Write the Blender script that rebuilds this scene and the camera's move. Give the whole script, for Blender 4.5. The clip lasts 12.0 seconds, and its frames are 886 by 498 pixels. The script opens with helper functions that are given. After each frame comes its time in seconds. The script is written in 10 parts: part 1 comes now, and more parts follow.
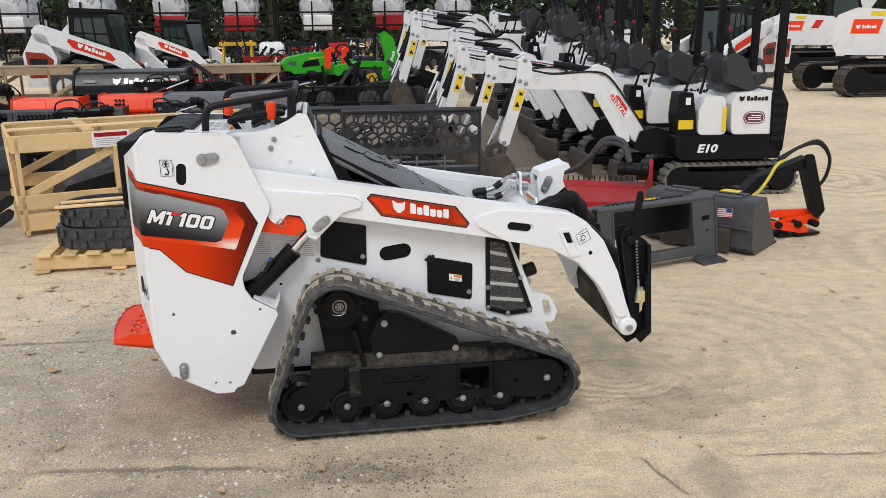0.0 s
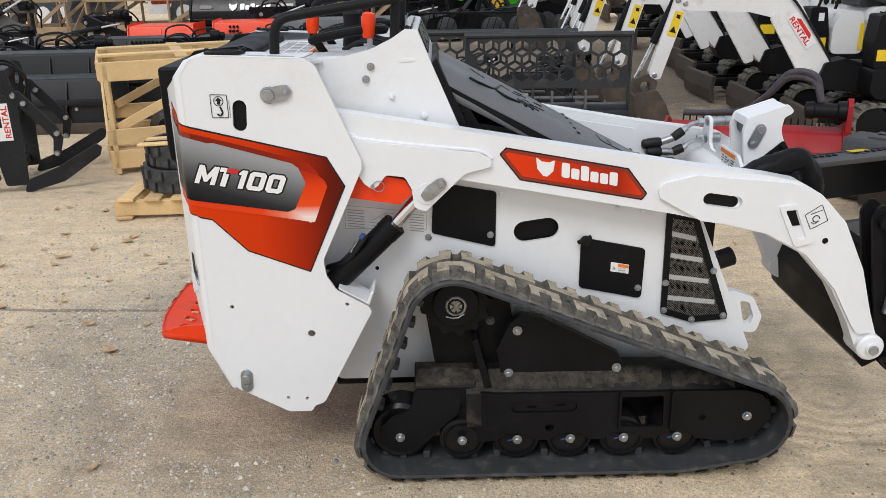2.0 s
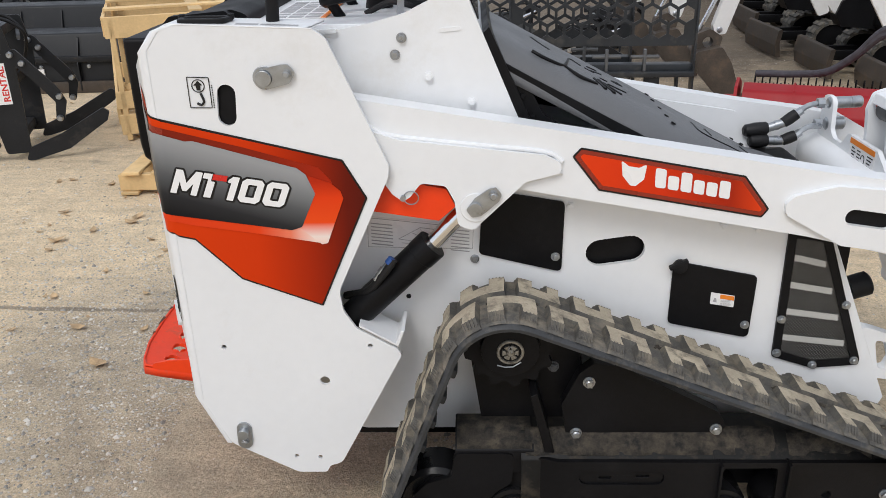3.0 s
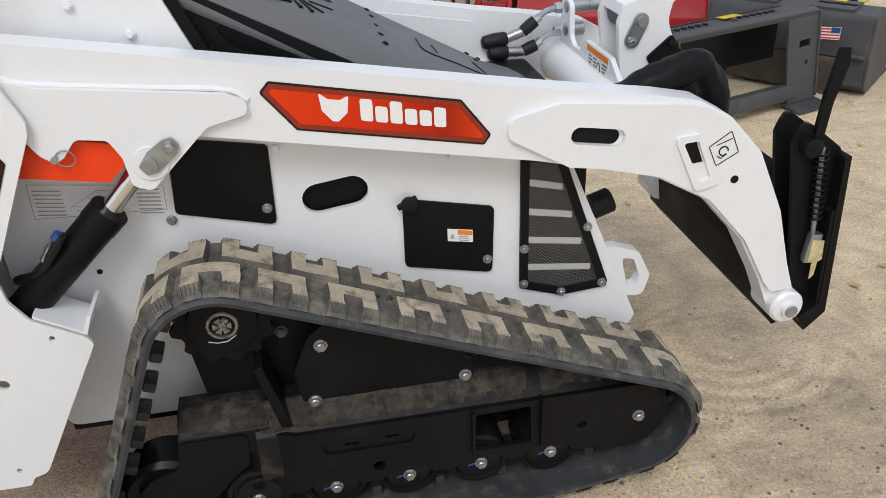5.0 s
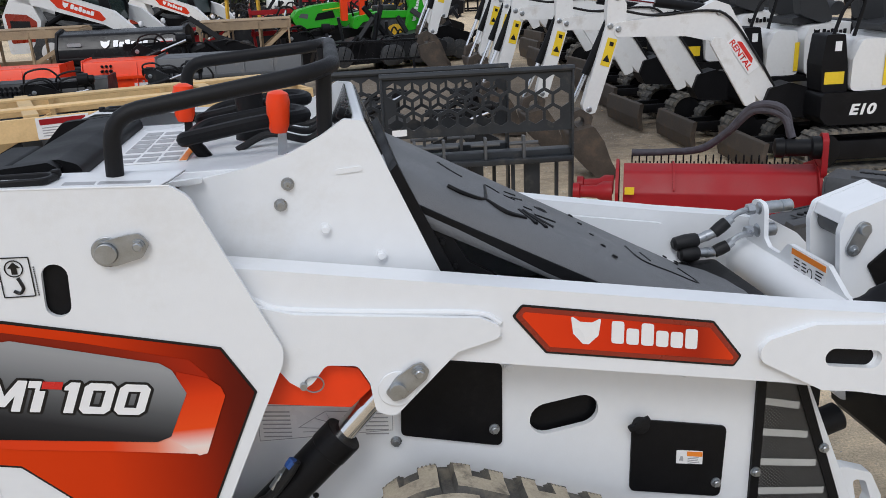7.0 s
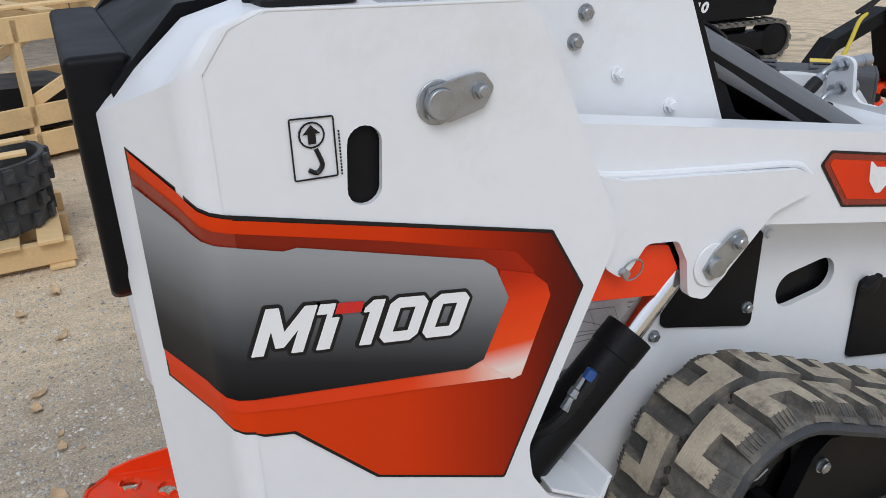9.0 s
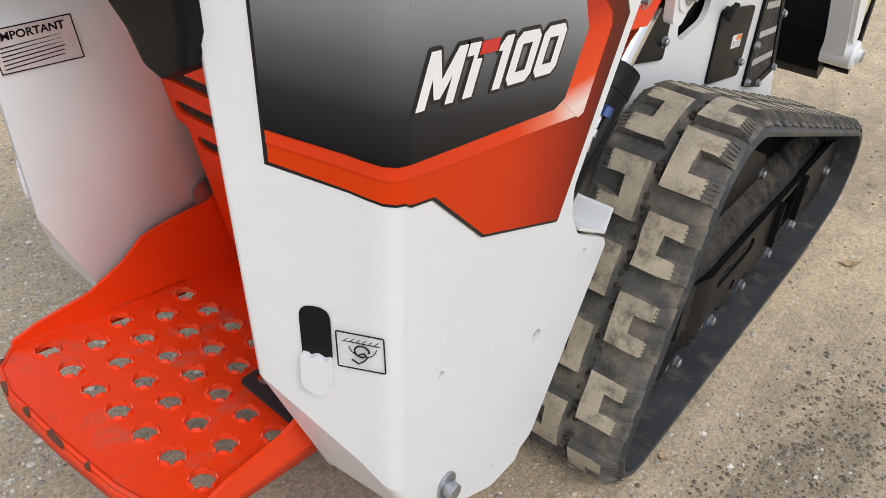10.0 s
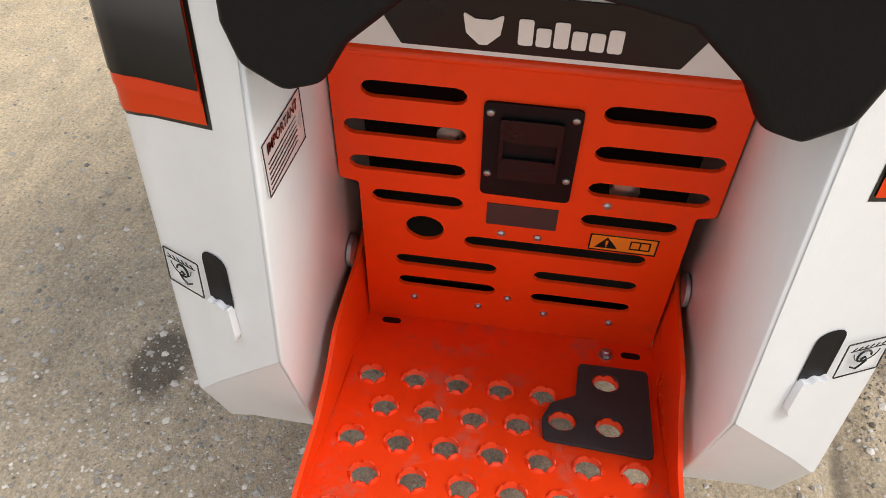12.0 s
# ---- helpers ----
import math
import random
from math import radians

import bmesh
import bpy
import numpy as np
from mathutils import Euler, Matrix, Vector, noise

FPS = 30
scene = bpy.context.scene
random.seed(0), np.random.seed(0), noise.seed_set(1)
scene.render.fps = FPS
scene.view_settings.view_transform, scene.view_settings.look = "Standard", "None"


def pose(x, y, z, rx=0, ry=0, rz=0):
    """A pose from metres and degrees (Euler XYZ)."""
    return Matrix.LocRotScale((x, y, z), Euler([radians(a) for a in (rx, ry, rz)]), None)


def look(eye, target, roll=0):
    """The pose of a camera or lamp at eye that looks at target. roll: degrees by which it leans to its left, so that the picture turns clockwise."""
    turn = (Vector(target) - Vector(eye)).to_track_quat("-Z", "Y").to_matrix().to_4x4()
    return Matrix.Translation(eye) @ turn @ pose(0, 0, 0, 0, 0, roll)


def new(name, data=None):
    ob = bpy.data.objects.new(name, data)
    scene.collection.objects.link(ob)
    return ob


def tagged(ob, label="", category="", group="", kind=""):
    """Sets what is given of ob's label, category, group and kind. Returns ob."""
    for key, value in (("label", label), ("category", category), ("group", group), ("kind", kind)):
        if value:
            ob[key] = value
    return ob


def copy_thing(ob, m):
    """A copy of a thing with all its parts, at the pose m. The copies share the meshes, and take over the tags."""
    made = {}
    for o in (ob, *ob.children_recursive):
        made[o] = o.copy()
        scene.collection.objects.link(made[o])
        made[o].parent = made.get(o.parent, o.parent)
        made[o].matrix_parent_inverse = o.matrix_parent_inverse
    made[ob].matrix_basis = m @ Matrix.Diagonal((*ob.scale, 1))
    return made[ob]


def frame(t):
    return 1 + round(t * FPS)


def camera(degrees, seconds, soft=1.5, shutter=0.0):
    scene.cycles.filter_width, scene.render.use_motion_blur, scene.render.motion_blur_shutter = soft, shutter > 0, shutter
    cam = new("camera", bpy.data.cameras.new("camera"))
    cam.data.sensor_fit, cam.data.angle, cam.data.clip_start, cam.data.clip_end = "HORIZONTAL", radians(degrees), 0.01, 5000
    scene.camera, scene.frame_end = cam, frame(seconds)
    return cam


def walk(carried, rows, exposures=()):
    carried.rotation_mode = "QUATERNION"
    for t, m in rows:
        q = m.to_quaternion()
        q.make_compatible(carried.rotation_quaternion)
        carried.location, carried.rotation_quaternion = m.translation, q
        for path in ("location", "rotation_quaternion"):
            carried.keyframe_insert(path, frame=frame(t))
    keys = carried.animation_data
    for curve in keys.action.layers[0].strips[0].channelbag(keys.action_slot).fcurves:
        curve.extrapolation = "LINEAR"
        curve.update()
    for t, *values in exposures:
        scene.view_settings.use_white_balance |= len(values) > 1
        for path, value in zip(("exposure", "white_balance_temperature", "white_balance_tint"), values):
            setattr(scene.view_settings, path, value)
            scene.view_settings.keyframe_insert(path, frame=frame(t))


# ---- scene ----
cam = camera(57.1, 12.0, soft=0.4)
PATH = [
    (0, (-0.455, -3.611, 1.664), (-0.162, -1.704, 1.137), -0.5),
    (0.5, (-0.466, -3.528, 1.637), (-0.209, -1.626, 1.073), -0.4),
    (1, (-0.399, -3.255, 1.596), (-0.210, -1.358, 0.990), -0.6),
    (1.5, (-0.374, -2.934, 1.559), (-0.278, -1.044, 0.913), -0.9),
    (2, (-0.436, -2.609, 1.524), (-0.432, -0.728, 0.846), -1.1),
    (2.5, (-0.456, -2.279, 1.503), (-0.526, -0.414, 0.784), -1.3),
    (2.7, (-0.476, -2.162, 1.506), (-0.565, -0.307, 0.765), -1.4),
    (4.3, (-0.436, -1.820, 1.429), (-0.277, -0.094, 0.430), -2.1),
    (4.5, (-0.360, -1.816, 1.426), (-0.154, -0.096, 0.426), -2.1),
    (5, (-0.208, -1.798, 1.456), (0.107, -0.086, 0.471), -1.8),
    (5.5, (-0.146, -1.780, 1.494), (0.250, -0.044, 0.585), -1.8),
    (6, (-0.158, -1.767, 1.529), (0.233, 0.027, 0.736), -2.0),
    (6.5, (-0.293, -1.719, 1.540), (0.015, 0.127, 0.835), -2.3),
    (7, (-0.543, -1.621, 1.551), (-0.300, 0.260, 0.914), -2.6),
    (7.2, (-0.621, -1.567, 1.541), (-0.399, 0.323, 0.924), -2.6),
    (8.8, (-1.198, -1.211, 1.408), (-0.529, 0.553, 0.746), -3.2),
    (9, (-1.240, -1.161, 1.379), (-0.479, 0.505, 0.576), -2.2),
    (9.5, (-1.381, -1.007, 1.302), (-0.297, 0.284, 0.225), 1.8),
    (10, (-1.626, -0.833, 1.276), (-0.347, 0.150, 0.093), 2.2),
    (10.5, (-1.787, -0.596, 1.248), (-0.458, 0.168, -0.036), 4.2),
    (11, (-1.919, -0.368, 1.245), (-0.497, 0.172, -0.055), 4.8),
    (11.5, (-1.885, -0.174, 1.275), (-0.405, 0.187, -0.021), 3.8),
    (12, (-1.771, 0.001, 1.287), (-0.298, 0.181, -0.053), 2.1),
]
walk(cam, [(t, look(eye, target, roll)) for t, eye, target, roll in PATH], [(0, 0.0, 6500, 10), (4, 0.0, 6500, 10), (5, -0.01, 6550, 10), (6, -0.06, 6500, 10), (6.5, -0.13, 6350, 10), (7.2, -0.22, 6150, 10), (9, -0.25, 6050, 10), (9.5, -0.02, 6350, 10), (10, 0.09, 6500, 10), (10.5, 0.07, 6700, 10), (11, 0.13, 6850, 10), (11.5, 0.12, 6850, 10), (12, 0.38, 6850, 10)])
# ---------------------------------------------------------------- light
world = bpy.data.worlds.new("overcast_sky")
scene.world = world
world.use_nodes = True
wt = world.node_tree
wt.nodes.clear()
sky = wt.nodes.new("ShaderNodeTexSky")
sky.sky_type = "NISHITA"
sky.sun_disc = False
sky.sun_elevation, sky.sun_rotation = radians(48), radians(200)
sky.dust_density, sky.air_density = 3.0, 1.0
cloud = wt.nodes.new("ShaderNodeMix")
cloud.data_type = "RGBA"
cloud.inputs["Factor"].default_value = 0.72
cloud.inputs["B"].default_value = (8.3, 8.8, 9.75, 1)
wbg, wout = wt.nodes.new("ShaderNodeBackground"), wt.nodes.new("ShaderNodeOutputWorld")
wbg.inputs["Strength"].default_value = 0.105
wt.links.new(sky.outputs[0], cloud.inputs["A"])
wt.links.new(cloud.outputs["Result"], wbg.inputs["Color"])
wt.links.new(wbg.outputs[0], wout.inputs[0])
sun = new("sun", bpy.data.lights.new("sun", "SUN"))
sun.data.energy, sun.data.angle, sun.data.color = 1.3, radians(24), (1.0, 0.985, 0.96)
sun.matrix_world = look((-2.6, -6.5, 8.0), (0, 0, 0))


# ---------------------------------------------------------------- materials
def mat(name, col, rough=0.5, metal=0.0, var=0.12, scale=6.0, bump=0.0, bscale=200.0, dirt=None, dirt_amt=0.0, dscale=3.0, rvar=0.1, spec=0.5, coat=0.0):
    """Procedural paint or metal: two scales of tone, fine relief, and patches of a second colour."""
    m = bpy.data.materials.new(name)
    m.use_nodes = True
    nt = m.node_tree
    N, L = nt.nodes, nt.links
    p = N["Principled BSDF"]
    p.inputs["Metallic"].default_value = metal
    p.inputs["Specular IOR Level"].default_value = spec
    p.inputs["Coat Weight"].default_value = coat
    p.inputs["Coat Roughness"].default_value = 0.15
    tc = N.new("ShaderNodeTexCoord")
    n1, n2 = N.new("ShaderNodeTexNoise"), N.new("ShaderNodeTexNoise")
    n1.inputs["Scale"].default_value, n1.inputs["Detail"].default_value = scale, 6
    n2.inputs["Scale"].default_value, n2.inputs["Detail"].default_value = scale * 14, 3
    for n in (n1, n2):
        L.new(tc.outputs["Object"], n.inputs["Vector"])
    add = N.new("ShaderNodeMath")
    add.operation = "MULTIPLY_ADD"
    add.inputs[1].default_value = 0.45
    L.new(n2.outputs["Fac"], add.inputs[0])
    L.new(n1.outputs["Fac"], add.inputs[2])
    ramp = N.new("ShaderNodeMapRange")
    ramp.inputs["From Min"].default_value, ramp.inputs["From Max"].default_value = 0.45, 1.0
    ramp.inputs["To Min"].default_value, ramp.inputs["To Max"].default_value = 1 - var, 1 + var
    L.new(add.outputs[0], ramp.inputs["Value"])
    mul = N.new("ShaderNodeVectorMath")
    mul.operation = "SCALE"
    mul.inputs[0].default_value = col
    L.new(ramp.outputs[0], mul.inputs["Scale"])
    out = mul.outputs[0]
    rr = N.new("ShaderNodeMapRange")
    rr.inputs["From Min"].default_value, rr.inputs["From Max"].default_value = 0.3, 0.7
    rr.inputs["To Min"].default_value, rr.inputs["To Max"].default_value = max(0.03, rough - rvar), min(1, rough + rvar)
    L.new(n1.outputs["Fac"], rr.inputs["Value"])
    rough_out = rr.outputs[0]
    if dirt:
        n3 = N.new("ShaderNodeTexNoise")
        n3.inputs["Scale"].default_value, n3.inputs["Detail"].default_value, n3.inputs["Roughness"].default_value = dscale, 9, 0.68
        L.new(tc.outputs["Object"], n3.inputs["Vector"])
        dr = N.new("ShaderNodeMapRange")
        dr.inputs["From Min"].default_value, dr.inputs["From Max"].default_value = 0.62 - 0.3 * dirt_amt, 0.75 - 0.2 * dirt_amt
        dr.inputs["To Max"].default_value = min(1.0, 0.35 + dirt_amt)
        L.new(n3.outputs["Fac"], dr.inputs["Value"])
        mx = N.new("ShaderNodeMix")
        mx.data_type = "RGBA"
        mx.inputs["B"].default_value = (*dirt, 1)
        L.new(dr.outputs[0], mx.inputs["Factor"])
        L.new(out, mx.inputs["A"])
        out = mx.outputs["Result"]
        r2 = N.new("ShaderNodeMix")
        L.new(dr.outputs[0], r2.inputs[0])
        L.new(rough_out, r2.inputs[2])
        r2.inputs[3].default_value = 0.9
        rough_out = r2.outputs[0]
    L.new(out, p.inputs["Base Color"])
    L.new(rough_out, p.inputs["Roughness"])
    if bump:
        nb = N.new("ShaderNodeTexNoise")
        nb.inputs["Scale"].default_value, nb.inputs["Detail"].default_value = bscale, 4
        L.new(tc.outputs["Object"], nb.inputs["Vector"])
        b = N.new("ShaderNodeBump")
        b.inputs["Strength"].default_value, b.inputs["Distance"].default_value = bump, 0.004
        L.new(nb.outputs["Fac"], b.inputs["Height"])
        L.new(b.outputs[0], p.inputs["Normal"])
    return m


def gradient(name, axis, lo, hi, stops, rough=0.36, coat=0.0, tilt=0.0):
    """A printed gradient along one axis of the object, in metres, for decals."""
    m = bpy.data.materials.new(name)
    m.use_nodes = True
    N, L = m.node_tree.nodes, m.node_tree.links
    p = N["Principled BSDF"]
    p.inputs["Roughness"].default_value, p.inputs["Coat Weight"].default_value = rough, coat
    p.inputs["Specular IOR Level"].default_value = 0.12
    tc, sep, mr, cr = N.new("ShaderNodeTexCoord"), N.new("ShaderNodeSeparateXYZ"), N.new("ShaderNodeMapRange"), N.new("ShaderNodeValToRGB")
    L.new(tc.outputs["Object"], sep.inputs[0])
    ta = N.new("ShaderNodeMath")
    ta.operation = "MULTIPLY_ADD"
    ta.inputs[1].default_value = tilt
    L.new(sep.outputs["X"], ta.inputs[0])
    L.new(sep.outputs[axis], ta.inputs[2])
    L.new(ta.outputs[0], mr.inputs["Value"])
    mr.inputs["From Min"].default_value, mr.inputs["From Max"].default_value = lo, hi
    L.new(mr.outputs[0], cr.inputs[0])
    el = cr.color_ramp.elements
    while len(el) < len(stops):
        el.new(0.5)
    for e, (at, c) in zip(el, stops):
        e.position, e.color = at, (*c, 1)
    L.new(cr.outputs[0], p.inputs["Base Color"])
    return m


TAN = (0.30, 0.25, 0.19)
WHITE = mat("white_powder_coat", (0.78, 0.795, 0.81), 0.34, var=0.035, scale=2.5, bump=0.05, bscale=350, rvar=0.07, dirt=(0.62, 0.60, 0.56), dirt_amt=0.12, dscale=2.2, coat=0.1)
BLACK = mat("black_steel", (0.0075, 0.0075, 0.0085), 0.44, var=0.3, bump=0.1, bscale=260, dirt=(0.022, 0.020, 0.018), dirt_amt=0.08, dscale=12, spec=0.14)
BLACKG = mat("gloss_black", (0.009, 0.009, 0.010), 0.24, var=0.2, bump=0.03, spec=0.25)
PLASTIC = mat("black_plastic", (0.008, 0.008, 0.009), 0.5, var=0.15, bump=0.2, bscale=500, spec=0.22)
FOAM = mat("black_foam", (0.006, 0.006, 0.007), 0.5, var=0.2, bump=0.06, bscale=320, spec=0.16)
ORANGE = mat("orange_paint", (0.86, 0.054, 0.006), 0.36, var=0.06, scale=4, bump=0.06, bscale=300, dirt=(0.5, 0.09, 0.035), dirt_amt=0.1, dscale=5, spec=0.35)
HOOD = mat("grey_textured_hood", (0.125, 0.128, 0.134), 0.5, var=0.08, scale=8, bump=0.35, bscale=420)
RUBBER = mat("track_rubber", (0.042, 0.044, 0.047), 0.5, var=0.25, scale=14, bump=0.25, bscale=120, dirt=(0.13, 0.12, 0.10), dirt_amt=0.32, dscale=24, spec=0.32)
LUGTOP = mat("dusty_lug", (0.42, 0.365, 0.275), 0.85, var=0.28, scale=14, bump=0.3, bscale=160, dirt=(0.085, 0.076, 0.062), dirt_amt=0.42, dscale=26)
DUSTRUB = mat("dusty_track_rubber", (0.10, 0.096, 0.088), 0.8, var=0.4, scale=18, bump=0.3, bscale=160, dirt=(0.24, 0.21, 0.165), dirt_amt=0.5, dscale=16, spec=0.2)
nt = LUGTOP.node_tree
wv, wb, wc = nt.nodes.new("ShaderNodeTexWave"), nt.nodes.new("ShaderNodeBump"), nt.nodes.new("ShaderNodeTexCoord")
wv.bands_direction = "Y"
wv.inputs["Scale"].default_value, wv.inputs["Distortion"].default_value = 62, 0.6
wb.inputs["Strength"].default_value, wb.inputs["Distance"].default_value = 0.16, 0.002
nt.links.new(wc.outputs["Object"], wv.inputs["Vector"])
nt.links.new(wv.outputs["Fac"], wb.inputs["Height"])
nt.links.new(nt.nodes["Principled BSDF"].inputs["Normal"].links[0].from_socket, wb.inputs["Normal"])
nt.links.new(wb.outputs[0], nt.nodes["Principled BSDF"].inputs["Normal"])
ZINC = mat("zinc_plate", (0.40, 0.42, 0.44), 0.36, metal=0.9, var=0.2, scale=40, bump=0.05, rvar=0.1)
CHROME = mat("chrome_rod", (0.75, 0.75, 0.76), 0.12, metal=1.0, var=0.04)
D_BLACK = mat("decal_black", (0.008, 0.008, 0.009), 0.3, var=0.1, spec=0.35)
D_WHITE = mat("decal_white", (0.82, 0.82, 0.82), 0.32, var=0.03)
D_RED = mat("decal_red", (0.62, 0.02, 0.015), 0.3, var=0.08)
D_YEL = mat("decal_yellow", (0.80, 0.56, 0.02), 0.35, var=0.08)
D_ORG = mat("decal_warning_orange", (0.85, 0.24, 0.02), 0.35, var=0.05)
D_GREY = mat("decal_grey_print", (0.36, 0.36, 0.37), 0.4, var=0.2, scale=60)
GREYSTEEL = mat("grey_painted_steel", (0.085, 0.088, 0.092), 0.45, var=0.15, scale=5, bump=0.08, dirt=TAN, dirt_amt=0.12, dscale=3)
DARKST = mat("charcoal_steel", (0.016, 0.017, 0.019), 0.46, var=0.25, scale=6, bump=0.1, dirt=(0.10, 0.085, 0.07), dirt_amt=0.12, dscale=3, spec=0.25)
WORN = mat("worn_bucket_steel", (0.075, 0.060, 0.048), 0.62, metal=0.3, var=0.35, scale=9, bump=0.3, bscale=60, dirt=(0.17, 0.12, 0.08), dirt_amt=0.3, dscale=9)
BUCKET = mat("charcoal_bucket_paint", (0.060, 0.062, 0.066), 0.5, var=0.25, scale=5, bump=0.1, dirt=(0.16, 0.13, 0.10), dirt_amt=0.15, dscale=6, spec=0.35)
REDP = mat("red_paint", (0.30, 0.007, 0.011), 0.5, var=0.1, scale=5, dirt=(0.22, 0.05, 0.04), dirt_amt=0.1, spec=0.3)
GREENP = mat("green_paint", (0.035, 0.40, 0.015), 0.34, var=0.08, dirt=(0.12, 0.2, 0.06), dirt_amt=0.1)
YELP = mat("yellow_paint", (0.72, 0.42, 0.03), 0.4, var=0.12, dirt=(0.3, 0.2, 0.08), dirt_amt=0.1)
HOSE = mat("rubber_hose", (0.012, 0.012, 0.013), 0.55, var=0.2, bump=0.25, bscale=300, spec=0.3)
GLASS = mat("tinted_cab_glass", (0.03, 0.045, 0.042), 0.06, var=0.05)
BLUEP = mat("blue_paint_mark", (0.02, 0.07, 0.25), 0.4)


# ---------------------------------------------------------------- mesh helpers
def B():
    return bmesh.new()


def part(name, bm, material, parent=None, label="", bevel=0.0, smooth=35, seg=2):
    me = bpy.data.meshes.new(name)
    bmesh.ops.recalc_face_normals(bm, faces=bm.faces[:])
    bm.to_mesh(me)
    bm.free()
    for m in material if isinstance(material, (list, tuple)) else [material]:
        me.materials.append(m)
    if smooth:
        me.shade_smooth()
        me.set_sharp_from_angle(angle=radians(smooth))
    ob = new(name, me)
    ob.parent = parent
    if bevel:
        b = ob.modifiers.new("edge", "BEVEL")
        b.width, b.segments, b.limit_method, b.angle_limit, b.harden_normals = bevel, seg, "ANGLE", radians(40), True
    if label:
        ob["label"] = label
    if name in ("print", "brand_mark", "symbols"):
        ob["kind"] = "stuff"
    return ob


def thing(name, label, category, m=None, group="", kind=""):
    e = new(name)
    e.empty_display_size = 0.1
    e.matrix_world = m or Matrix()
    return tagged(e, label, category, group, kind)


def rounded(pts, r, n=4):
    """A closed outline with its corners rounded by r (one radius, or one for each corner)."""
    out, k = [], len(pts)
    for i in range(k):
        ri = r[i] if isinstance(r, (list, tuple)) else r
        p, a, b = Vector(pts[i]), Vector(pts[i - 1]), Vector(pts[(i + 1) % k])
        da, db = (a - p), (b - p)
        la, lb = da.length, db.length
        if ri <= 0 or la < 1e-6 or lb < 1e-6:
            out.append(tuple(p))
            continue
        da, db = da / la, db / lb
        half = da.angle(db) / 2
        t = min(ri / max(math.tan(half), 0.05), la * 0.48, lb * 0.48)
        q0, q1 = p + da * t, p + db * t
        for j in range(n + 1):
            s = j / n
            out.append(tuple(q0 * (1 - s) ** 2 + p * 2 * s * (1 - s) + q1 * s * s))
    return out


def circle(cx, cy, r, n=20):
    return [(cx + r * math.cos(2 * math.pi * i / n), cy + r * math.sin(2 * math.pi * i / n)) for i in range(n)]


def oblong(cx, cy, w, h, ang=0.0, n=10):
    r, out = h / 2, []
    for sx, a0 in ((1, -90), (-1, 90)):
        for i in range(n + 1):
            a = radians(a0 + 180 * i / n)
            out.append((sx * (w / 2 - r) + r * math.cos(a), r * math.sin(a)))
    c, s = math.cos(radians(ang)), math.sin(radians(ang))
    return [(cx + x * c - y * s, cy + x * s + y * c) for x, y in out]


def ccw(pts):
    area = sum(a[0] * b[1] - b[0] * a[1] for a, b in zip(pts, pts[1:] + pts[:1]))
    return pts if area > 0 else pts[::-1]


def inset(pts, d):
    """The outline moved inwards by d (outwards: minus)."""
    pts = ccw([tuple(p) for p in pts])
    out, k = [], len(pts)
    for i in range(k):
        p, a, b = Vector(pts[i]), Vector(pts[i - 1]), Vector(pts[(i + 1) % k])
        e0, e1 = (p - a), (b - p)
        if e0.length < 1e-7 or e1.length < 1e-7:
            out.append(tuple(p))
            continue
        n0, n1 = Vector((-e0.y, e0.x)).normalized(), Vector((-e1.y, e1.x)).normalized()
        n = n0 + n1
        out.append(tuple(p + n * (d / max(0.35, 0.5 * n.length_squared))))
    return out


def plate(bm, outer, y0, y1, holes=(), m=None, mi=0):
    """A plate in the xz-plane, from y0 to y1, with holes right through."""
    m = m or Matrix()
    loops = [list(outer)] + [list(h) for h in holes]
    flat = [Vector((p[0], p[1], 0)) for l in loops for p in l]
    f = [bm.verts.new(m @ Vector((p.x, y0, p.y))) for p in flat]
    g = [bm.verts.new(m @ Vector((p.x, y1, p.y))) for p in flat]
    if holes:
        for ring, up in ((f, -1), (g, 1)):
            k, edges = 0, []
            for l in loops:
                edges += [bm.edges.new((ring[k + i], ring[k + (i + 1) % len(l)])) for i in range(len(l))]
                k += len(l)
            n = (m.to_3x3() @ Vector((0, up, 0))).normalized()
            for e in bmesh.ops.triangle_fill(bm, edges=edges, use_beauty=True, use_dissolve=False, normal=n)["geom"]:
                if isinstance(e, bmesh.types.BMFace):
                    e.material_index = mi
    else:
        caps = [bm.faces.new(f), bm.faces.new(g[::-1])]
        for c in caps:
            c.material_index = mi
            c.normal_update()
        if len(f) > 4:
            bmesh.ops.triangulate(bm, faces=caps, ngon_method="EAR_CLIP")
    k = 0
    for l in loops:
        for i in range(len(l)):
            a, b = k + i, k + (i + 1) % len(l)
            try:
                bm.faces.new((f[a], f[b], g[b], g[a])).material_index = mi
            except ValueError:
                pass
        k += len(l)


def box(bm, c, s, rot=None, bevel=0.0, mi=0):
    """A box with centre c and size s, turned by degrees rot, its edges rounded by bevel."""
    m = Matrix.Translation(c) @ (pose(0, 0, 0, *rot) if rot else Matrix()) @ Matrix.Diagonal((*s, 1))
    v = bmesh.ops.create_cube(bm, size=1.0, matrix=m)["verts"]
    if bevel:
        e = list({e for x in v for e in x.link_edges})
        bmesh.ops.bevel(bm, geom=e, offset=bevel, segments=2, affect="EDGES", profile=0.6)
    return v


def frame_of(d):
    d = Vector(d).normalized()
    a = Vector((0, 0, 1)) if abs(d.z) < 0.9 else Vector((1, 0, 0))
    u = d.cross(a).normalized()
    return u, u.cross(d).normalized()


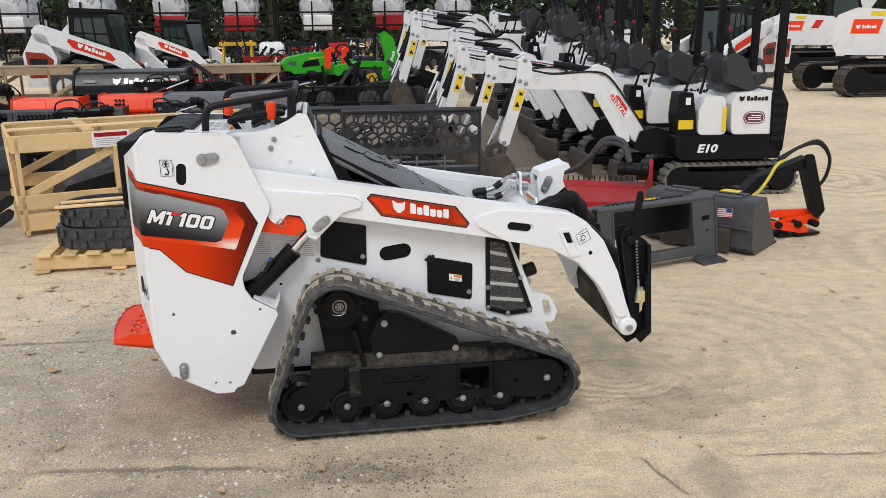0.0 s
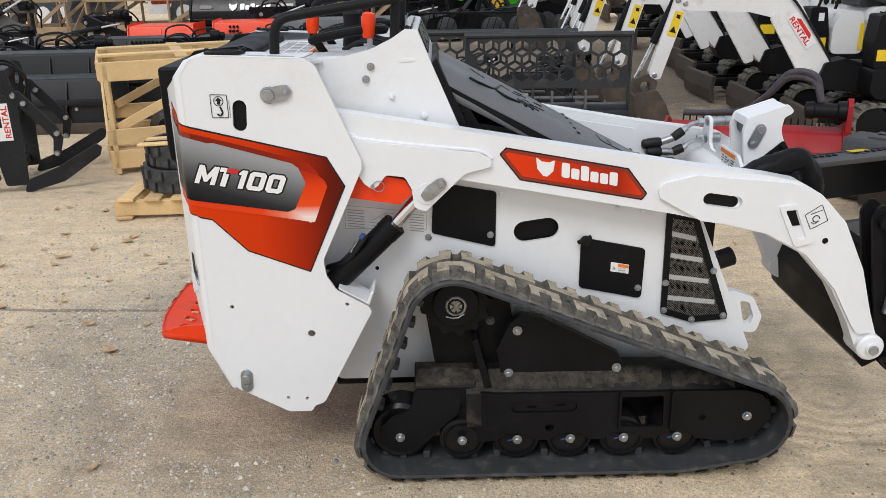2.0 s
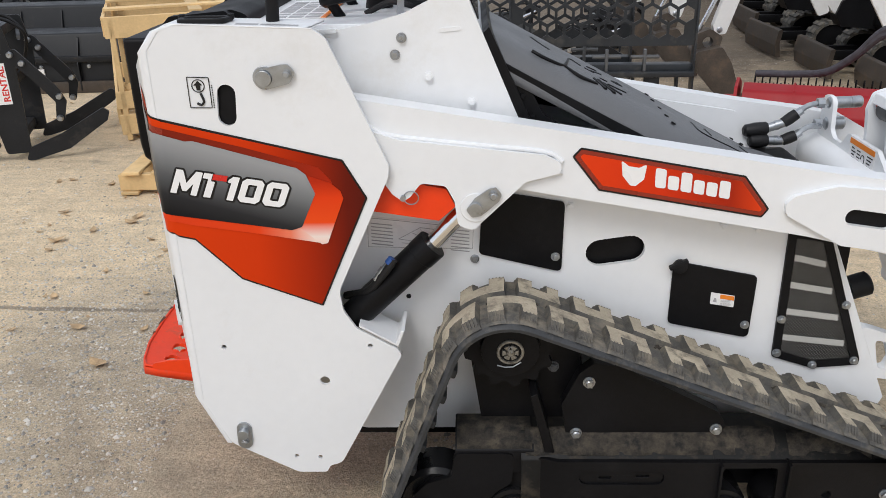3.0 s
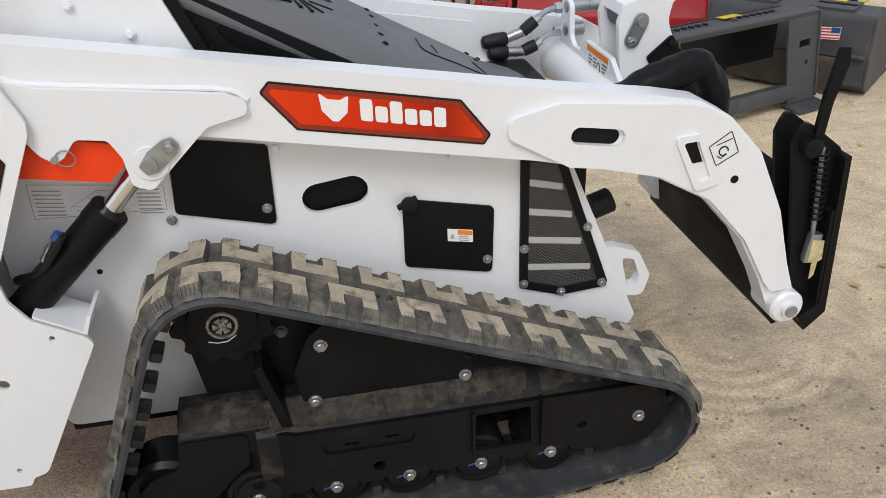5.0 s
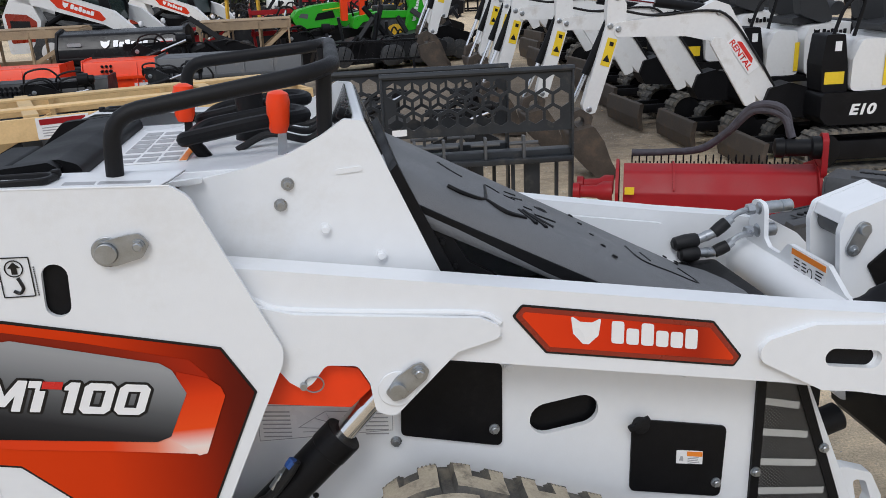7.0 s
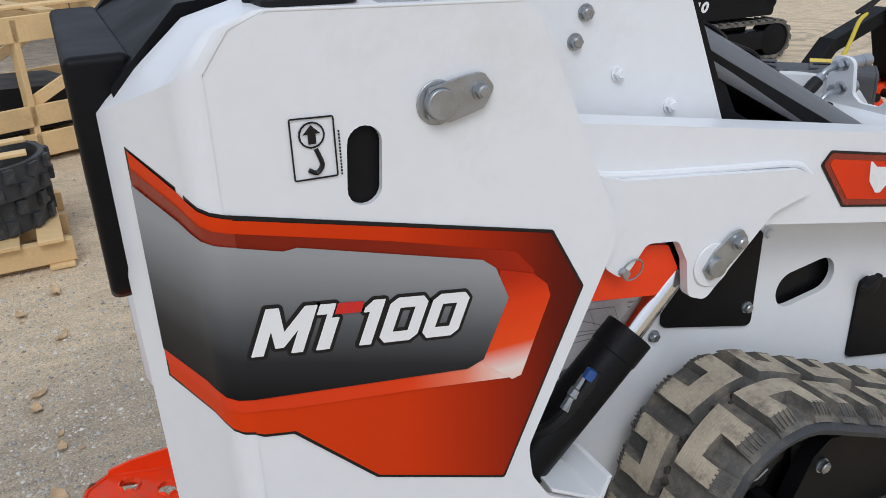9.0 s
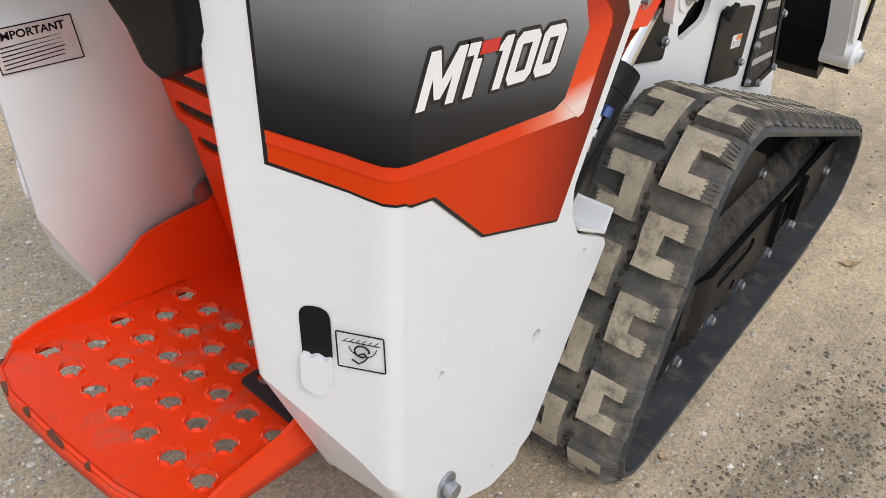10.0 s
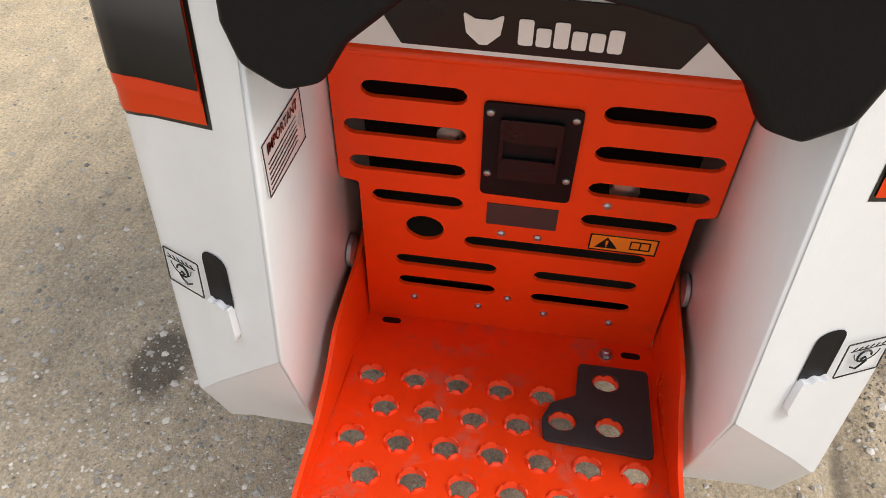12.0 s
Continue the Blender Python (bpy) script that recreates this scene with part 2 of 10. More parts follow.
def cyl(bm, p0, p1, r, n=16, r1=None, cap=True, mi=0):
    p0, p1 = Vector(p0), Vector(p1)
    u, v = frame_of(p1 - p0)
    r1 = r if r1 is None else r1
    rings = []
    for p, q in ((p0, r), (p1, r1)):
        rings.append([bm.verts.new(p + (u * math.cos(2 * math.pi * i / n) + v * math.sin(2 * math.pi * i / n)) * q) for i in range(n)])
    for i in range(n):
        bm.faces.new((rings[0][i], rings[0][(i + 1) % n], rings[1][(i + 1) % n], rings[1][i])).material_index = mi
    if cap:
        bm.faces.new(rings[0][::-1]).material_index = mi
        bm.faces.new(rings[1]).material_index = mi


def lathe(bm, p0, axis, prof, n=24, mi=0):
    """Turned body: prof is a list of (distance along the axis, radius)."""
    p0, d = Vector(p0), Vector(axis).normalized()
    u, v = frame_of(d)
    rings = []
    for h, r in prof:
        rings.append([bm.verts.new(p0 + d * h + (u * math.cos(2 * math.pi * i / n) + v * math.sin(2 * math.pi * i / n)) * max(r, 1e-4)) for i in range(n)])
    for a, b in zip(rings, rings[1:]):
        for i in range(n):
            bm.faces.new((a[i], a[(i + 1) % n], b[(i + 1) % n], b[i])).material_index = mi
    bm.faces.new(rings[0][::-1]).material_index = mi
    bm.faces.new(rings[-1]).material_index = mi


def bend(pts, r, n=5):
    """An open path with its corners rounded by r."""
    out = [Vector(pts[0])]
    for a, p, b in zip(pts, pts[1:], pts[2:]):
        a, p, b = Vector(a), Vector(p), Vector(b)
        t = min(r, (a - p).length * 0.48, (b - p).length * 0.48)
        q0, q1 = p + (a - p).normalized() * t, p + (b - p).normalized() * t
        for j in range(n + 1):
            s = j / n
            out.append(q0 * (1 - s) ** 2 + p * 2 * s * (1 - s) + q1 * s * s)
    return out + [Vector(pts[-1])]


def tube(bm, pts, r, n=10, closed=False, mi=0):
    pts = [Vector(p) for p in pts]
    k = len(pts)
    u = None
    rings = []
    for i, p in enumerate(pts):
        d = (pts[(i + 1) % k] - pts[i - 1]) if closed or 0 < i < k - 1 else (pts[1] - pts[0] if i == 0 else pts[-1] - pts[-2])
        d.normalize()
        if u is None:
            u, _ = frame_of(d)
        u = (u - d * u.dot(d)).normalized()
        v = d.cross(u)
        q = r[i] if isinstance(r, (list, tuple)) else r
        rings.append([bm.verts.new(p + (u * math.cos(2 * math.pi * j / n) + v * math.sin(2 * math.pi * j / n)) * q) for j in range(n)])
    for a, b in zip(rings, rings[1:] + (rings[:1] if closed else [])):
        for j in range(n):
            bm.faces.new((a[j], a[(j + 1) % n], b[(j + 1) % n], b[j])).material_index = mi
    if not closed:
        bm.faces.new(rings[0][::-1]).material_index = mi
        bm.faces.new(rings[-1]).material_index = mi


def curve_pts(pts, n=8):
    """A smooth path through the points."""
    p = [Vector(q) for q in pts]
    p = [p[0] * 2 - p[1]] + p + [p[-1] * 2 - p[-2]]
    out = []
    for a, b, c, d in zip(p, p[1:], p[2:], p[3:]):
        for i in range(n):
            t = i / n
            out.append(0.5 * (2 * b + (c - a) * t + (2 * a - 5 * b + 4 * c - d) * t * t + (3 * b - a - 3 * c + d) * t ** 3))
    return out + [p[-2]]


def bolt(bm, p, axis, r=0.009, washer=True):
    p, d = Vector(p), Vector(axis).normalized()
    if washer:
        cyl(bm, p, p + d * 0.0025, r * 1.25, 14)
    cyl(bm, p, p + d * (0.0025 + r * 0.7), r, 6)
    cyl(bm, p + d * (0.0025 + r * 0.7), p + d * (0.004 + r * 0.75), r * 0.8, 12, r * 0.62)


def words(text, size, shear=0.0, fat=0.0, gap=1.0):
    """A bmesh of flat lettering in the xz-plane, starting at the origin, from the built-in font."""
    cu = bpy.data.curves.new("lettering", "FONT")
    cu.body, cu.size, cu.shear, cu.offset, cu.space_character = text, size, shear, fat, gap
    cu.resolution_u = 3
    ob = bpy.data.objects.new("lettering", cu)
    scene.collection.objects.link(ob)
    me = bpy.data.meshes.new_from_object(ob.evaluated_get(bpy.context.evaluated_depsgraph_get()))
    bm = bmesh.new()
    bm.from_mesh(me)
    bpy.data.objects.remove(ob)
    bpy.data.curves.remove(cu)
    bpy.data.meshes.remove(me)
    for v in bm.verts:
        v.co = Vector((v.co.x, 0, v.co.y))
    return bm


def model_word(shear):
    """Square-cut italic lettering MT100 as flat faces in the xz-plane, one unit high."""
    o = [(0.13, 0), (0.67, 0), (0.8, 0.13), (0.8, 0.87), (0.67, 1), (0.13, 1), (0, 0.87), (0, 0.13)]
    hole = [(0.22, 0.21), (0.58, 0.21), (0.58, 0.79), (0.22, 0.79)]
    glyphs = (
        (0.0, [[(0, 0), (0.2, 0), (0.2, 0.58), (0.41, 0.14), (0.55, 0.14), (0.76, 0.58), (0.76, 0), (0.96, 0), (0.96, 1), (0.74, 1), (0.48, 0.44), (0.22, 1), (0, 1)]]),
        (1.08, [[(0.17, 0), (0.41, 0), (0.41, 0.68), (0.25, 0.68), (0.25, 1), (-0.04, 1), (-0.04, 0.80), (0.17, 0.80)]]),
        (2.0, [[(0.13, 0), (0.35, 0), (0.35, 1), (0.13, 1), (0, 0.84), (0, 0.76), (0.13, 0.76)]]),
        (2.52, [o, hole]), (3.46, [o, hole]))
    bm = bmesh.new()
    for x0, loops in glyphs:
        es = []
        for loop in loops:
            vs = [bm.verts.new((x0 + x + shear * z, 0, z)) for x, z in loop]
            es += [bm.edges.new((a, b)) for a, b in zip(vs, vs[1:] + vs[:1])]
        bmesh.ops.triangle_fill(bm, edges=es, use_beauty=True, normal=(0, -1, 0))
    for v in bm.verts:
        v.co *= 0.07
    return bm


def outline(bm, r):
    """Rounds lettering out by r: a flat bead along its edges."""
    edges = [(e.verts[0].co.copy(), e.verts[1].co.copy()) for e in bm.edges if len(e.link_faces) == 1]
    for a, b in edges:
        if (b - a).length > 1e-5:
            tube(bm, [a, b], r, 8)
            cyl(bm, a - Vector((0, r * 0.9, 0)), a + Vector((0, r * 0.9, 0)), r, 10)
    for v in bm.verts:
        v.co.y *= 0.04
    return bm


def span(bm):
    xs, zs = [v.co.x for v in bm.verts], [v.co.z for v in bm.verts]
    return min(xs), max(xs), min(zs), max(zs)


def fit_words(bm, m, w, h):
    """Scales lettering to w by h and moves it by m (origin: lower left corner)."""
    x0, x1, z0, z1 = span(bm)
    for v in bm.verts:
        v.co = m @ Vector(((v.co.x - x0) * w / (x1 - x0), 0, (v.co.z - z0) * h / (z1 - z0)))
    return bm


def logo(parent, m, w, h, material, name="brand_mark"):
    """A plain emblem and a row of plain blocks."""
    bm = B()
    e = h * 1.05
    plate(bm, rounded([(0, h), (e * 0.3, h * 0.8), (e * 0.7, h * 0.8), (e, h), (e * 0.92, h * 0.35), (e * 0.6, 0), (e * 0.4, 0), (e * 0.08, h * 0.35)], h * 0.06), -0.0006, 0.0, m=m)
    x, tall = e * 1.35, (1.0, 0.72, 1.0, 0.72, 0.72, 0.9)
    bw = (w - x) / 6
    for i, t in enumerate(tall):
        z1 = h * (0.1 + 0.82 * t)
        plate(bm, rounded([(x, h * 0.1), (x + bw * 0.84, h * 0.1), (x + bw * 0.84, z1), (x, z1)], bw * 0.18, 2), -0.0006, 0.0, m=m)
        x += bw
    return part(name, bm, material, parent, smooth=0)


def bars(bm, m, x0, x1, z0, z1, n, rnd, fill=0.55):
    """Rows of unreadable print as plain bars."""
    for i in range(n):
        z = z1 - (i + 0.5) * (z1 - z0) / n
        h = (z1 - z0) / n * fill / 2
        e = x0 + (x1 - x0) * rnd.uniform(0.7, 1.0)
        plate(bm, [(x0, z - h), (e, z - h), (e, z + h), (x0, z + h)], -0.0006, 0.0, m=m)


# ---------------------------------------------------------------- ground
def ground_material():
    m = bpy.data.materials.new("packed_dirt")
    m.use_nodes = True
    N, L = m.node_tree.nodes, m.node_tree.links
    p = N["Principled BSDF"]
    p.inputs["Specular IOR Level"].default_value = 0.25
    tc = N.new("ShaderNodeTexCoord")

    def noise_at(scale, detail=8, rough=0.6, dist=0.0):
        n = N.new("ShaderNodeTexNoise")
        n.inputs["Scale"].default_value, n.inputs["Detail"].default_value, n.inputs["Roughness"].default_value, n.inputs["Distortion"].default_value = scale, detail, rough, dist
        L.new(tc.outputs["Object"], n.inputs["Vector"])
        return n.outputs["Fac"]

    def ramp(v, stops):
        r = N.new("ShaderNodeValToRGB")
        el = r.color_ramp.elements
        while len(el) < len(stops):
            el.new(0.5)
        for e, (a, c) in zip(el, stops):
            e.position, e.color = a, (*c, 1) if len(c) == 3 else c
        L.new(v, r.inputs[0])
        return r.outputs[0]

    def mix(f, a, b, mode="MIX"):
        x = N.new("ShaderNodeMix")
        x.data_type, x.blend_type = "RGBA", mode
        if isinstance(f, float):
            x.inputs["Factor"].default_value = f
        else:
            L.new(f, x.inputs["Factor"])
        for q, k in ((a, "A"), (b, "B")):
            if isinstance(q, tuple):
                x.inputs[k].default_value = (*q, 1)
            else:
                L.new(q, x.inputs[k])
        return x.outputs["Result"]

    broad = ramp(noise_at(0.45, 5, 0.55, 0.4), [(0.25, (0.56, 0.45, 0.315)), (0.5, (0.74, 0.59, 0.40)), (0.78, (0.84, 0.67, 0.45))])
    fine = ramp(noise_at(9, 10, 0.72), [(0.3, (0.80, 0.80, 0.80)), (0.55, (1.02, 1.02, 1.02)), (0.8, (1.15, 1.13, 1.09))])
    col = mix(1.0, broad, fine, "MULTIPLY")
    grain = ramp(noise_at(120, 4, 0.8), [(0.3, (0.5, 0.5, 0.5)), (0.7, (1.38, 1.38, 1.38))])
    col = mix(0.8, col, grain, "MULTIPLY")
    # damp dark patches and streaks
    st = N.new("ShaderNodeMapping")
    st.inputs["Scale"].default_value = (0.22, 1.5, 1)
    st.inputs["Rotation"].default_value = (0, 0, 0.12)
    L.new(tc.outputs["Object"], st.inputs["Vector"])
    ns = N.new("ShaderNodeTexNoise")
    ns.inputs["Scale"].default_value, ns.inputs["Detail"].default_value, ns.inputs["Roughness"].default_value = 1.3, 9, 0.7
    L.new(st.outputs[0], ns.inputs["Vector"])
    damp = ramp(ns.outputs["Fac"], [(0.56, (0, 0, 0)), (0.74, (0.4, 0.4, 0.4))])
    col = mix(damp, col, (0.20, 0.165, 0.13))
    blot = ramp(noise_at(2.3, 10, 0.75), [(0.585, (0, 0, 0)), (0.67, (0.48, 0.48, 0.48))])
    col = mix(blot, col, (0.23, 0.195, 0.155))
    # greyer gravel behind the machine, dark lines and patches beside and beyond it
    def spot(cx, cy, rx, ry, soft, amount, turn=0.0):
        mp = N.new("ShaderNodeMapping")
        mp.vector_type = "TEXTURE"
        mp.inputs["Location"].default_value, mp.inputs["Scale"].default_value, mp.inputs["Rotation"].default_value = (cx, cy, 0), (rx, ry, 1), (0, 0, turn)
        L.new(tc.outputs["Object"], mp.inputs["Vector"])
        ln = N.new("ShaderNodeVectorMath")
        ln.operation = "LENGTH"
        L.new(mp.outputs[0], ln.inputs[0])
        ad = N.new("ShaderNodeMath")
        ad.operation = "MULTIPLY_ADD"
        ad.inputs[1].default_value = soft
        L.new(noise_at(4.5, 12, 0.78, 0.8), ad.inputs[0])
        L.new(ln.outputs["Value"], ad.inputs[2])
        hf = N.new("ShaderNodeMath")
        hf.operation = "MULTIPLY"
        hf.inputs[1].default_value = 0.5
        L.new(ad.outputs[0], hf.inputs[0])
        return ramp(hf.outputs[0], [((0.62 + soft * 0.5) / 2, (amount, amount, amount)), (min(0.99, (1.05 + soft * 0.5) / 2), (0, 0, 0))])

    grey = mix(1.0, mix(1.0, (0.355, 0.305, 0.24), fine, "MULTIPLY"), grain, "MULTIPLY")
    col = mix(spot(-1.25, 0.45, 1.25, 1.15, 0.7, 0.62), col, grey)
    col = mix(spot(-0.55, -0.72, 1.0, 0.42, 0.9, 0.34, -0.12), col, mix(1.0, mix(1.0, (0.34, 0.29, 0.225), fine, "MULTIPLY"), grain, "MULTIPLY"))
    col = mix(spot(-1.15, -1.05, 0.85, 0.45, 0.9, 0.5, -0.12), col, mix(1.0, mix(1.0, (0.34, 0.29, 0.225), fine, "MULTIPLY"), grain, "MULTIPLY"))
    for cx, cy, rx, ry, turn in ((-1.165, -0.595, 0.62, 0.022, -0.126), (1.445, -0.905, 0.36, 0.013, -0.151), (0.80, -0.96, 0.17, 0.014, -1.34), (-2.2, 0.9, 0.8, 0.02, -0.05)):
        col = mix(spot(cx, cy, rx, ry, 1.7, 0.7, turn), col, (0.17, 0.14, 0.11))
    col = mix(spot(1.0, -1.05, 0.12, 0.20, 1.9, 0.35), col, (0.14, 0.12, 0.10))
    col = mix(spot(-0.36, -0.775, 0.42, 0.10, 2.2, 0.42, -0.2), col, (0.15, 0.125, 0.10))
    col = mix(spot(-0.79, 0.69, 0.10, 0.07, 1.8, 0.8), col, (0.10, 0.083, 0.066))
    col = mix(spot(1.05, -0.45, 0.5, 0.22, 2.2, 0.3, 0.3), col, (0.17, 0.14, 0.11))
    col = mix(spot(1.3, 9.2, 3.4, 5.6, 0.7, 0.9), col, mix(1.0, (0.13, 0.105, 0.082), fine, "MULTIPLY"))
    col = mix(spot(-4.2, 10.4, 4.2, 5.0, 0.7, 0.85), col, mix(1.0, (0.17, 0.14, 0.11), fine, "MULTIPLY"))
    # scuffed arcs and lengthwise streaks left by tyres and tracks
    for cx, cy, sc, lo in ((1.25, 0.1, 1.7, 0.93), (5.1, 4.6, 1.3, 0.80), (4.2, 1.6, 1.2, 0.88), (-2.6, -0.6, 1.2, 0.88)):
        mp = N.new("ShaderNodeMapping")
        mp.vector_type = "TEXTURE"
        mp.inputs["Location"].default_value = (cx, cy, 0)
        L.new(tc.outputs["Object"], mp.inputs["Vector"])
        wv = N.new("ShaderNodeTexWave")
        wv.wave_type, wv.rings_direction = "RINGS", "Z"
        wv.inputs["Scale"].default_value, wv.inputs["Distortion"].default_value, wv.inputs["Detail"].default_value, wv.inputs["Detail Scale"].default_value = sc, 9.0, 6, 1.4
        L.new(mp.outputs[0], wv.inputs["Vector"])
        band = ramp(wv.outputs["Fac"], [(0.05, (lo, lo, lo)), (0.35, (1, 1, 1)), (0.9, (1.06, 1.06, 1.05))])
        col = mix(spot(cx + 0.2, cy, 1.5, 1.3, 0.9, 1.0), col, mix(1.0, col, band, "MULTIPLY"))
    st2 = N.new("ShaderNodeMapping")
    st2.inputs["Scale"].default_value, st2.inputs["Rotation"].default_value = (1.0, 9.0, 1), (0, 0, 0.13)
    L.new(tc.outputs["Object"], st2.inputs["Vector"])
    ns2 = N.new("ShaderNodeTexNoise")
    ns2.inputs["Scale"].default_value, ns2.inputs["Detail"].default_value, ns2.inputs["Roughness"].default_value = 1.6, 10, 0.75
    L.new(st2.outputs[0], ns2.inputs["Vector"])
    col = mix(1.0, col, ramp(ns2.outputs["Fac"], [(0.32, (0.84, 0.84, 0.84)), (0.5, (1.03, 1.03, 1.03)), (0.75, (1.12, 1.11, 1.08))]), "MULTIPLY")
    # pale grit in cells, thicker in some places than in others
    for sc, keep in ((60, 0.72), (105, 0.6), (190, 0.55)):
        v = N.new("ShaderNodeTexVoronoi")
        v.inputs["Scale"].default_value = sc
        L.new(tc.outputs["Object"], v.inputs["Vector"])
        d = ramp(v.outputs["Distance"], [(0.16, (1, 1, 1)), (0.30, (0, 0, 0))])
        sel = N.new("ShaderNodeSeparateColor")
        L.new(v.outputs["Color"], sel.inputs[0])
        g = N.new("ShaderNodeMath")
        g.operation = "GREATER_THAN"
        g.inputs[1].default_value = keep
        L.new(sel.outputs[0], g.inputs[0])
        f = mix(1.0, d, g.outputs[0], "MULTIPLY")
        where = ramp(noise_at(0.7, 6, 0.6), [(0.40, (0.12, 0.12, 0.12)), (0.62, (0.8, 0.8, 0.8))])
        f = mix(1.0, f, where, "MULTIPLY")
        tone = ramp(sel.outputs[1], [(0.2, (0.10, 0.095, 0.09)), (0.5, (0.42, 0.40, 0.36)), (0.9, (0.80, 0.77, 0.72))])
        col = mix(f, col, tone)
    L.new(col, p.inputs["Base Color"])
    rg = ramp(ns.outputs["Fac"], [(0.4, (0.95, 0.95, 0.95)), (0.75, (0.72, 0.72, 0.72))])
    L.new(rg, p.inputs["Roughness"])
    h = N.new("ShaderNodeMath")
    h.operation = "MULTIPLY_ADD"
    h.inputs[1].default_value = 0.35
    L.new(noise_at(90, 8, 0.75), h.inputs[0])
    L.new(noise_at(14, 9, 0.7), h.inputs[2])
    # ridges scraped in arcs where the track turned
    mp = N.new("ShaderNodeMapping")
    mp.vector_type = "TEXTURE"
    mp.inputs["Location"].default_value, mp.inputs["Scale"].default_value = (0.95, -0.03, 0), (1.25, 1.0, 1)
    L.new(tc.outputs["Object"], mp.inputs["Vector"])
    wv = N.new("ShaderNodeTexWave")
    wv.wave_type, wv.rings_direction = "RINGS", "Z"
    wv.inputs["Scale"].default_value, wv.inputs["Distortion"].default_value, wv.inputs["Detail"].default_value, wv.inputs["Detail Scale"].default_value = 5.5, 2.6, 4, 2.0
    L.new(mp.outputs[0], wv.inputs["Vector"])
    ring = N.new("ShaderNodeMath")
    ring.operation = "MULTIPLY"
    L.new(wv.outputs["Fac"], ring.inputs[0])
    L.new(spot(0.95, -0.03, 0.6, 0.45, 1.0, 0.4), ring.inputs[1])
    hh = N.new("ShaderNodeMath")
    hh.operation = "ADD"
    L.new(h.outputs[0], hh.inputs[0])
    L.new(ring.outputs[0], hh.inputs[1])
    b = N.new("ShaderNodeBump")
    b.inputs["Strength"].default_value, b.inputs["Distance"].default_value = 0.8, 0.025
    L.new(hh.outputs[0], b.inputs["Height"])
    L.new(b.outputs[0], p.inputs["Normal"])
    return m


GROUND = ground_material()


def axis_lines(lo, hi, step, far):
    a = [lo + step * i for i in range(int((hi - lo) / step) + 1)]
    d, x = step, a[-1]
    while x < far:
        d *= 1.35
        x += d
        a.append(x)
    d, x = step, lo
    while x > -far:
        d *= 1.35
        x -= d
        a.insert(0, x)
    return a


gx, gy = axis_lines(-3.6, 3.0, 0.028, 900), axis_lines(-2.6, 3.2, 0.028, 900)


SCRAPES = (((-1.68, -0.53), (-0.65, -0.66), 0.03), ((1.15, -0.86), (1.74, -0.95), 0.02), ((0.77, -0.81), (0.84, -1.11), 0.018), ((-1.9, -0.95), (-1.0, -1.05), 0.02), ((0.9, -1.3), (1.9, -1.42), 0.02))


def rise(x, y):
    """Low ruts and lumps, level under the parked machine."""
    h = 0.012 * noise.noise((x * 0.9, y * 0.9, 0.3)) + 0.006 * noise.noise((x * 4.1, y * 4.1, 2.0)) + 0.003 * noise.noise((x * 12, y * 12, 5.0))
    # curved tyre scrapes in front of the machine
    for r in (0.55, 0.72, 0.86, 1.0):
        d = math.hypot(x - 1.35, y - 0.25) - r
        if abs(d) < 0.05 and x > 0.6:
            h += 0.008 * math.cos(d / 0.05 * math.pi)
    # thin scraped lines beside the track
    rut = 0.0
    for (ax, ay), (bx, by), wd in SCRAPES:
        dx, dy = bx - ax, by - ay
        t = max(0.0, min(1.0, ((x - ax) * dx + (y - ay) * dy) / (dx * dx + dy * dy)))
        d = math.hypot(x - ax - t * dx, y - ay - t * dy) + 0.01 * noise.noise((x * 7, y * 7, 1.0))
        if d < 4 * wd:
            rut += 0.008 * math.exp(-((d - 2 * wd) / wd) ** 2) - 0.02 * math.exp(-(d / wd) ** 2)
    flat = 1.0 if abs(y) > 0.9 or x < -0.95 or x > 0.95 else 0.15
    far_fade = max(0.0, 1 - max(abs(x), abs(y)) / 14)
    # soil pressed up round the tread blocks
    under = 0.0
    if -0.75 < x < 0.5 and 0.2 < abs(y) < 0.62:
        under = min(1.0, max(0.0, (0.60 - abs(y)) / 0.06)) * min(1.0, (abs(y) - 0.2) / 0.06) * min(1.0, (0.5 - x) / 0.2) * min(1.0, (x + 0.75) / 0.15)
    return h * flat * far_fade - 0.004 + rut + 0.017 * under


vs = [(x, y, rise(x, y)) for y in gy for x in gx]
w = len(gx)
fs = [(j * w + i, j * w + i + 1, (j + 1) * w + i + 1, (j + 1) * w + i) for j in range(len(gy) - 1) for i in range(w - 1)]
me = bpy.data.meshes.new("ground")
me.from_pydata(vs, [], fs)
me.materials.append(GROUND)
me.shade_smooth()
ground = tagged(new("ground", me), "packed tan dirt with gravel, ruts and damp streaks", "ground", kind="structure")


# ---------------------------------------------------------------- the compact track loader
D_EDGE = mat("decal_dark_red", (0.26, 0.022, 0.008), 0.3, var=0.08)
G_ORANGE = gradient("print_orange_fade", "X", -1.15, -0.70, [(0.0, (0.66, 0.046, 0.003)), (0.45, (0.60, 0.038, 0.003)), (0.72, (0.34, 0.020, 0.003)), (0.9, (0.13, 0.010, 0.004)), (1.0, (0.09, 0.009, 0.005))])
G_SHADE = gradient("print_dark_red_fade", "X", -1.13, -0.76, [(0.0, (0.20, 0.018, 0.007)), (0.6, (0.24, 0.020, 0.007)), (0.9, (0.36, 0.022, 0.006)), (1.0, (0.40, 0.022, 0.005))])
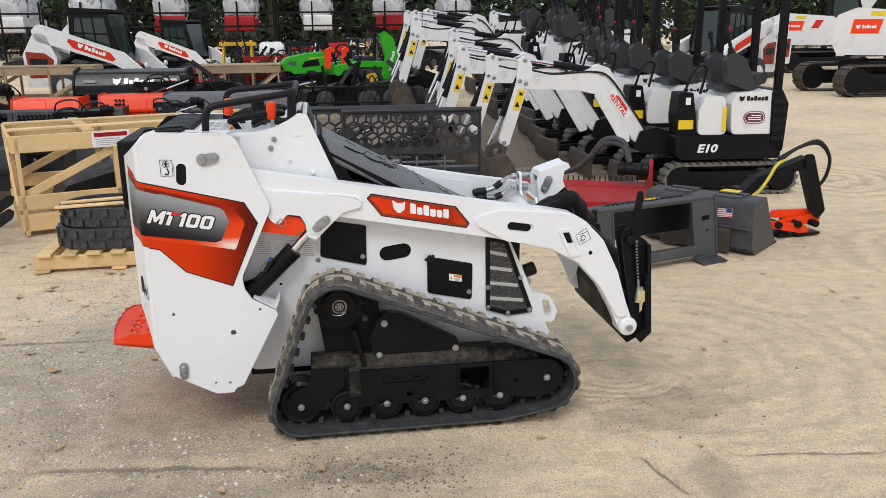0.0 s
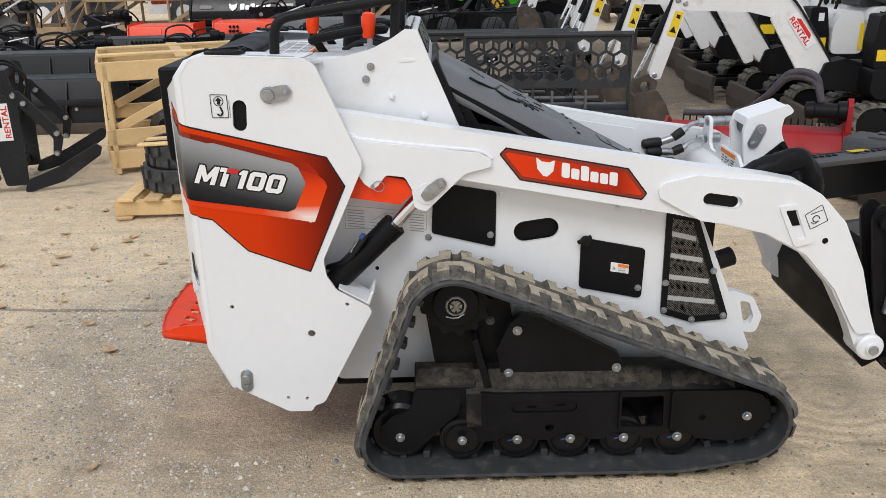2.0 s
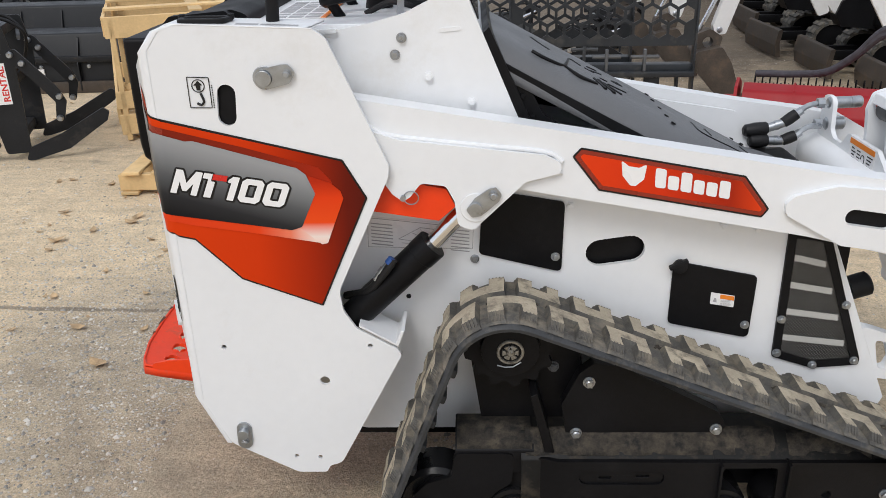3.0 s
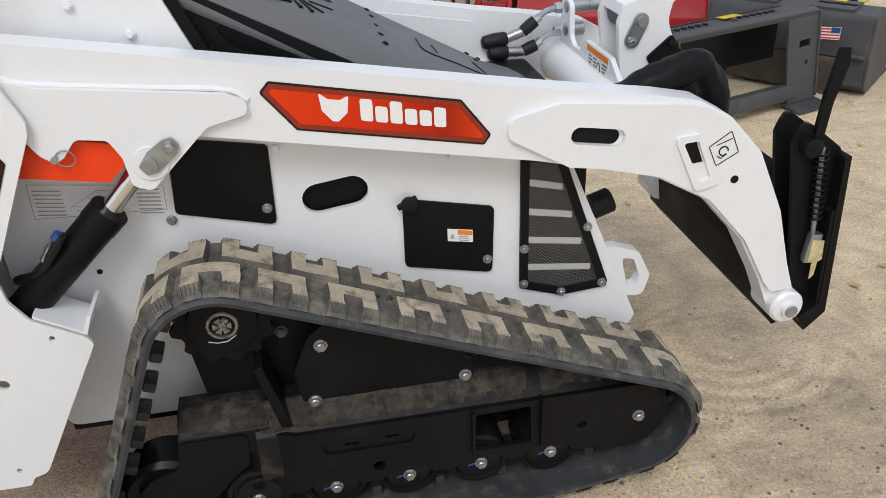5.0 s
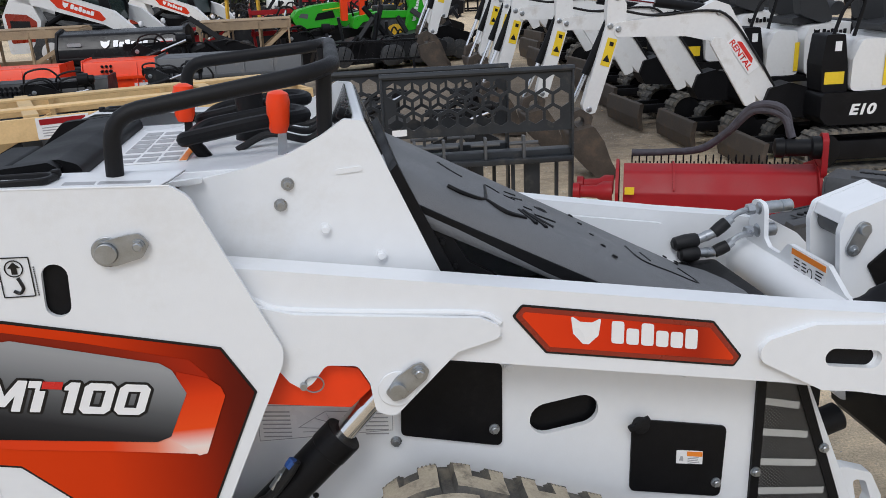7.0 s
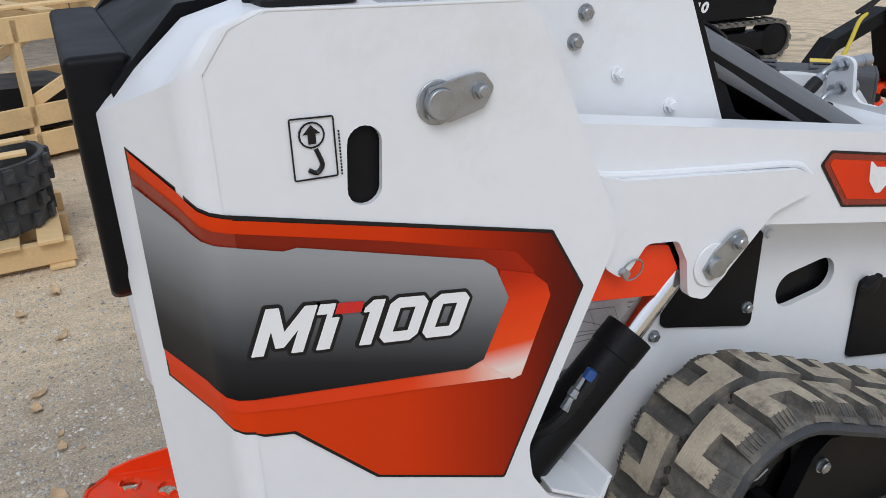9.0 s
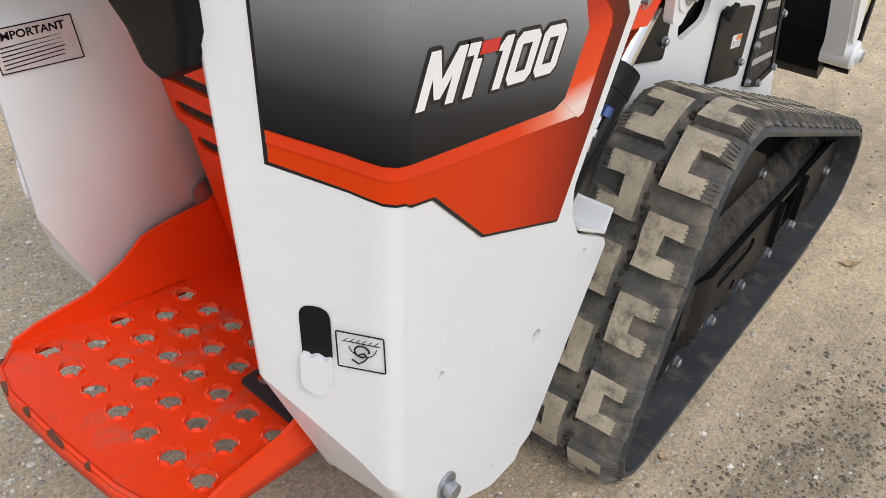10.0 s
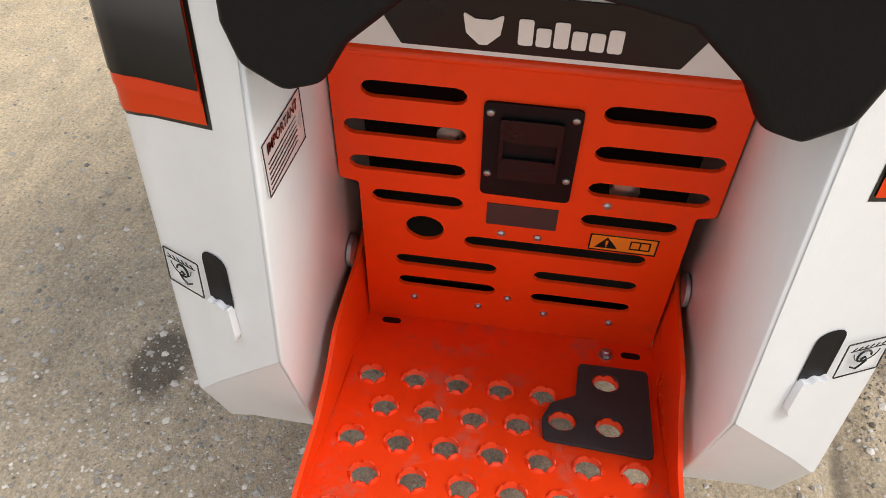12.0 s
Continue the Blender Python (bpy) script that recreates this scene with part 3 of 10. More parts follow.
G_SIDE = gradient("print_orange_glint", "Z", 0.815, 0.96, [(0.0, (0.86, 0.60, 0.50)), (0.14, (0.84, 0.70, 0.64)), (0.36, (0.80, 0.075, 0.012)), (0.75, (0.72, 0.050, 0.008)), (1.0, (0.46, 0.026, 0.006))])
G_BAND = gradient("print_orange_band", "X", -1.10, -0.72, [(0.0, (0.70, 0.05, 0.010)), (0.42, (0.74, 0.055, 0.01)), (0.60, (0.80, 0.20, 0.11)), (0.74, (0.86, 0.66, 0.58)), (0.84, (0.85, 0.60, 0.50)), (1.0, (0.7, 0.045, 0.008))])
G_GREY = gradient("print_grey_fade", "Z", 0.885 - 0.336, 1.06 - 0.336, [(0.0, (0.007, 0.007, 0.008)), (0.28, (0.026, 0.026, 0.028)), (0.55, (0.10, 0.103, 0.106)), (0.8, (0.22, 0.225, 0.23)), (1.0, (0.31, 0.315, 0.32))], tilt=0.30)
G_LOGO = gradient("print_logo_orange", "X", -0.27, 0.157, [(0.0, (0.75, 0.05, 0.008)), (0.45, (0.62, 0.035, 0.007)), (0.8, (0.36, 0.022, 0.006)), (1.0, (0.78, 0.06, 0.01))])
loader = thing("mini_track_loader", "white stand-on mini track loader with orange decals, parked on dirt", "track loader")
rnd = random.Random(4)

# chassis
for s in (-1, 1):
    bm = B()
    body = [(-0.80, 1.246), (-0.70, 1.262), (-0.62, 1.282), (-0.565, 1.308), (-0.525, 1.334), (-0.492, 1.33), (-0.368, 1.036), (0.27, 0.93), (0.36, 0.73), (0.536, 0.325), (0.47, 0.25), (-0.78, 0.245), (-0.80, 0.4)]
    holes = [oblong(-0.148, 0.738, 0.137, 0.066, 8)] if s < 0 else []
    plate(bm, rounded(body, [0.01, 0.06, 0.1, 0.06, 0.012, 0.012, 0.02, 0.03, 0.05, 0.02, 0.03, 0.03, 0.02]), s * 0.275, s * 0.263, holes)
    part("side_panel", bm, WHITE, loader, bevel=0.003)
bm = B()
box(bm, (-0.17, 0, 0.55), (1.15, 0.50, 0.56), bevel=0.01)
part("engine_bay", bm, BLACK, loader, "black engine bay behind the side panel")
bm = B()
plate(bm, [(0.27, 0.830), (0.325, 0.830), (0.37, 0.73), (0.545, 0.325), (0.50, 0.25), (0.44, 0.3)], -0.262, 0.262)
part("front_panel", bm, WHITE, loader, bevel=0.004)
bm = B()
box(bm, (-0.16, 0, 0.235), (1.25, 0.5, 0.05), bevel=0.006)
part("belly_plate", bm, BLACK, loader)

# access panels of the near side
def side_plate(name, pts, r, bolts, label, material=BLACK):
    bm = B()
    plate(bm, rounded(pts, r), -0.281, -0.2755)
    ob = part(name, bm, material, loader, label, bevel=0.0015)
    for x, z in bolts:
        b = B()
        bolt(b, (x, -0.281, z), (0, -1, 0), 0.0085)
        part("bolt", b, ZINC, ob)
    return ob


side_plate("access_panel", [(-0.455, 0.895), (-0.269, 0.862), (-0.272, 0.688), (-0.465, 0.736)], 0.012, [(-0.287, 0.728)], "flat black access panel")
hatch = side_plate("hatch", [(-0.012, 0.713), (0.186, 0.672), (0.182, 0.508), (-0.013, 0.55)], 0.014, [(0.170, 0.545)], "black hatch with a warning label")
bm = B()
lathe(bm, (0.0, -0.281, 0.706), (0, -1, 0), [(0, 0.012), (0.008, 0.012), (0.010, 0.017), (0.018, 0.017), (0.02, 0.012)], 14)
box(bm, (-0.004, -0.296, 0.711), (0.046, 0.012, 0.011), (0, -25, 0), 0.003)
part("latch", bm, PLASTIC, hatch, "black quarter-turn latch")
bm = B()
plate(bm, rounded([(0.082, 0.602), (0.138, 0.592), (0.138, 0.622), (0.082, 0.632)], 0.002), -0.2824, -0.2812)
lab = part("warning_label", bm, D_WHITE, hatch, "white and orange warning label")
bm = B()
plate(bm, [(0.104, 0.616), (0.137, 0.610), (0.137, 0.6205), (0.104, 0.6265)], -0.2832, -0.2825)
part("label_header", bm, D_ORG, lab, smooth=0)
bm = B()
bars(bm, Matrix.Translation((0, -0.2826, 0)), 0.106, 0.136, 0.596, 0.612, 3, rnd, 0.4)
plate(bm, [(0.088, 0.608), (0.097, 0.606), (0.095, 0.617), (0.091, 0.618)], -0.2832, -0.2825)
part("print", bm, D_GREY, lab, smooth=0)
for x, z in [(-0.475, 0.722), (-0.255, 0.853), (0.094, 0.80), (0.17, 0.79), (-0.64, 0.70)]:
    bm = B()
    bolt(bm, (x, -0.275, z), (0, -1, 0), 0.0085)
    part("bolt", bm, WHITE if x > -0.3 else ZINC, loader)
bm = B()
cyl(bm, (-0.634, -0.2752, 0.625), (-0.634, -0.2765, 0.625), 0.006, 12)
part("hole_plug", bm, BLACK, loader)
# grille
gr = [(0.243, 0.79), (0.338, 0.775), (0.457, 0.448), (0.455, 0.433), (0.345, 0.424), (0.246, 0.457)]
bm = B()
plate(bm, rounded(gr, 0.006), -0.283, -0.2755, [inset(gr, 0.019)])
grille = part("side_grille", bm, BLACK, loader, "black grille with perforated mesh", bevel=0.0015)
MESH = mat("perforated_mesh", (0.05, 0.05, 0.048), 0.5, metal=0.5, var=0.2, scale=20)
nt = MESH.node_tree
vor, tcn = nt.nodes.new("ShaderNodeTexVoronoi"), nt.nodes.new("ShaderNodeTexCoord")
vor.inputs["Scale"].default_value, vor.inputs["Randomness"].default_value = 190, 0.0
mp = nt.nodes.new("ShaderNodeMapping")
mp.inputs["Rotation"].default_value = (0, 0.78, 0)
nt.links.new(tcn.outputs["Object"], mp.inputs["Vector"])
nt.links.new(mp.outputs[0], vor.inputs["Vector"])
cut = nt.nodes.new("ShaderNodeMath")
cut.operation = "GREATER_THAN"
cut.inputs[1].default_value = 0.34
nt.links.new(vor.outputs["Distance"], cut.inputs[0])
nt.links.new(cut.outputs[0], nt.nodes["Principled BSDF"].inputs["Alpha"])
bm = B()
plate(bm, inset(gr, 0.018), -0.2800, -0.2790)
part("mesh", bm, MESH, grille, "fine perforated metal mesh", smooth=0)
LOUV = mat("pale_louvre", (0.42, 0.42, 0.40), 0.5, var=0.1)
for i, z in enumerate((0.715, 0.645, 0.575, 0.505, 0.465)):
    if i > 3:
        break
    x1 = 0.338 + (0.775 - z) * 0.36 - 0.022
    bm = B()
    plate(bm, [(0.262, z + 0.013), (x1, z - 0.006), (x1, z - 0.022), (0.262, z - 0.003)], -0.2812, -0.2803)
    part("louvre", bm, LOUV, grille, smooth=0)
for x, z in [(0.254, 0.56), (0.255, 0.468), (0.345, 0.434), (0.443, 0.446), (0.40, 0.597)]:
    bm = B()
    bolt(bm, (x, -0.283, z), (0, -1, 0), 0.0085)
    part("bolt", bm, ZINC, grille)
# tie-down eye and plug at the front
for s in (-1, 1):
    bm = B()
    plate(bm, rounded([(0.46, 0.52), (0.55, 0.488), (0.585, 0.42), (0.57, 0.362), (0.50, 0.372), (0.48, 0.40)], 0.022), s * 0.21, s * 0.24, [rounded([(0.508, 0.478), (0.54, 0.468), (0.558, 0.42), (0.55, 0.392), (0.528, 0.396)], 0.012)])
    part("tie_down_eye", bm, WHITE, loader, bevel=0.005)
bm = B()
lathe(bm, (0.44, -0.2, 0.60), (0.9, 0, 0.3), [(0, 0.03), (0.045, 0.03), (0.05, 0.024)], 16)
part("rubber_plug", bm, PLASTIC, loader)
# instruction decal beside the lift cylinder
bm = B()
plate(bm, [(-0.725, 0.832), (-0.474, 0.803), (-0.476, 0.744), (-0.728, 0.752)], -0.2765, -0.2755)
lab = part("instruction_decal", bm, D_WHITE, loader, "white instruction decal with dark line print")
bm = B()
q = [(-0.722, 0.829), (-0.477, 0.800), (-0.479, 0.747), (-0.724, 0.755)]
plate(bm, q, -0.2772, -0.2766, [inset(q, 0.0012)])
for k in range(7):
    z0 = 0.816 - 0.0085 * k
    plate(bm, [(-0.715, z0), (-0.665, z0 - 0.006), (-0.665, z0 - 0.0085), (-0.715, z0 - 0.0025)], -0.2772, -0.2766)
    plate(bm, [(-0.53, z0 - 0.018), (-0.487, z0 - 0.023), (-0.487, z0 - 0.0255), (-0.53, z0 - 0.0205)], -0.2772, -0.2766)
for a, b in (((-0.652, 0.775), (-0.60, 0.803)), ((-0.60, 0.803), (-0.555, 0.796)), ((-0.652, 0.775), (-0.57, 0.762)), ((-0.555, 0.796), (-0.545, 0.767)), ((-0.62, 0.79), (-0.58, 0.772)), ((-0.645, 0.765), (-0.55, 0.757)), ((-0.60, 0.80), (-0.59, 0.772))):
    plate(bm, [a, b, (b[0], b[1] - 0.0012), (a[0], a[1] - 0.0012)], -0.2772, -0.2766)
part("print", bm, D_GREY, lab, smooth=0)

# rear towers: side plate, bent rear face, inner wall
COLS = [(-1.125, 0.400), (-1.137, 0.3975), (-1.146, 0.389), (-1.152, 0.374), (-1.158, 0.356), (-1.190, 0.290), (-1.2094, 0.250)]
TOWER = [(-1.125, 1.235), (-1.10, 1.272), (-1.06, 1.286), (-0.79, 1.273), (-0.765, 1.255), (-0.652, 0.99), (-0.655, 0.965), (-0.778, 0.70), (-0.772, 0.65), (-0.745, 0.605), (-0.655, 0.552), (-0.645, 0.535),
         (-0.805, 0.232), (-0.835, 0.222), (-0.845, 0.203), (-0.915, 0.203), (-1.072, 0.290), (-1.108, 0.36), (-1.125, 0.41)]
for s in (-1, 1):
    bm = B()
    plate(bm, rounded(TOWER, [0.01, 0.02, 0.03, 0.03, 0.03, 0.03, 0.03, 0.04, 0.04, 0.03, 0.01, 0.012, 0.03, 0.01, 0.01, 0.03, 0.05, 0.05, 0.01]), s * 0.400, s * 0.392,
          [oblong(-0.977, 1.124, 0.085, 0.038, 86), circle(-0.829, 0.467, 0.0115), circle(-1.057, 0.559, 0.006, 10), circle(-0.717, 0.56, 0.006, 10), circle(-0.916, 0.251, 0.006, 10), circle(-0.858, 0.248, 0.006, 10)])
    tw = part("rear_tower", bm, WHITE, loader, bevel=0.0025)
    bm = B()
    # rows: height at the outer and the inner column, shift in x at both, inner edge
    rows = [(0.290, 0.327, 0.053, 0.097, 0.252), (0.41, 0.577, 0, 0, 0.250), (1.235, 1.175, 0, -0.009, 0.233), (1.272, 1.272, 0.028, 0.09, 0.29), (1.286, 1.288, 0.065, 0.14, 0.31), (1.273, 1.276, 0.335, 0.43, 0.31)]
    grid = []
    for zo, zi, do, di, yi in rows:
        g = []
        for x, y in COLS:
            t = (0.400 - y) / 0.150
            g.append(Vector((x + do + (di - do) * t, s * (0.400 - (0.400 - yi) * t), zo + (zi - zo) * t)))
        grid.append([bm.verts.new(p) for p in g])
    crease = [bm.verts.new(v.co) for v in grid[1]]
    for a, b in [(grid[0], crease)] + list(zip(grid[1:], grid[2:])):
        for i in range(len(a) - 1):
            bm.faces.new((a[i], a[i + 1], b[i + 1], b[i]))
    rf = part("rear_face", bm, WHITE, tw, smooth=40).modifiers.new("sheet", "SOLIDIFY")
    rf.thickness, rf.offset = 0.003, 0.0
    tw.children[0].modifiers.new("flat", "WEIGHTED_NORMAL").keep_sharp = True
    bm = B()
    w0, w1, w2, w3 = (-1.2094, s * 0.2505, 0.577), (-1.116, s * 0.253, 0.327), (-0.80, s * 0.240, 0.28), (-0.80, s * 0.240, 0.95)
    vs = [bm.verts.new(p) for p in (w0, w1, w2, w3, (-0.85, s * 0.240, 1.2), (-1.2184, s * 0.2335, 1.175))]
    bm.faces.new(vs)
    part("inner_wall", bm, WHITE, tw).modifiers.new("sheet", "SOLIDIFY").thickness = 0.006
    bm = B()
    plate(bm, [(-0.74, 0.608), (-0.652, 0.556), (-0.636, 0.598), (-0.645, 0.598), (-0.658, 0.566), (-0.74, 0.615)], s * 0.40, s * 0.30)
    part("flange", bm, WHITE, tw, bevel=0.002)
    # black block added inside the tower to keep its oblong slot dark
    bm = B()
    box(bm, (-0.985, s * 0.345, 1.125), (0.085, 0.09, 0.15), None, 0.004)
    part("pivot_block", bm, BLACK, tw)
    # pivot pin with its locking strap
    bm = B()
    cyl(bm, (-0.893, s * 0.4, 1.179), (-0.893, s * 0.403, 1.179), 0.024, 24)
    cyl(bm, (-0.893, s * 0.4, 1.179), (-0.893, s * 0.416, 1.179), 0.0165, 20)
    part("pivot_pin", bm, ZINC, tw, bevel=0.0015)
    bm = B()
    plate(bm, rounded([(-0.906, 1.196), (-0.859, 1.205), (-0.842, 1.206), (-0.829, 1.189), (-0.842, 1.168), (-0.882, 1.158), (-0.908, 1.162)], 0.008), s * 0.404, s * 0.409, [circle(-0.893, 1.179, 0.017)])
    bolt(bm, (-0.846, s * 0.409, 1.187), (0, s, 0), 0.0085)
    part("pin_strap", bm, ZINC, tw, bevel=0.0015)
    bm = B()
    plate(bm, oblong(-1.037, 0.314, 0.075, 0.036, 88), s * 0.400, s * 0.405)
    cyl(bm, (-1.037, s * 0.405, 0.325), (-1.037, s * 0.42, 0.325), 0.013, 18)
    bolt(bm, (-1.037, s * 0.405, 0.298), (0, s, 0), 0.009)
    part("lower_pin_strap", bm, ZINC, tw, bevel=0.001)

    # decals on the tower
    y1 = 0.4008
    def layer(name, pts, depth, material, r=0.006, parent=tw, holes=()):
        b = B()
        plate(b, rounded(pts, r, 3) if r else pts, s * (y1 + depth), s * (y1 + depth - 0.0006), holes)
        return part(name, b, material, parent, smooth=0)
    outer = [(-1.126, 1.100), (-0.748, 1.006), (-0.701, 0.921), (-0.816, 0.665), (-0.992, 0.733), (-1.085, 0.829), (-1.118, 0.836), (-1.126, 0.842)]
    dec = layer("tower_decal", outer, 0.0008, D_BLACK, 0.004)
    dec["label"] = "grey, black and orange side decal"
    mid = [(-1.1262, z) if x < -1.121 else (x, z) for x, z in inset(outer, 0.004)]
    layer("orange_field", mid, 0.0018, G_ORANGE, 0.004, dec)
    layer("dark_band", [(-1.1262, 1.081), (-0.954, 1.036), (-0.800, 0.990), (-0.776, 0.962), (-0.772, 0.948), (-0.83, 0.95), (-0.86, 0.97), (-1.06, 1.03), (-1.1262, 1.04)], 0.0026, G_SHADE, 0.0, dec)
    layer("lower_bevel", [(-0.800, 0.8185), (-0.931, 0.841), (-1.082, 0.864), (-1.1262, 0.874), (-1.1262, 0.91), (-0.86, 0.87), (-0.835, 0.862), (-0.805, 0.835)], 0.0034, G_BAND, 0.0, dec)
    layer("side_bevel", [(-0.822, 0.972), (-0.776, 0.956), (-0.757, 0.938), (-0.752, 0.921), (-0.793, 0.8195), (-0.806, 0.817), (-0.850, 0.855), (-0.83, 0.93)], 0.0040, G_SIDE, 0.0, dec)
    layer("grey_field", [(-1.1262, 1.067), (-1.073, 1.051), (-1.058, 1.052), (-0.845, 0.990), (-0.828, 0.976), (-0.811, 0.933), (-0.846, 0.858), (-0.868, 0.851), (-1.1262, 0.889)], 0.0048, G_GREY, 0.004, dec)
    # model lettering, sheared along the decal
    ref = outline(model_word(0.38), 0.0012)
    lx0, lx1, lz0, lz1 = span(ref)
    ref.free()
    for fat, mt, d in ((0.0066, D_BLACK, 0.0054), (0.0012, D_WHITE, 0.0062)):
        t = outline(model_word(0.38), fat)
        for v in t.verts:
            u, w = (v.co.x - lx0) * 0.256 / (lx1 - lx0), (v.co.z - lz0) * 0.055 / (lz1 - lz0)
            if s < 0:
                v.co = Vector((-1.120 + u, v.co.y - (y1 + d), 0.941 + w - 0.160 * u))
            else:
                v.co = Vector((-0.865 - u, v.co.y + y1 + d, 0.900 + w + 0.160 * u))
        part("model_lettering", t, mt, dec, smooth=0)
    bm = B()
    accent = [(0.0984, 0.0548), (0.1280, 0.0548), (0.1234, 0.0418), (0.0938, 0.0418)]
    plate(bm, [(-1.120 + u, 0.941 + w - 0.160 * u) if s < 0 else (-0.865 - u, 0.900 + w + 0.160 * u) for u, w in accent], s * (y1 + 0.0068), s * (y1 + 0.0062))
    part("red_accent", bm, D_RED, dec, smooth=0)
    # the decal goes on round the bend, on the slanted rear face
    def rear_m(off):
        # local x runs outwards along the rear face, local z stays up
        ux = Vector((0.436, s * 0.900, 0))
        n = Vector((-0.900, s * 0.436, 0))
        o = Vector((-1.190, s * 0.290, 0)) + n * off
        m = Matrix.Identity(4)
        for k, a in enumerate((ux, n, Vector((0, 0, 1)))):
            m[0][k], m[1][k], m[2][k] = a
        m.translation = o
        return m
    cols = [(-1.118, 0.400)] + COLS[:5] + [(-1.1945, 0.281)]
    nrm = [(0.0, 1), (0.0, 1), (-0.35, 0.93), (-0.65, 0.76), (-0.85, 0.5), (-0.90, 0.436), (-0.88, 0.47)]
    reach = [-0.04, 0.0, 0.083, 0.168, 0.278, 0.407, 1.0]
    for nm, a0, a1, b0, b1, mt, o in (("decal_back", 0.842, 0.873, 1.100, 1.150, D_BLACK, 0.0020), ("decal_back_orange", 0.846, 0.877, 1.096, 1.146, G_ORANGE, 0.0031), ("decal_back_shade", 0.90, 0.93, 1.081, 1.128, D_EDGE, 0.0039), ("decal_back_bevel", 0.873, 0.898, 0.905, 0.93, G_BAND, 0.0046), ("decal_back_grey", 0.889, 0.913, 1.067, 1.110, G_GREY, 0.0057)):
        bm = B()
        lo, hi = [], []
        for k, ((x, y), (nx, ny)) in enumerate(zip(cols, nrm)):
            oo = 0.005 if nm != "decal_back" and k == 6 else 0.0
            x, y, q = x + nx * o + oo * 0.436, y + ny * o + oo * 0.9, reach[k]
            lo.append(bm.verts.new((x, s * y, a0 + (a1 - a0) * q)))
            hi.append(bm.verts.new((x, s * y, b0 + (b1 - b0) * q)))
        for k in range(6):
            bm.faces.new((lo[k], lo[k + 1], hi[k + 1], hi[k]))
        part(nm, bm, mt, dec)
    # lifting point label, and a black sheet for the slot on the rear face
    bm = B()
    plate(bm, rounded([(-1.052, 1.184), (-1.006, 1.182), (-1.006, 1.119), (-1.052, 1.120)], 0.003), s * (y1 + 0.001), s * y1, [inset([(-1.052, 1.184), (-1.006, 1.182), (-1.006, 1.119), (-1.052, 1.120)], 0.0016)])
    plate(bm, circle(-1.030, 1.165, 0.0135, 18), s * (y1 + 0.001), s * y1, [circle(-1.030, 1.165, 0.0118, 18)])
    plate(bm, [(-1.030, 1.175), (-1.021, 1.166), (-1.026, 1.166), (-1.026, 1.156), (-1.034, 1.156), (-1.034, 1.166), (-1.039, 1.166)], s * (y1 + 0.001), s * y1)
    tube(bm, curve_pts([(-1.027, s * (y1 + 0.0004), 1.150), (-1.024, s * (y1 + 0.0004), 1.142), (-1.022, s * (y1 + 0.0004), 1.133), (-1.028, s * (y1 + 0.0004), 1.126), (-1.036, s * (y1 + 0.0004), 1.130)], 4), 0.0026, 6)
    for k in range(14):
        plate(bm, [(-1.003, 1.166 - 0.0034 * k), (-1.0014, 1.166 - 0.0034 * k), (-1.0014, 1.164 - 0.0034 * k), (-1.003, 1.164 - 0.0034 * k)], s * (y1 + 0.001), s * y1)
    part("lifting_label", bm, D_BLACK, tw, "line drawing of a lifting hook", smooth=0)
    # flat black sheet stands for the shade inside the slot; nothing is cut
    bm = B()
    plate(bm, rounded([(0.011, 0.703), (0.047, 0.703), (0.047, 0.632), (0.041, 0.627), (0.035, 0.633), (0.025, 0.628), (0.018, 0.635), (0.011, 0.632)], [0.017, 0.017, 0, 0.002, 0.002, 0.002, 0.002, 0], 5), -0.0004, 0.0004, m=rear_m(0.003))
    part("rear_slot", bm, BLACK, tw, "black sheet for the dark inside of an oblong slot", smooth=0)
    bm = B()
    plate(bm, rounded([(0.012, 0.637), (0.021, 0.630), (0.030, 0.636), (0.038, 0.629), (0.046, 0.634), (0.046, 0.590), (0.038, 0.578), (0.026, 0.574), (0.013, 0.581), (0.009, 0.592)], 0.006, 4), -0.001, 0.008, m=rear_m(0.003))
    part("slot_weld", bm, WHITE, tw, bevel=0.0045, seg=3)
    bm = B()
    q = [(0.053, 0.678), (0.109, 0.677), (0.111, 0.624), (0.054, 0.624)]
    plate(bm, rounded(q, 0.003), -0.0004, 0.0004, [inset(q, 0.0016)], m=rear_m(0.0065))
    tube(bm, [rear_m(0.0065) @ Vector((0.083 + 0.0085 * math.cos(a), 0, 0.652 + 0.0085 * math.sin(a))) for a in [i * 0.5 for i in range(11)]], 0.0012, 5)
    tube(bm, [rear_m(0.0065) @ Vector((0.084 + 0.016 * math.cos(a), 0, 0.660 + 0.016 * math.sin(a))) for a in [3.3 + i * 0.29 for i in range(11)]], 0.0006, 5)
    tube(bm, [rear_m(0.0065) @ Vector((0.083 + u, 0, 0.644 + v)) for u, v in ((-0.012, -0.006), (-0.004, -0.011), (0.002, -0.006), (0.006, 0.0), (0.002, 0.006), (-0.003, 0.003))], 0.0011, 5)
    for x in (0.063, 0.070, 0.077, 0.084, 0.091, 0.098):
        plate(bm, [(x, 0.6655), (x + 0.004, 0.6695), (x + 0.0045, 0.6690), (x + 0.0006, 0.6650)], -0.0004, 0.0004, m=rear_m(0.0065))
    plate(bm, [(0.061, 0.6648), (0.104, 0.6640), (0.104, 0.6632), (0.061, 0.6640)], -0.0004, 0.0004, m=rear_m(0.0065))
    part("tie_down_label", bm, D_BLACK, tw, "line drawing of a tie-down hook", smooth=0)

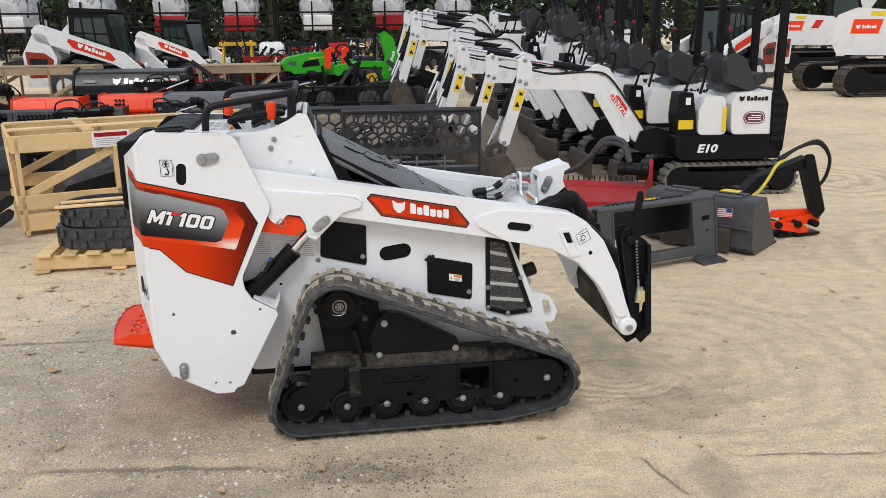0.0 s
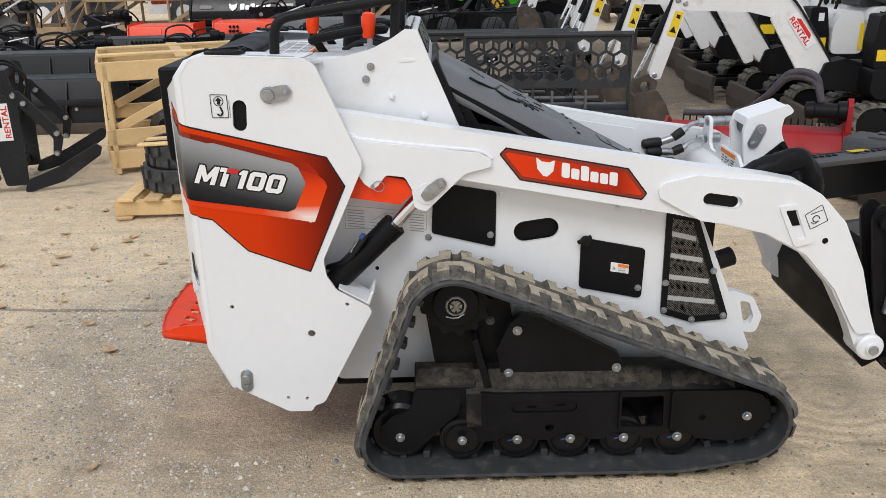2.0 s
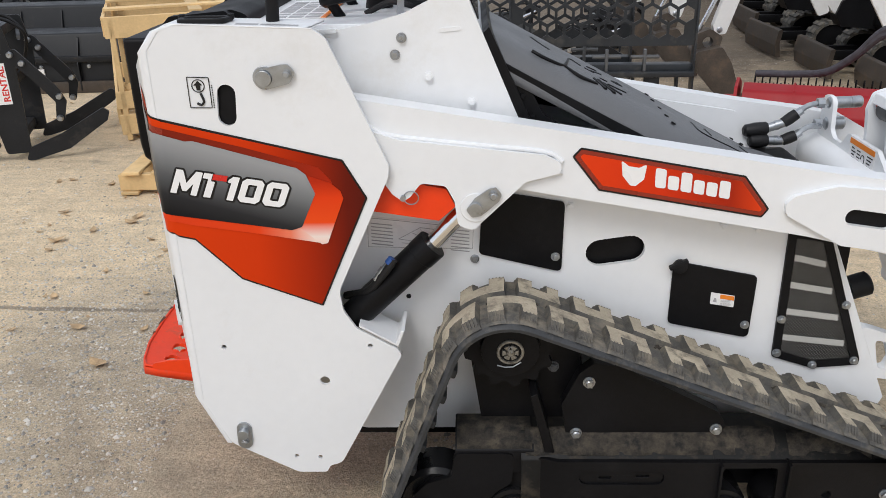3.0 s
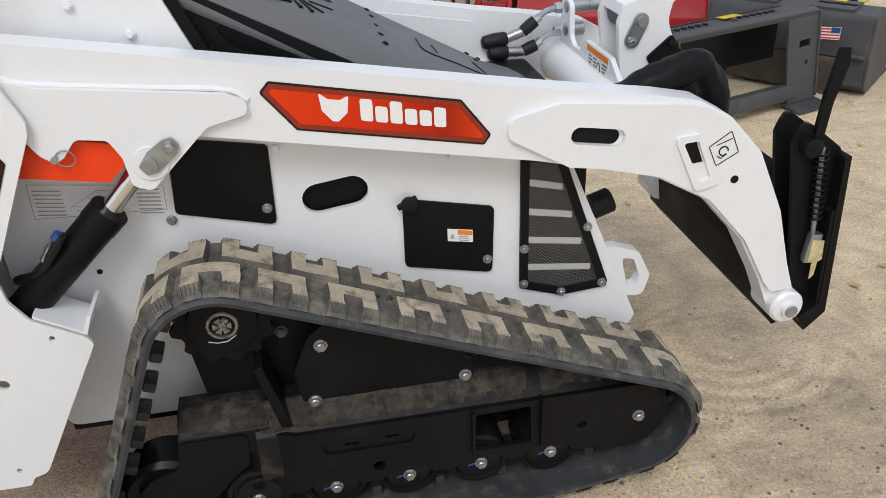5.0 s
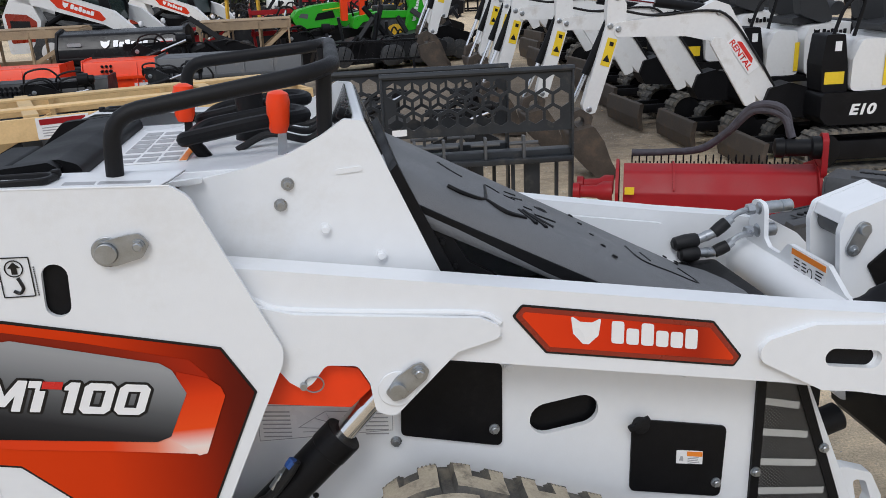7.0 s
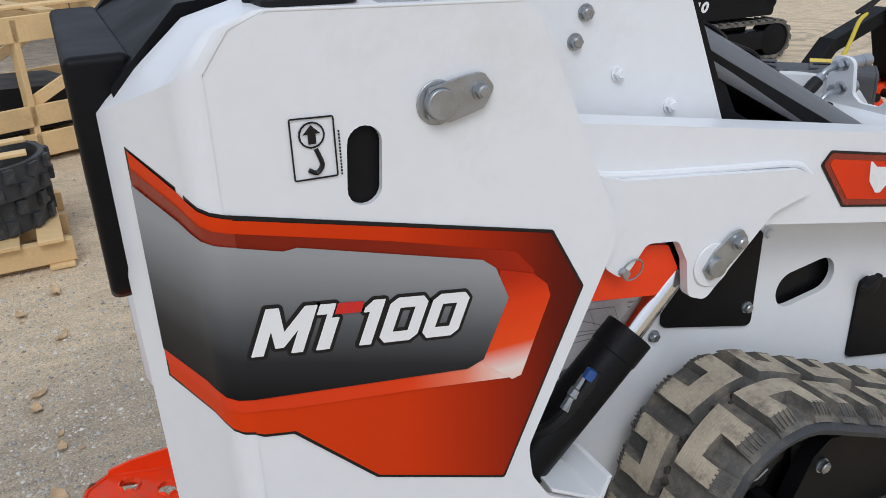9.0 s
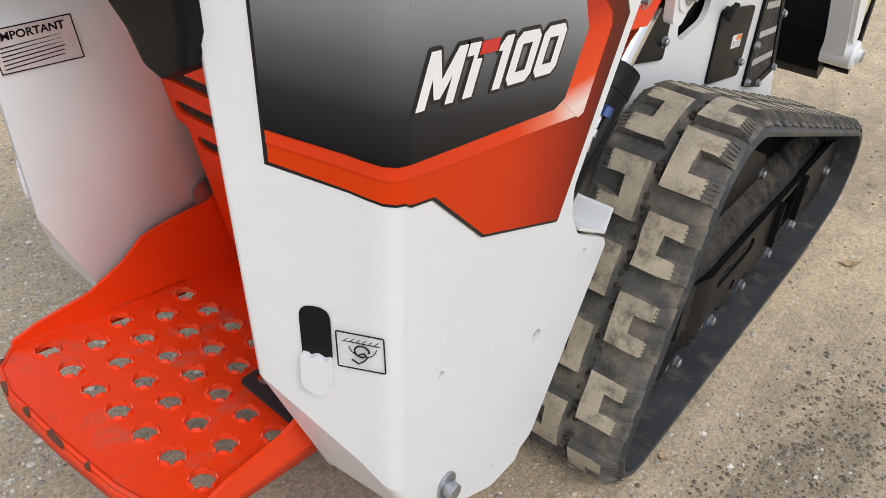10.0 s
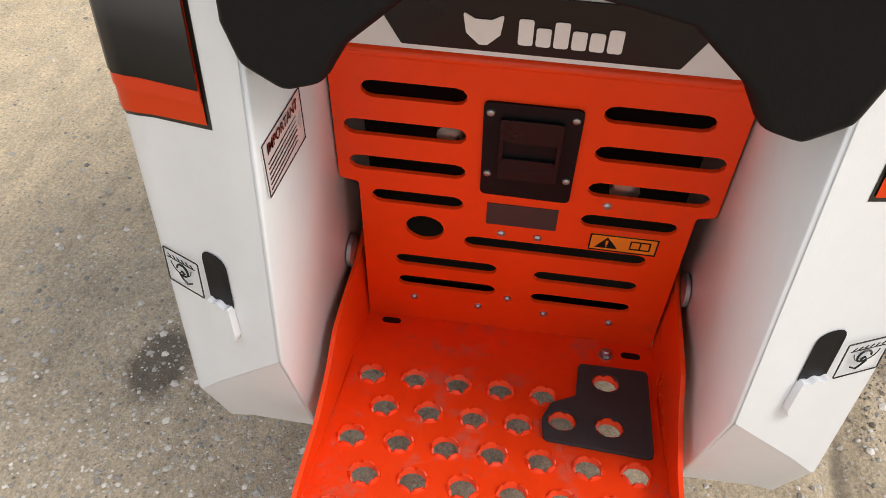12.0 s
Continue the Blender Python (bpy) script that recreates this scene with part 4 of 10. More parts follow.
# lettered sheet on the far tower's inner wall
lab = B()
plate(lab, [(-1.208, 0.870), (-1.092, 0.863), (-1.086, 0.798), (-1.203, 0.808)], 0.2352, 0.2342)
lab = part("instruction_sheet", lab, D_WHITE, loader, "white sheet headed IMPORTANT")
bm = B()
q = [(-1.208, 0.870), (-1.092, 0.863), (-1.086, 0.798), (-1.203, 0.808)]
plate(bm, q, 0.2341, 0.2335, [inset(q, 0.0015)])
for i in range(6):
    plate(bm, [(-1.197, 0.8435 - i * 0.0058), (-1.197 + rnd.uniform(0.06, 0.09), 0.8415 - i * 0.0058), (-1.110, 0.8402 - i * 0.0058), (-1.197, 0.8420 - i * 0.0058)], 0.2341, 0.2335)
part("print", bm, D_BLACK, lab, smooth=0)
part("heading", fit_words(words("IMPORTANT", 0.012, 0, 0.0003), Matrix(((1, 0, 0, -1.196), (0, 1, 0, 0.2333), (-0.065, 0, 1, 0.8520), (0, 0, 0, 1))), 0.092, 0.0115), D_BLACK, lab, smooth=0)

# rear opening: slotted orange panel, platform and header (leaning back a little)
PM = Matrix.Identity(4)
for k, a in enumerate((Vector((0, -1, 0)), Vector((0.9777, 0, 0.2102)), Vector((-0.2102, 0, 0.9777)))):
    PM[0][k], PM[1][k], PM[2][k] = a
PM.translation = (-0.893, 0, 0.355)
slots = []
for x0, x1, v in [(-0.197, -0.075, 0.461), (-0.223, -0.075, 0.398), (-0.222, -0.075, 0.335), (-0.198, -0.077, 0.273), (-0.174, -0.026, 0.133), (-0.172, -0.026, 0.079), (-0.075, 0.173, 0.194)]:
    slots.append((x0, x1, v))
for x0, x1, v in [(0.076, 0.198, 0.458), (0.075, 0.225, 0.395), (0.076, 0.223, 0.331), (0.075, 0.198, 0.269), (0.026, 0.173, 0.130), (0.026, 0.173, 0.073)]:
    slots.append((x0, x1, v))
bm = B()
out = [(-0.2235, -0.031), (0.2235, -0.031), (0.215, 0.297), (0.238, 0.302), (0.232, 0.5), (0.222, 0.517), (-0.222, 0.517), (-0.232, 0.5), (-0.238, 0.302), (-0.213, 0.297)]
plate(bm, rounded(out, 0.006, 2), 0.0, 0.006, [oblong((a + b) / 2, v, b - a, 0.026, 0, 5) for a, b, v in slots] + [circle(-0.129, 0.213, 0.0265, 20)], m=PM)
rear_panel = part("rear_panel", bm, ORANGE, loader, "orange slotted rear engine panel", bevel=0.002)
bm = B()
tube(bm, [PM @ Vector((x, 0.0055, 0.513)) for x in (-0.224, -0.1, 0.0, 0.1, 0.224)], 0.0075, 12)
part("rolled_edge", bm, ORANGE, rear_panel)
bm = B()
plate(bm, [(-0.24, 0.0), (0.24, 0.0), (0.24, 0.62), (-0.24, 0.62)], 0.13, 0.14, m=PM)
part("inner_bulkhead", bm, BLACK, loader)
for x, v in ((0.15, 0.46), (-0.1, 0.34), (0.13, 0.27)):
    bm = B()
    lathe(bm, PM @ Vector((x, 0.05, v)), PM.to_3x3() @ Vector((0, 1, 0)), [(0, 0.012), (0.004, 0.02), (0.03, 0.02), (0.034, 0.012)], 16)
    part("filler_cap", bm, ZINC, loader)
bm = B()
plate(bm, rounded([(-0.056, 0.305), (0.056, 0.303), (0.056, 0.462), (-0.056, 0.462)], 0.008), -0.004, -0.0005, m=PM)
latch = part("latch_plate", bm, BLACK, rear_panel, "black recessed latch plate with four screws", bevel=0.0015)
bm = B()
plate(bm, rounded([(-0.036, 0.342), (0.036, 0.342), (0.036, 0.442), (-0.036, 0.442)], 0.004), -0.009, -0.0045, [rounded([(-0.031, 0.362), (0.031, 0.362), (0.031, 0.436), (-0.031, 0.436)], 0.003)], m=PM)
part("latch_handle", bm, BLACKG, latch, bevel=0.001)
for v0, v1, y0, y1 in ((0.405, 0.436, -0.0075, -0.0048), (0.362, 0.378, -0.0085, -0.0048)):
    bm = B()
    plate(bm, rounded([(-0.031, v0), (0.031, v0), (0.031, v1), (-0.031, v1)], 0.003), y0, y1, m=PM)
    part("pocket_bar", bm, BLACKG, latch, bevel=0.001)
for x, v in ((-0.048, 0.447), (0.048, 0.447), (0.048, 0.345), (-0.048, 0.345)):
    bm = B()
    lathe(bm, PM @ Vector((x, -0.004, v)), PM.to_3x3() @ Vector((0, -1, 0)), [(0, 0.005), (0.002, 0.0045), (0.003, 0.003)], 12)
    part("screw", bm, ZINC, latch)
bm = B()
plate(bm, [(-0.046, 0.241), (0.046, 0.241), (0.046, 0.284), (-0.046, 0.284)], -0.0012, -0.0005, m=PM)
part("serial_plate", bm, mat("dark_plate", (0.045, 0.035, 0.036), 0.4, var=0.15), rear_panel, "dark blank plate", smooth=0)
bm = B()
plate(bm, [(0.092, 0.212), (0.181, 0.211), (0.181, 0.246), (0.092, 0.246)], -0.0012, -0.0005, m=PM)
lab = part("warning_label", bm, D_ORG, rear_panel, "orange warning label", smooth=0)
bm = B()
q = [(0.092, 0.212), (0.181, 0.211), (0.181, 0.246), (0.092, 0.246)]
plate(bm, q, -0.0018, -0.0013, [inset(q, 0.002)], m=PM)
plate(bm, [(0.100, 0.218), (0.130, 0.218), (0.115, 0.241)], -0.0018, -0.0013, m=PM)
q = [(0.145, 0.220), (0.172, 0.220), (0.172, 0.238), (0.145, 0.238)]
plate(bm, q, -0.0018, -0.0013, [inset(q, 0.002)], m=PM)
plate(bm, [(0.1575, 0.222), (0.1595, 0.222), (0.1595, 0.236), (0.1575, 0.236)], -0.0018, -0.0013, m=PM)
part("print", bm, D_BLACK, lab, smooth=0)
bm = B()
plate(bm, [(0.1138, 0.2255), (0.1162, 0.2255), (0.1168, 0.2345), (0.1132, 0.2345)], -0.0024, -0.0019, m=PM)
part("exclamation_bar", bm, D_ORG, lab, smooth=0)
bm = B()
plate(bm, circle(0.115, 0.2222, 0.0013, 8), -0.0024, -0.0019, m=PM)
part("exclamation_dot", bm, D_ORG, lab, smooth=0)
for x, v in ((-0.025, 0.222), (0.024, 0.221), (-0.149, 0.037), (-0.05, 0.032), (-0.007, 0.063), (0.05, 0.033), (0.149, 0.030), (0.104, 0.303)):
    bm = B()
    lathe(bm, PM @ Vector((x, 0.0, v)), PM.to_3x3() @ Vector((0, -1, 0)), [(0, 0.006), (0.002, 0.0055), (0.004, 0.003)], 12)
    part("rivet", bm, ZINC, rear_panel)
# header with the black brand plate
bm = B()
plate(bm, [(-0.24, 0.519), (0.24, 0.519), (0.24, 0.68), (-0.24, 0.68)], 0.004, 0.012, m=PM)
header = part("header_panel", bm, WHITE, loader, bevel=0.002)
bm = B()
plate(bm, rounded([(-0.147, 0.529), (0.142, 0.529), (0.163, 0.57), (0.163, 0.60), (-0.167, 0.60), (-0.167, 0.57)], 0.004), 0.001, 0.0035, m=PM)
part("brand_plate", bm, D_BLACK, header, "black plate with a white emblem")
logo(header, PM @ Matrix.Translation((-0.082, 0.0004, 0.538)), 0.165, 0.040, D_WHITE)
for x in (-0.012, 0.03):
    bm = B()
    lathe(bm, PM @ Vector((x, 0.004, 0.628)), PM.to_3x3() @ Vector((0, -1, 0)), [(0, 0.012), (0.008, 0.012), (0.012, 0.008)], 16)
    part("plug", bm, GREYSTEEL, header)

# platform
WM = Matrix.Identity(4)
for k, a in enumerate((Vector((0, -1, 0)), Vector((-0.1676, 0, -0.9858)), Vector((-0.9858, 0, 0.1676)))):
    WM[0][k], WM[1][k], WM[2][k] = a
WM.translation = (-0.888, 0, 0.3305)
holes = []
for v, n in ((0.146, 5), (0.271, 7), (0.396, 7)):
    holes += [(-0.188 + 0.0623 * i, v) for i in range(n)]
for v, n in ((0.209, 4), (0.333, 6)):
    holes += [(-0.158 + 0.0622 * i, v) for i in range(n)]
holes += [(0.150, 0.106), (0.088, 0.196), (0.152, 0.196)]
holes = [(x + 0.0006 * math.sin(7.3 * i), v + 0.0006 * math.cos(5.1 * i)) for i, (x, v) in enumerate(holes)]
bm = B()
deck = [(-0.226, 0.0), (0.226, 0.0), (0.230, 0.41), (0.226, 0.452), (0.20, 0.466), (0.12, 0.482), (0.0, 0.487), (-0.13, 0.486), (-0.19, 0.470), (-0.226, 0.434), (-0.230, 0.41)]
plate(bm, deck, 0.0, 0.006, [circle(x, v, 0.0190, 16) for x, v in holes], m=WM)
SCUFF = mat("worn_orange_paint", (0.85, 0.052, 0.007), 0.4, var=0.08, scale=4, bump=0.08, bscale=300, dirt=(0.34, 0.15, 0.11), dirt_amt=0.27, dscale=16, spec=0.35)
platform = part("operator_platform", bm, SCUFF, loader, "orange perforated standing platform with worn edges", bevel=0.001)
for x, v in holes:
    bm = B()
    rr = [(0.0, 0.0212), (-0.0026, 0.0200), (-0.0048, 0.0184), (-0.0042, 0.0168), (0.002, 0.0166), (0.006, 0.0168)]
    rings = []
    ph = 3.1 * x * 100 + 1.7 * v * 100
    for k, (h, r) in enumerate(rr):
        ring = []
        for i in range(24):
            a = 2 * math.pi * i / 24 + ph
            gap = i % 4 == 0 and 0 < k < 5
            ring.append(bm.verts.new(WM @ Vector((x + (r + (0.0016 if gap else 0.0)) * math.cos(a), h + ((0.0, 0.0026, 0.0058, 0.0050, 0.0)[k] if gap else 0.0), v + (r + (0.0016 if gap else 0.0)) * math.sin(a)))))
        rings.append(ring)
    for a, b in zip(rings, rings[1:]):
        for i in range(24):
            bm.faces.new((a[i], a[(i + 1) % 24], b[(i + 1) % 24], b[i]))
    part("grip_boss", bm, SCUFF, platform)
for s in (-1, 1):
    bm = B()
    wall = [(0.0, -0.004), (0.43, -0.004), (0.43, 0.010), (0.39, 0.026), (0.30, 0.046), (0.24, 0.08), (0.20, 0.117), (0.15, 0.130), (0.07, 0.144), (0.0, 0.18)]
    wm = Matrix.Identity(4)
    for k, a in enumerate((Vector((-0.9858, 0, 0.1676)), Vector((0, 1, 0)), Vector((0.1676, 0, 0.9858)))):
        wm[0][k], wm[1][k], wm[2][k] = a
    wm.translation = (-0.888, s * 0.225, 0.3305)
    plate(bm, rounded(wall, 0.015, 3), 0.0, s * 0.006, m=wm)
    part("platform_side", bm, ORANGE, platform, bevel=0.0015)
bm = B()
lip = [[bm.verts.new(WM @ Vector((q[0], h, q[1]))) for h in (-0.003, 0.027)] for q in [(0.2285, 0.12)] + deck[2:] + [(-0.2285, 0.12)]]
for a, b in zip(lip, lip[1:]):
    bm.faces.new((a[0], b[0], b[1], a[1]))
part("platform_lip", bm, SCUFF, platform).modifiers.new("sheet", "SOLIDIFY").thickness = 0.006
# chips along the rolled front edge
CHIP = mat("bare_scraped_steel", (0.16, 0.06, 0.035), 0.6, metal=0.3, var=0.4, scale=30)
for x0, x1, v0, v1 in ((-0.205, -0.195, 0.456, 0.464), (-0.155, -0.132, 0.480, 0.485), (-0.085, -0.073, 0.4857, 0.4858), (-0.022, 0.012, 0.4864, 0.4865), (0.064, 0.07, 0.4842, 0.4838)):
    bm = B()
    plate(bm, [(x0, v0 - 0.004), (x1, v1 - 0.0005), (x1 + 0.004, v1 + 0.003), ((x0 + x1) / 2, (v0 + v1) / 2 + 0.0035), (x0 - 0.001, v0 + 0.003)], -0.0042, 0.004, m=WM)
    part("edge_chip", bm, CHIP, platform, smooth=0)
bm = B()
pad = [(0.110, 0.070), (0.212, 0.070), (0.209, 0.244), (0.063, 0.234), (0.060, 0.195), (0.072, 0.163), (0.106, 0.143)]
plate(bm, rounded(pad, 0.01), -0.0065, -0.001, [circle(x, v, 0.0205, 14) for x, v in holes[-3:]], m=WM)
part("grip_pad", bm, mat("grip_tape", (0.035, 0.033, 0.034), 0.9, var=0.25, scale=30, bump=0.5, bscale=600), platform, "dark grip pad round three bosses")
# black oblongs on the uncut deck stand for dark drain slots
for u, v in ((-0.185, 0.016), (0.19, 0.03)):
    bm = B()
    plate(bm, oblong(u, v, 0.03, 0.014), -0.0006, 0.0, m=WM)
    part("drain_slot", bm, BLACK, platform, smooth=0)
bm = B()
bolt(bm, WM @ Vector((0.152, 0.0, 0.036)), WM.to_3x3() @ Vector((0, -1, 0)), 0.009)
part("bolt", bm, ZINC, platform)
for s in (-1, 1):
    bm = B()
    lathe(bm, (-0.93, s * 0.232, 0.50), (0, s, 0), [(0, 0.024), (0.006, 0.024), (0.008, 0.016), (0.012, 0.016)], 18)
    part("hinge_bolt", bm, ZINC, platform)

# knee pad over the rear edge
bm = B()
pm = Matrix(((0, -1, 0, 0), (1, 0, 0, 0), (0, 0, 1, 0), (0, 0, 0, 1)))
arch = [(-0.243, 1.238), (0.243, 1.238), (0.243, 1.0), (0.232, 0.965), (0.20, 0.945), (0.165, 0.955), (0.145, 0.99), (0.10, 1.03), (0.0, 1.05), (-0.10, 1.03), (-0.145, 0.99), (-0.165, 0.955), (-0.20, 0.945), (-0.232, 0.965), (-0.243, 1.0)]
plate(bm, arch, 1.238, 1.17, m=pm)
part("knee_pad", bm, FOAM, loader, "thick black foam knee pad", bevel=0.02, seg=3)
bm = B()
plate(bm, rounded([(-1.236, 1.15), (-1.19, 1.222), (-1.065, 1.288), (-0.99, 1.294), (-0.955, 1.282), (-0.955, 1.24), (-1.05, 1.2)], 0.02), -0.24, 0.24)
part("top_pad", bm, FOAM, loader, "black foam pad over the rear edge", bevel=0.018, seg=3)
for s in (-1, 1):
    bm = B()
    plate(bm, rounded([(-1.198, 1.205), (-1.12, 1.284), (-1.0, 1.294), (-0.98, 1.28), (-1.1, 1.25), (-1.19, 1.175)], 0.01), s * 0.262, s * 0.235)
    part("pad_edge", bm, FOAM, loader, bevel=0.006)
# console deck
bm = B()
plate(bm, [(-0.97, 1.262), (-0.53, 1.262), (-0.53, 1.245), (-0.97, 1.245)], -0.262, 0.262)
deck_ob = part("console_deck", bm, WHITE, loader, "white console deck", bevel=0.002)
bm = B()
plate(bm, [(-0.535, 1.262), (-0.508, 1.330), (-0.491, 1.330), (-0.430, 1.178), (-0.440, 1.178), (-0.495, 1.318), (-0.522, 1.258)], -0.262, 0.262)
part("dash_panel", bm, WHITE, loader, bevel=0.003)
bm = B()
plate(bm, [(-0.543, 1.262), (-0.511, 1.334), (-0.508, 1.332), (-0.540, 1.260)], -0.22, 0.22)
bm.verts.ensure_lookup_table()
plate(bm, [(-0.4895, 1.327), (-0.464, 1.262), (-0.461, 1.263), (-0.4865, 1.328)], -0.235, 0.235)
dash = part("display_panel", bm, BLACKG, loader, "glossy black display panel")
for k in range(5):
    bm = B()
    lathe(bm, (-0.538 + 0.009 * (k % 3), -0.2 + 0.04 * k, 1.278 + 0.02 * (k % 3)), (-0.91, 0, 0.41), [(0, 0.012), (0.012, 0.011), (0.014, 0.006)], 12)
    part("switch", bm, PLASTIC, dash)
bm = B()
plate(bm, [(-0.93, 1.264), (-0.80, 1.264), (-0.80, 1.2625), (-0.93, 1.2625)], -0.17, 0.17)
lab = part("operating_label", bm, D_WHITE, deck_ob, "white operating label with orange end")
bm = B()
for i in range(7):
    for j in range(3):
        plate(bm, [(-0.925 + 0.038 * j, 1.2650), (-0.893 + 0.038 * j, 1.2650), (-0.893 + 0.038 * j, 1.2642), (-0.925 + 0.038 * j, 1.2642)], -0.16 + i * 0.045, -0.16 + i * 0.045 + rnd.uniform(0.02, 0.038))
part("print", bm, D_GREY, lab, smooth=0)
bm = B()
plate(bm, [(-0.812, 1.2652), (-0.80, 1.2652), (-0.80, 1.2642), (-0.812, 1.2642)], -0.17, 0.17)
part("label_end", bm, D_ORG, lab, smooth=0)
# cup holder and small labels on the near tower's top
for s in (-1, 1):
    bm = B()
    plate(bm, rounded([(-1.06, -0.39), (-0.965, -0.385), (-0.955, -0.335), (-1.065, -0.335)], 0.012), -1.2945, -1.284, [oblong(-1.01, -0.360, 0.085, 0.036)], m=Matrix(((1, 0, 0, 0), (0, 0, -s * 1.0, 0), (0, -1, 0, 0), (0, 0, 0, 1))))
    for x in (-1.062, -0.962):
        cyl(bm, (x, s * 0.345, 1.287), (x, s * 0.345, 1.299), 0.008, 8)
    part("cup_holder", bm, PLASTIC, loader, "black rimmed cup holder", bevel=0.003)
bm = B()
for a, b in ((-0.945, -0.90), (-0.895, -0.82)):
    plate(bm, [(a, 1.2852 - 0.047 * (a + 1.06)), (b, 1.2852 - 0.047 * (b + 1.06)), (b, 1.2880 - 0.047 * (b + 1.06)), (a, 1.2880 - 0.047 * (a + 1.06))], -0.385, -0.345)
part("top_label", bm, D_GREY, loader, smooth=0)
# hand rail
bm = B()
rail = [(-0.882, -0.335, 1.255), (-0.874, -0.335, 1.372), (-0.575, -0.29, 1.412), (-0.535, -0.25, 1.42), (-0.535, 0.25, 1.42), (-0.575, 0.29, 1.412), (-0.862, 0.335, 1.385), (-0.87, 0.335, 1.255)]
tube(bm, bend(rail, 0.045, 5), 0.0138, 12)
for s in (-1, 1):
    tube(bm, [(-0.55, s * 0.255, 1.41), (-0.56, s * 0.25, 1.26)], 0.013, 12)
part("hand_rail", bm, PLASTIC, loader, "black tubular hand rail round the console")
# control levers
for x, y in ((-0.635, -0.17), (-0.825, 0.03)):
    bm = B()
    plate(bm, [(-0.009, 0), (0.009, 0), (0.007, 0.06), (-0.007, 0.06)], -0.003, 0.003, m=pose(x, y, 1.25, 0, 4, 0))
    lv = part("control_lever", bm, ZINC if y < 0 else PLASTIC, loader)
    bm = B()
    lathe(bm, (x - 0.002, y, 1.302), (0.07, 0, 1), [(0, 0.014), (0.012, 0.019), (0.055, 0.021), (0.068, 0.018), (0.073, 0.008)], 14)
    part("knob", bm, ORANGE, lv, "orange plastic knob")
for y in (-0.10, 0.12):
    bm = B()
    tube(bm, bend([(-0.80, y - 0.02, 1.29), (-0.805, y - 0.07, 1.30), (-0.66, y - 0.08, 1.325), (-0.58, y - 0.02, 1.32), (-0.62, y + 0.05, 1.325), (-0.78, y + 0.04, 1.305), (-0.80, y - 0.02, 1.29)], 0.04, 4), 0.013, 10)
    tube(bm, [(-0.79, y - 0.04, 1.29), (-0.77, y - 0.03, 1.255)], 0.012, 8)
    part("control_grip", bm, FOAM, loader, "black foam-covered control loop")
bm = B()
lathe(bm, (-0.70, 0.02, 1.25), (0, 0, 1), [(0, 0.03), (0.01, 0.034), (0.06, 0.026), (0.11, 0.028), (0.12, 0.02), (0.125, 0.01)], 16)
part("joystick", bm, PLASTIC, loader)
for i in range(3):
    bm = B()
    y = -0.10 + 0.09 * i
    tube(bm, curve_pts([(-0.72 + 0.02 * (i % 2), y, 1.262), (-0.66, y + 0.02, 1.285), (-0.59, y - 0.01, 1.275), (-0.55, y, 1.30)], 5), 0.007, 8)
    part("cable", bm, HOSE, loader)
# bolts on the console side, weld mark
for x, z, mt in ((-0.625, 1.233, ZINC), (-0.640, 1.198, ZINC), (-0.570, 1.150, WHITE), (-0.478, 1.094, WHITE)):
    bm = B()
    bolt(bm, (x, -0.275, z), (0, -1, 0), 0.009)
    part("bolt", bm, mt, loader)
for x, w, y in ((-0.522, 0.045, -0.2775), (-0.80, 0.08, -0.288)):
    bm = B()
    plate(bm, oblong(x, 1.249, w, 0.009, 4), y, -0.275)
    part("weld", bm, WHITE, loader, bevel=0.002)

# sloped hood
bm = B()
secs = []
line = [(-0.448 + 0.717 * k / 8, 1.240 - 0.3832 * k / 8, 0.240 - 0.010 * k / 8) for k in range(9)] + [(0.300, 0.8495, 0.222), (0.328, 0.8440, 0.198), (0.346, 0.8405, 0.160), (0.354, 0.8385, 0.11)]
for x, z, w in line:
    prof = [(-w - 0.006, -0.072), (-w - 0.002, -0.055), (-w + 0.010, -0.032), (-w + 0.028, -0.015), (-w + 0.055, -0.004), (-w + 0.085, 0), (0, 0.002), (w - 0.085, 0), (w - 0.055, -0.004), (w - 0.028, -0.015), (w - 0.010, -0.032), (w + 0.002, -0.055), (w + 0.006, -0.072)]
    secs.append([bm.verts.new((x + 0.485 * d, y, z + 0.874 * d)) for y, d in prof])
for a, b in zip(secs, secs[1:]):
    for i in range(len(a) - 1):
        bm.faces.new((a[i], a[i + 1], b[i + 1], b[i]))
hood = part("hood", bm, HOOD, loader, "sloped grey hood with grooves drawn as black lines")
hood.modifiers.new("sheet", "SOLIDIFY").thickness = 0.006


def on_hood(t, y, d=0.0015):
    return (-0.448 + 0.81 * t + 0.485 * d, y, 1.240 - 0.433 * t + 0.874 * d)


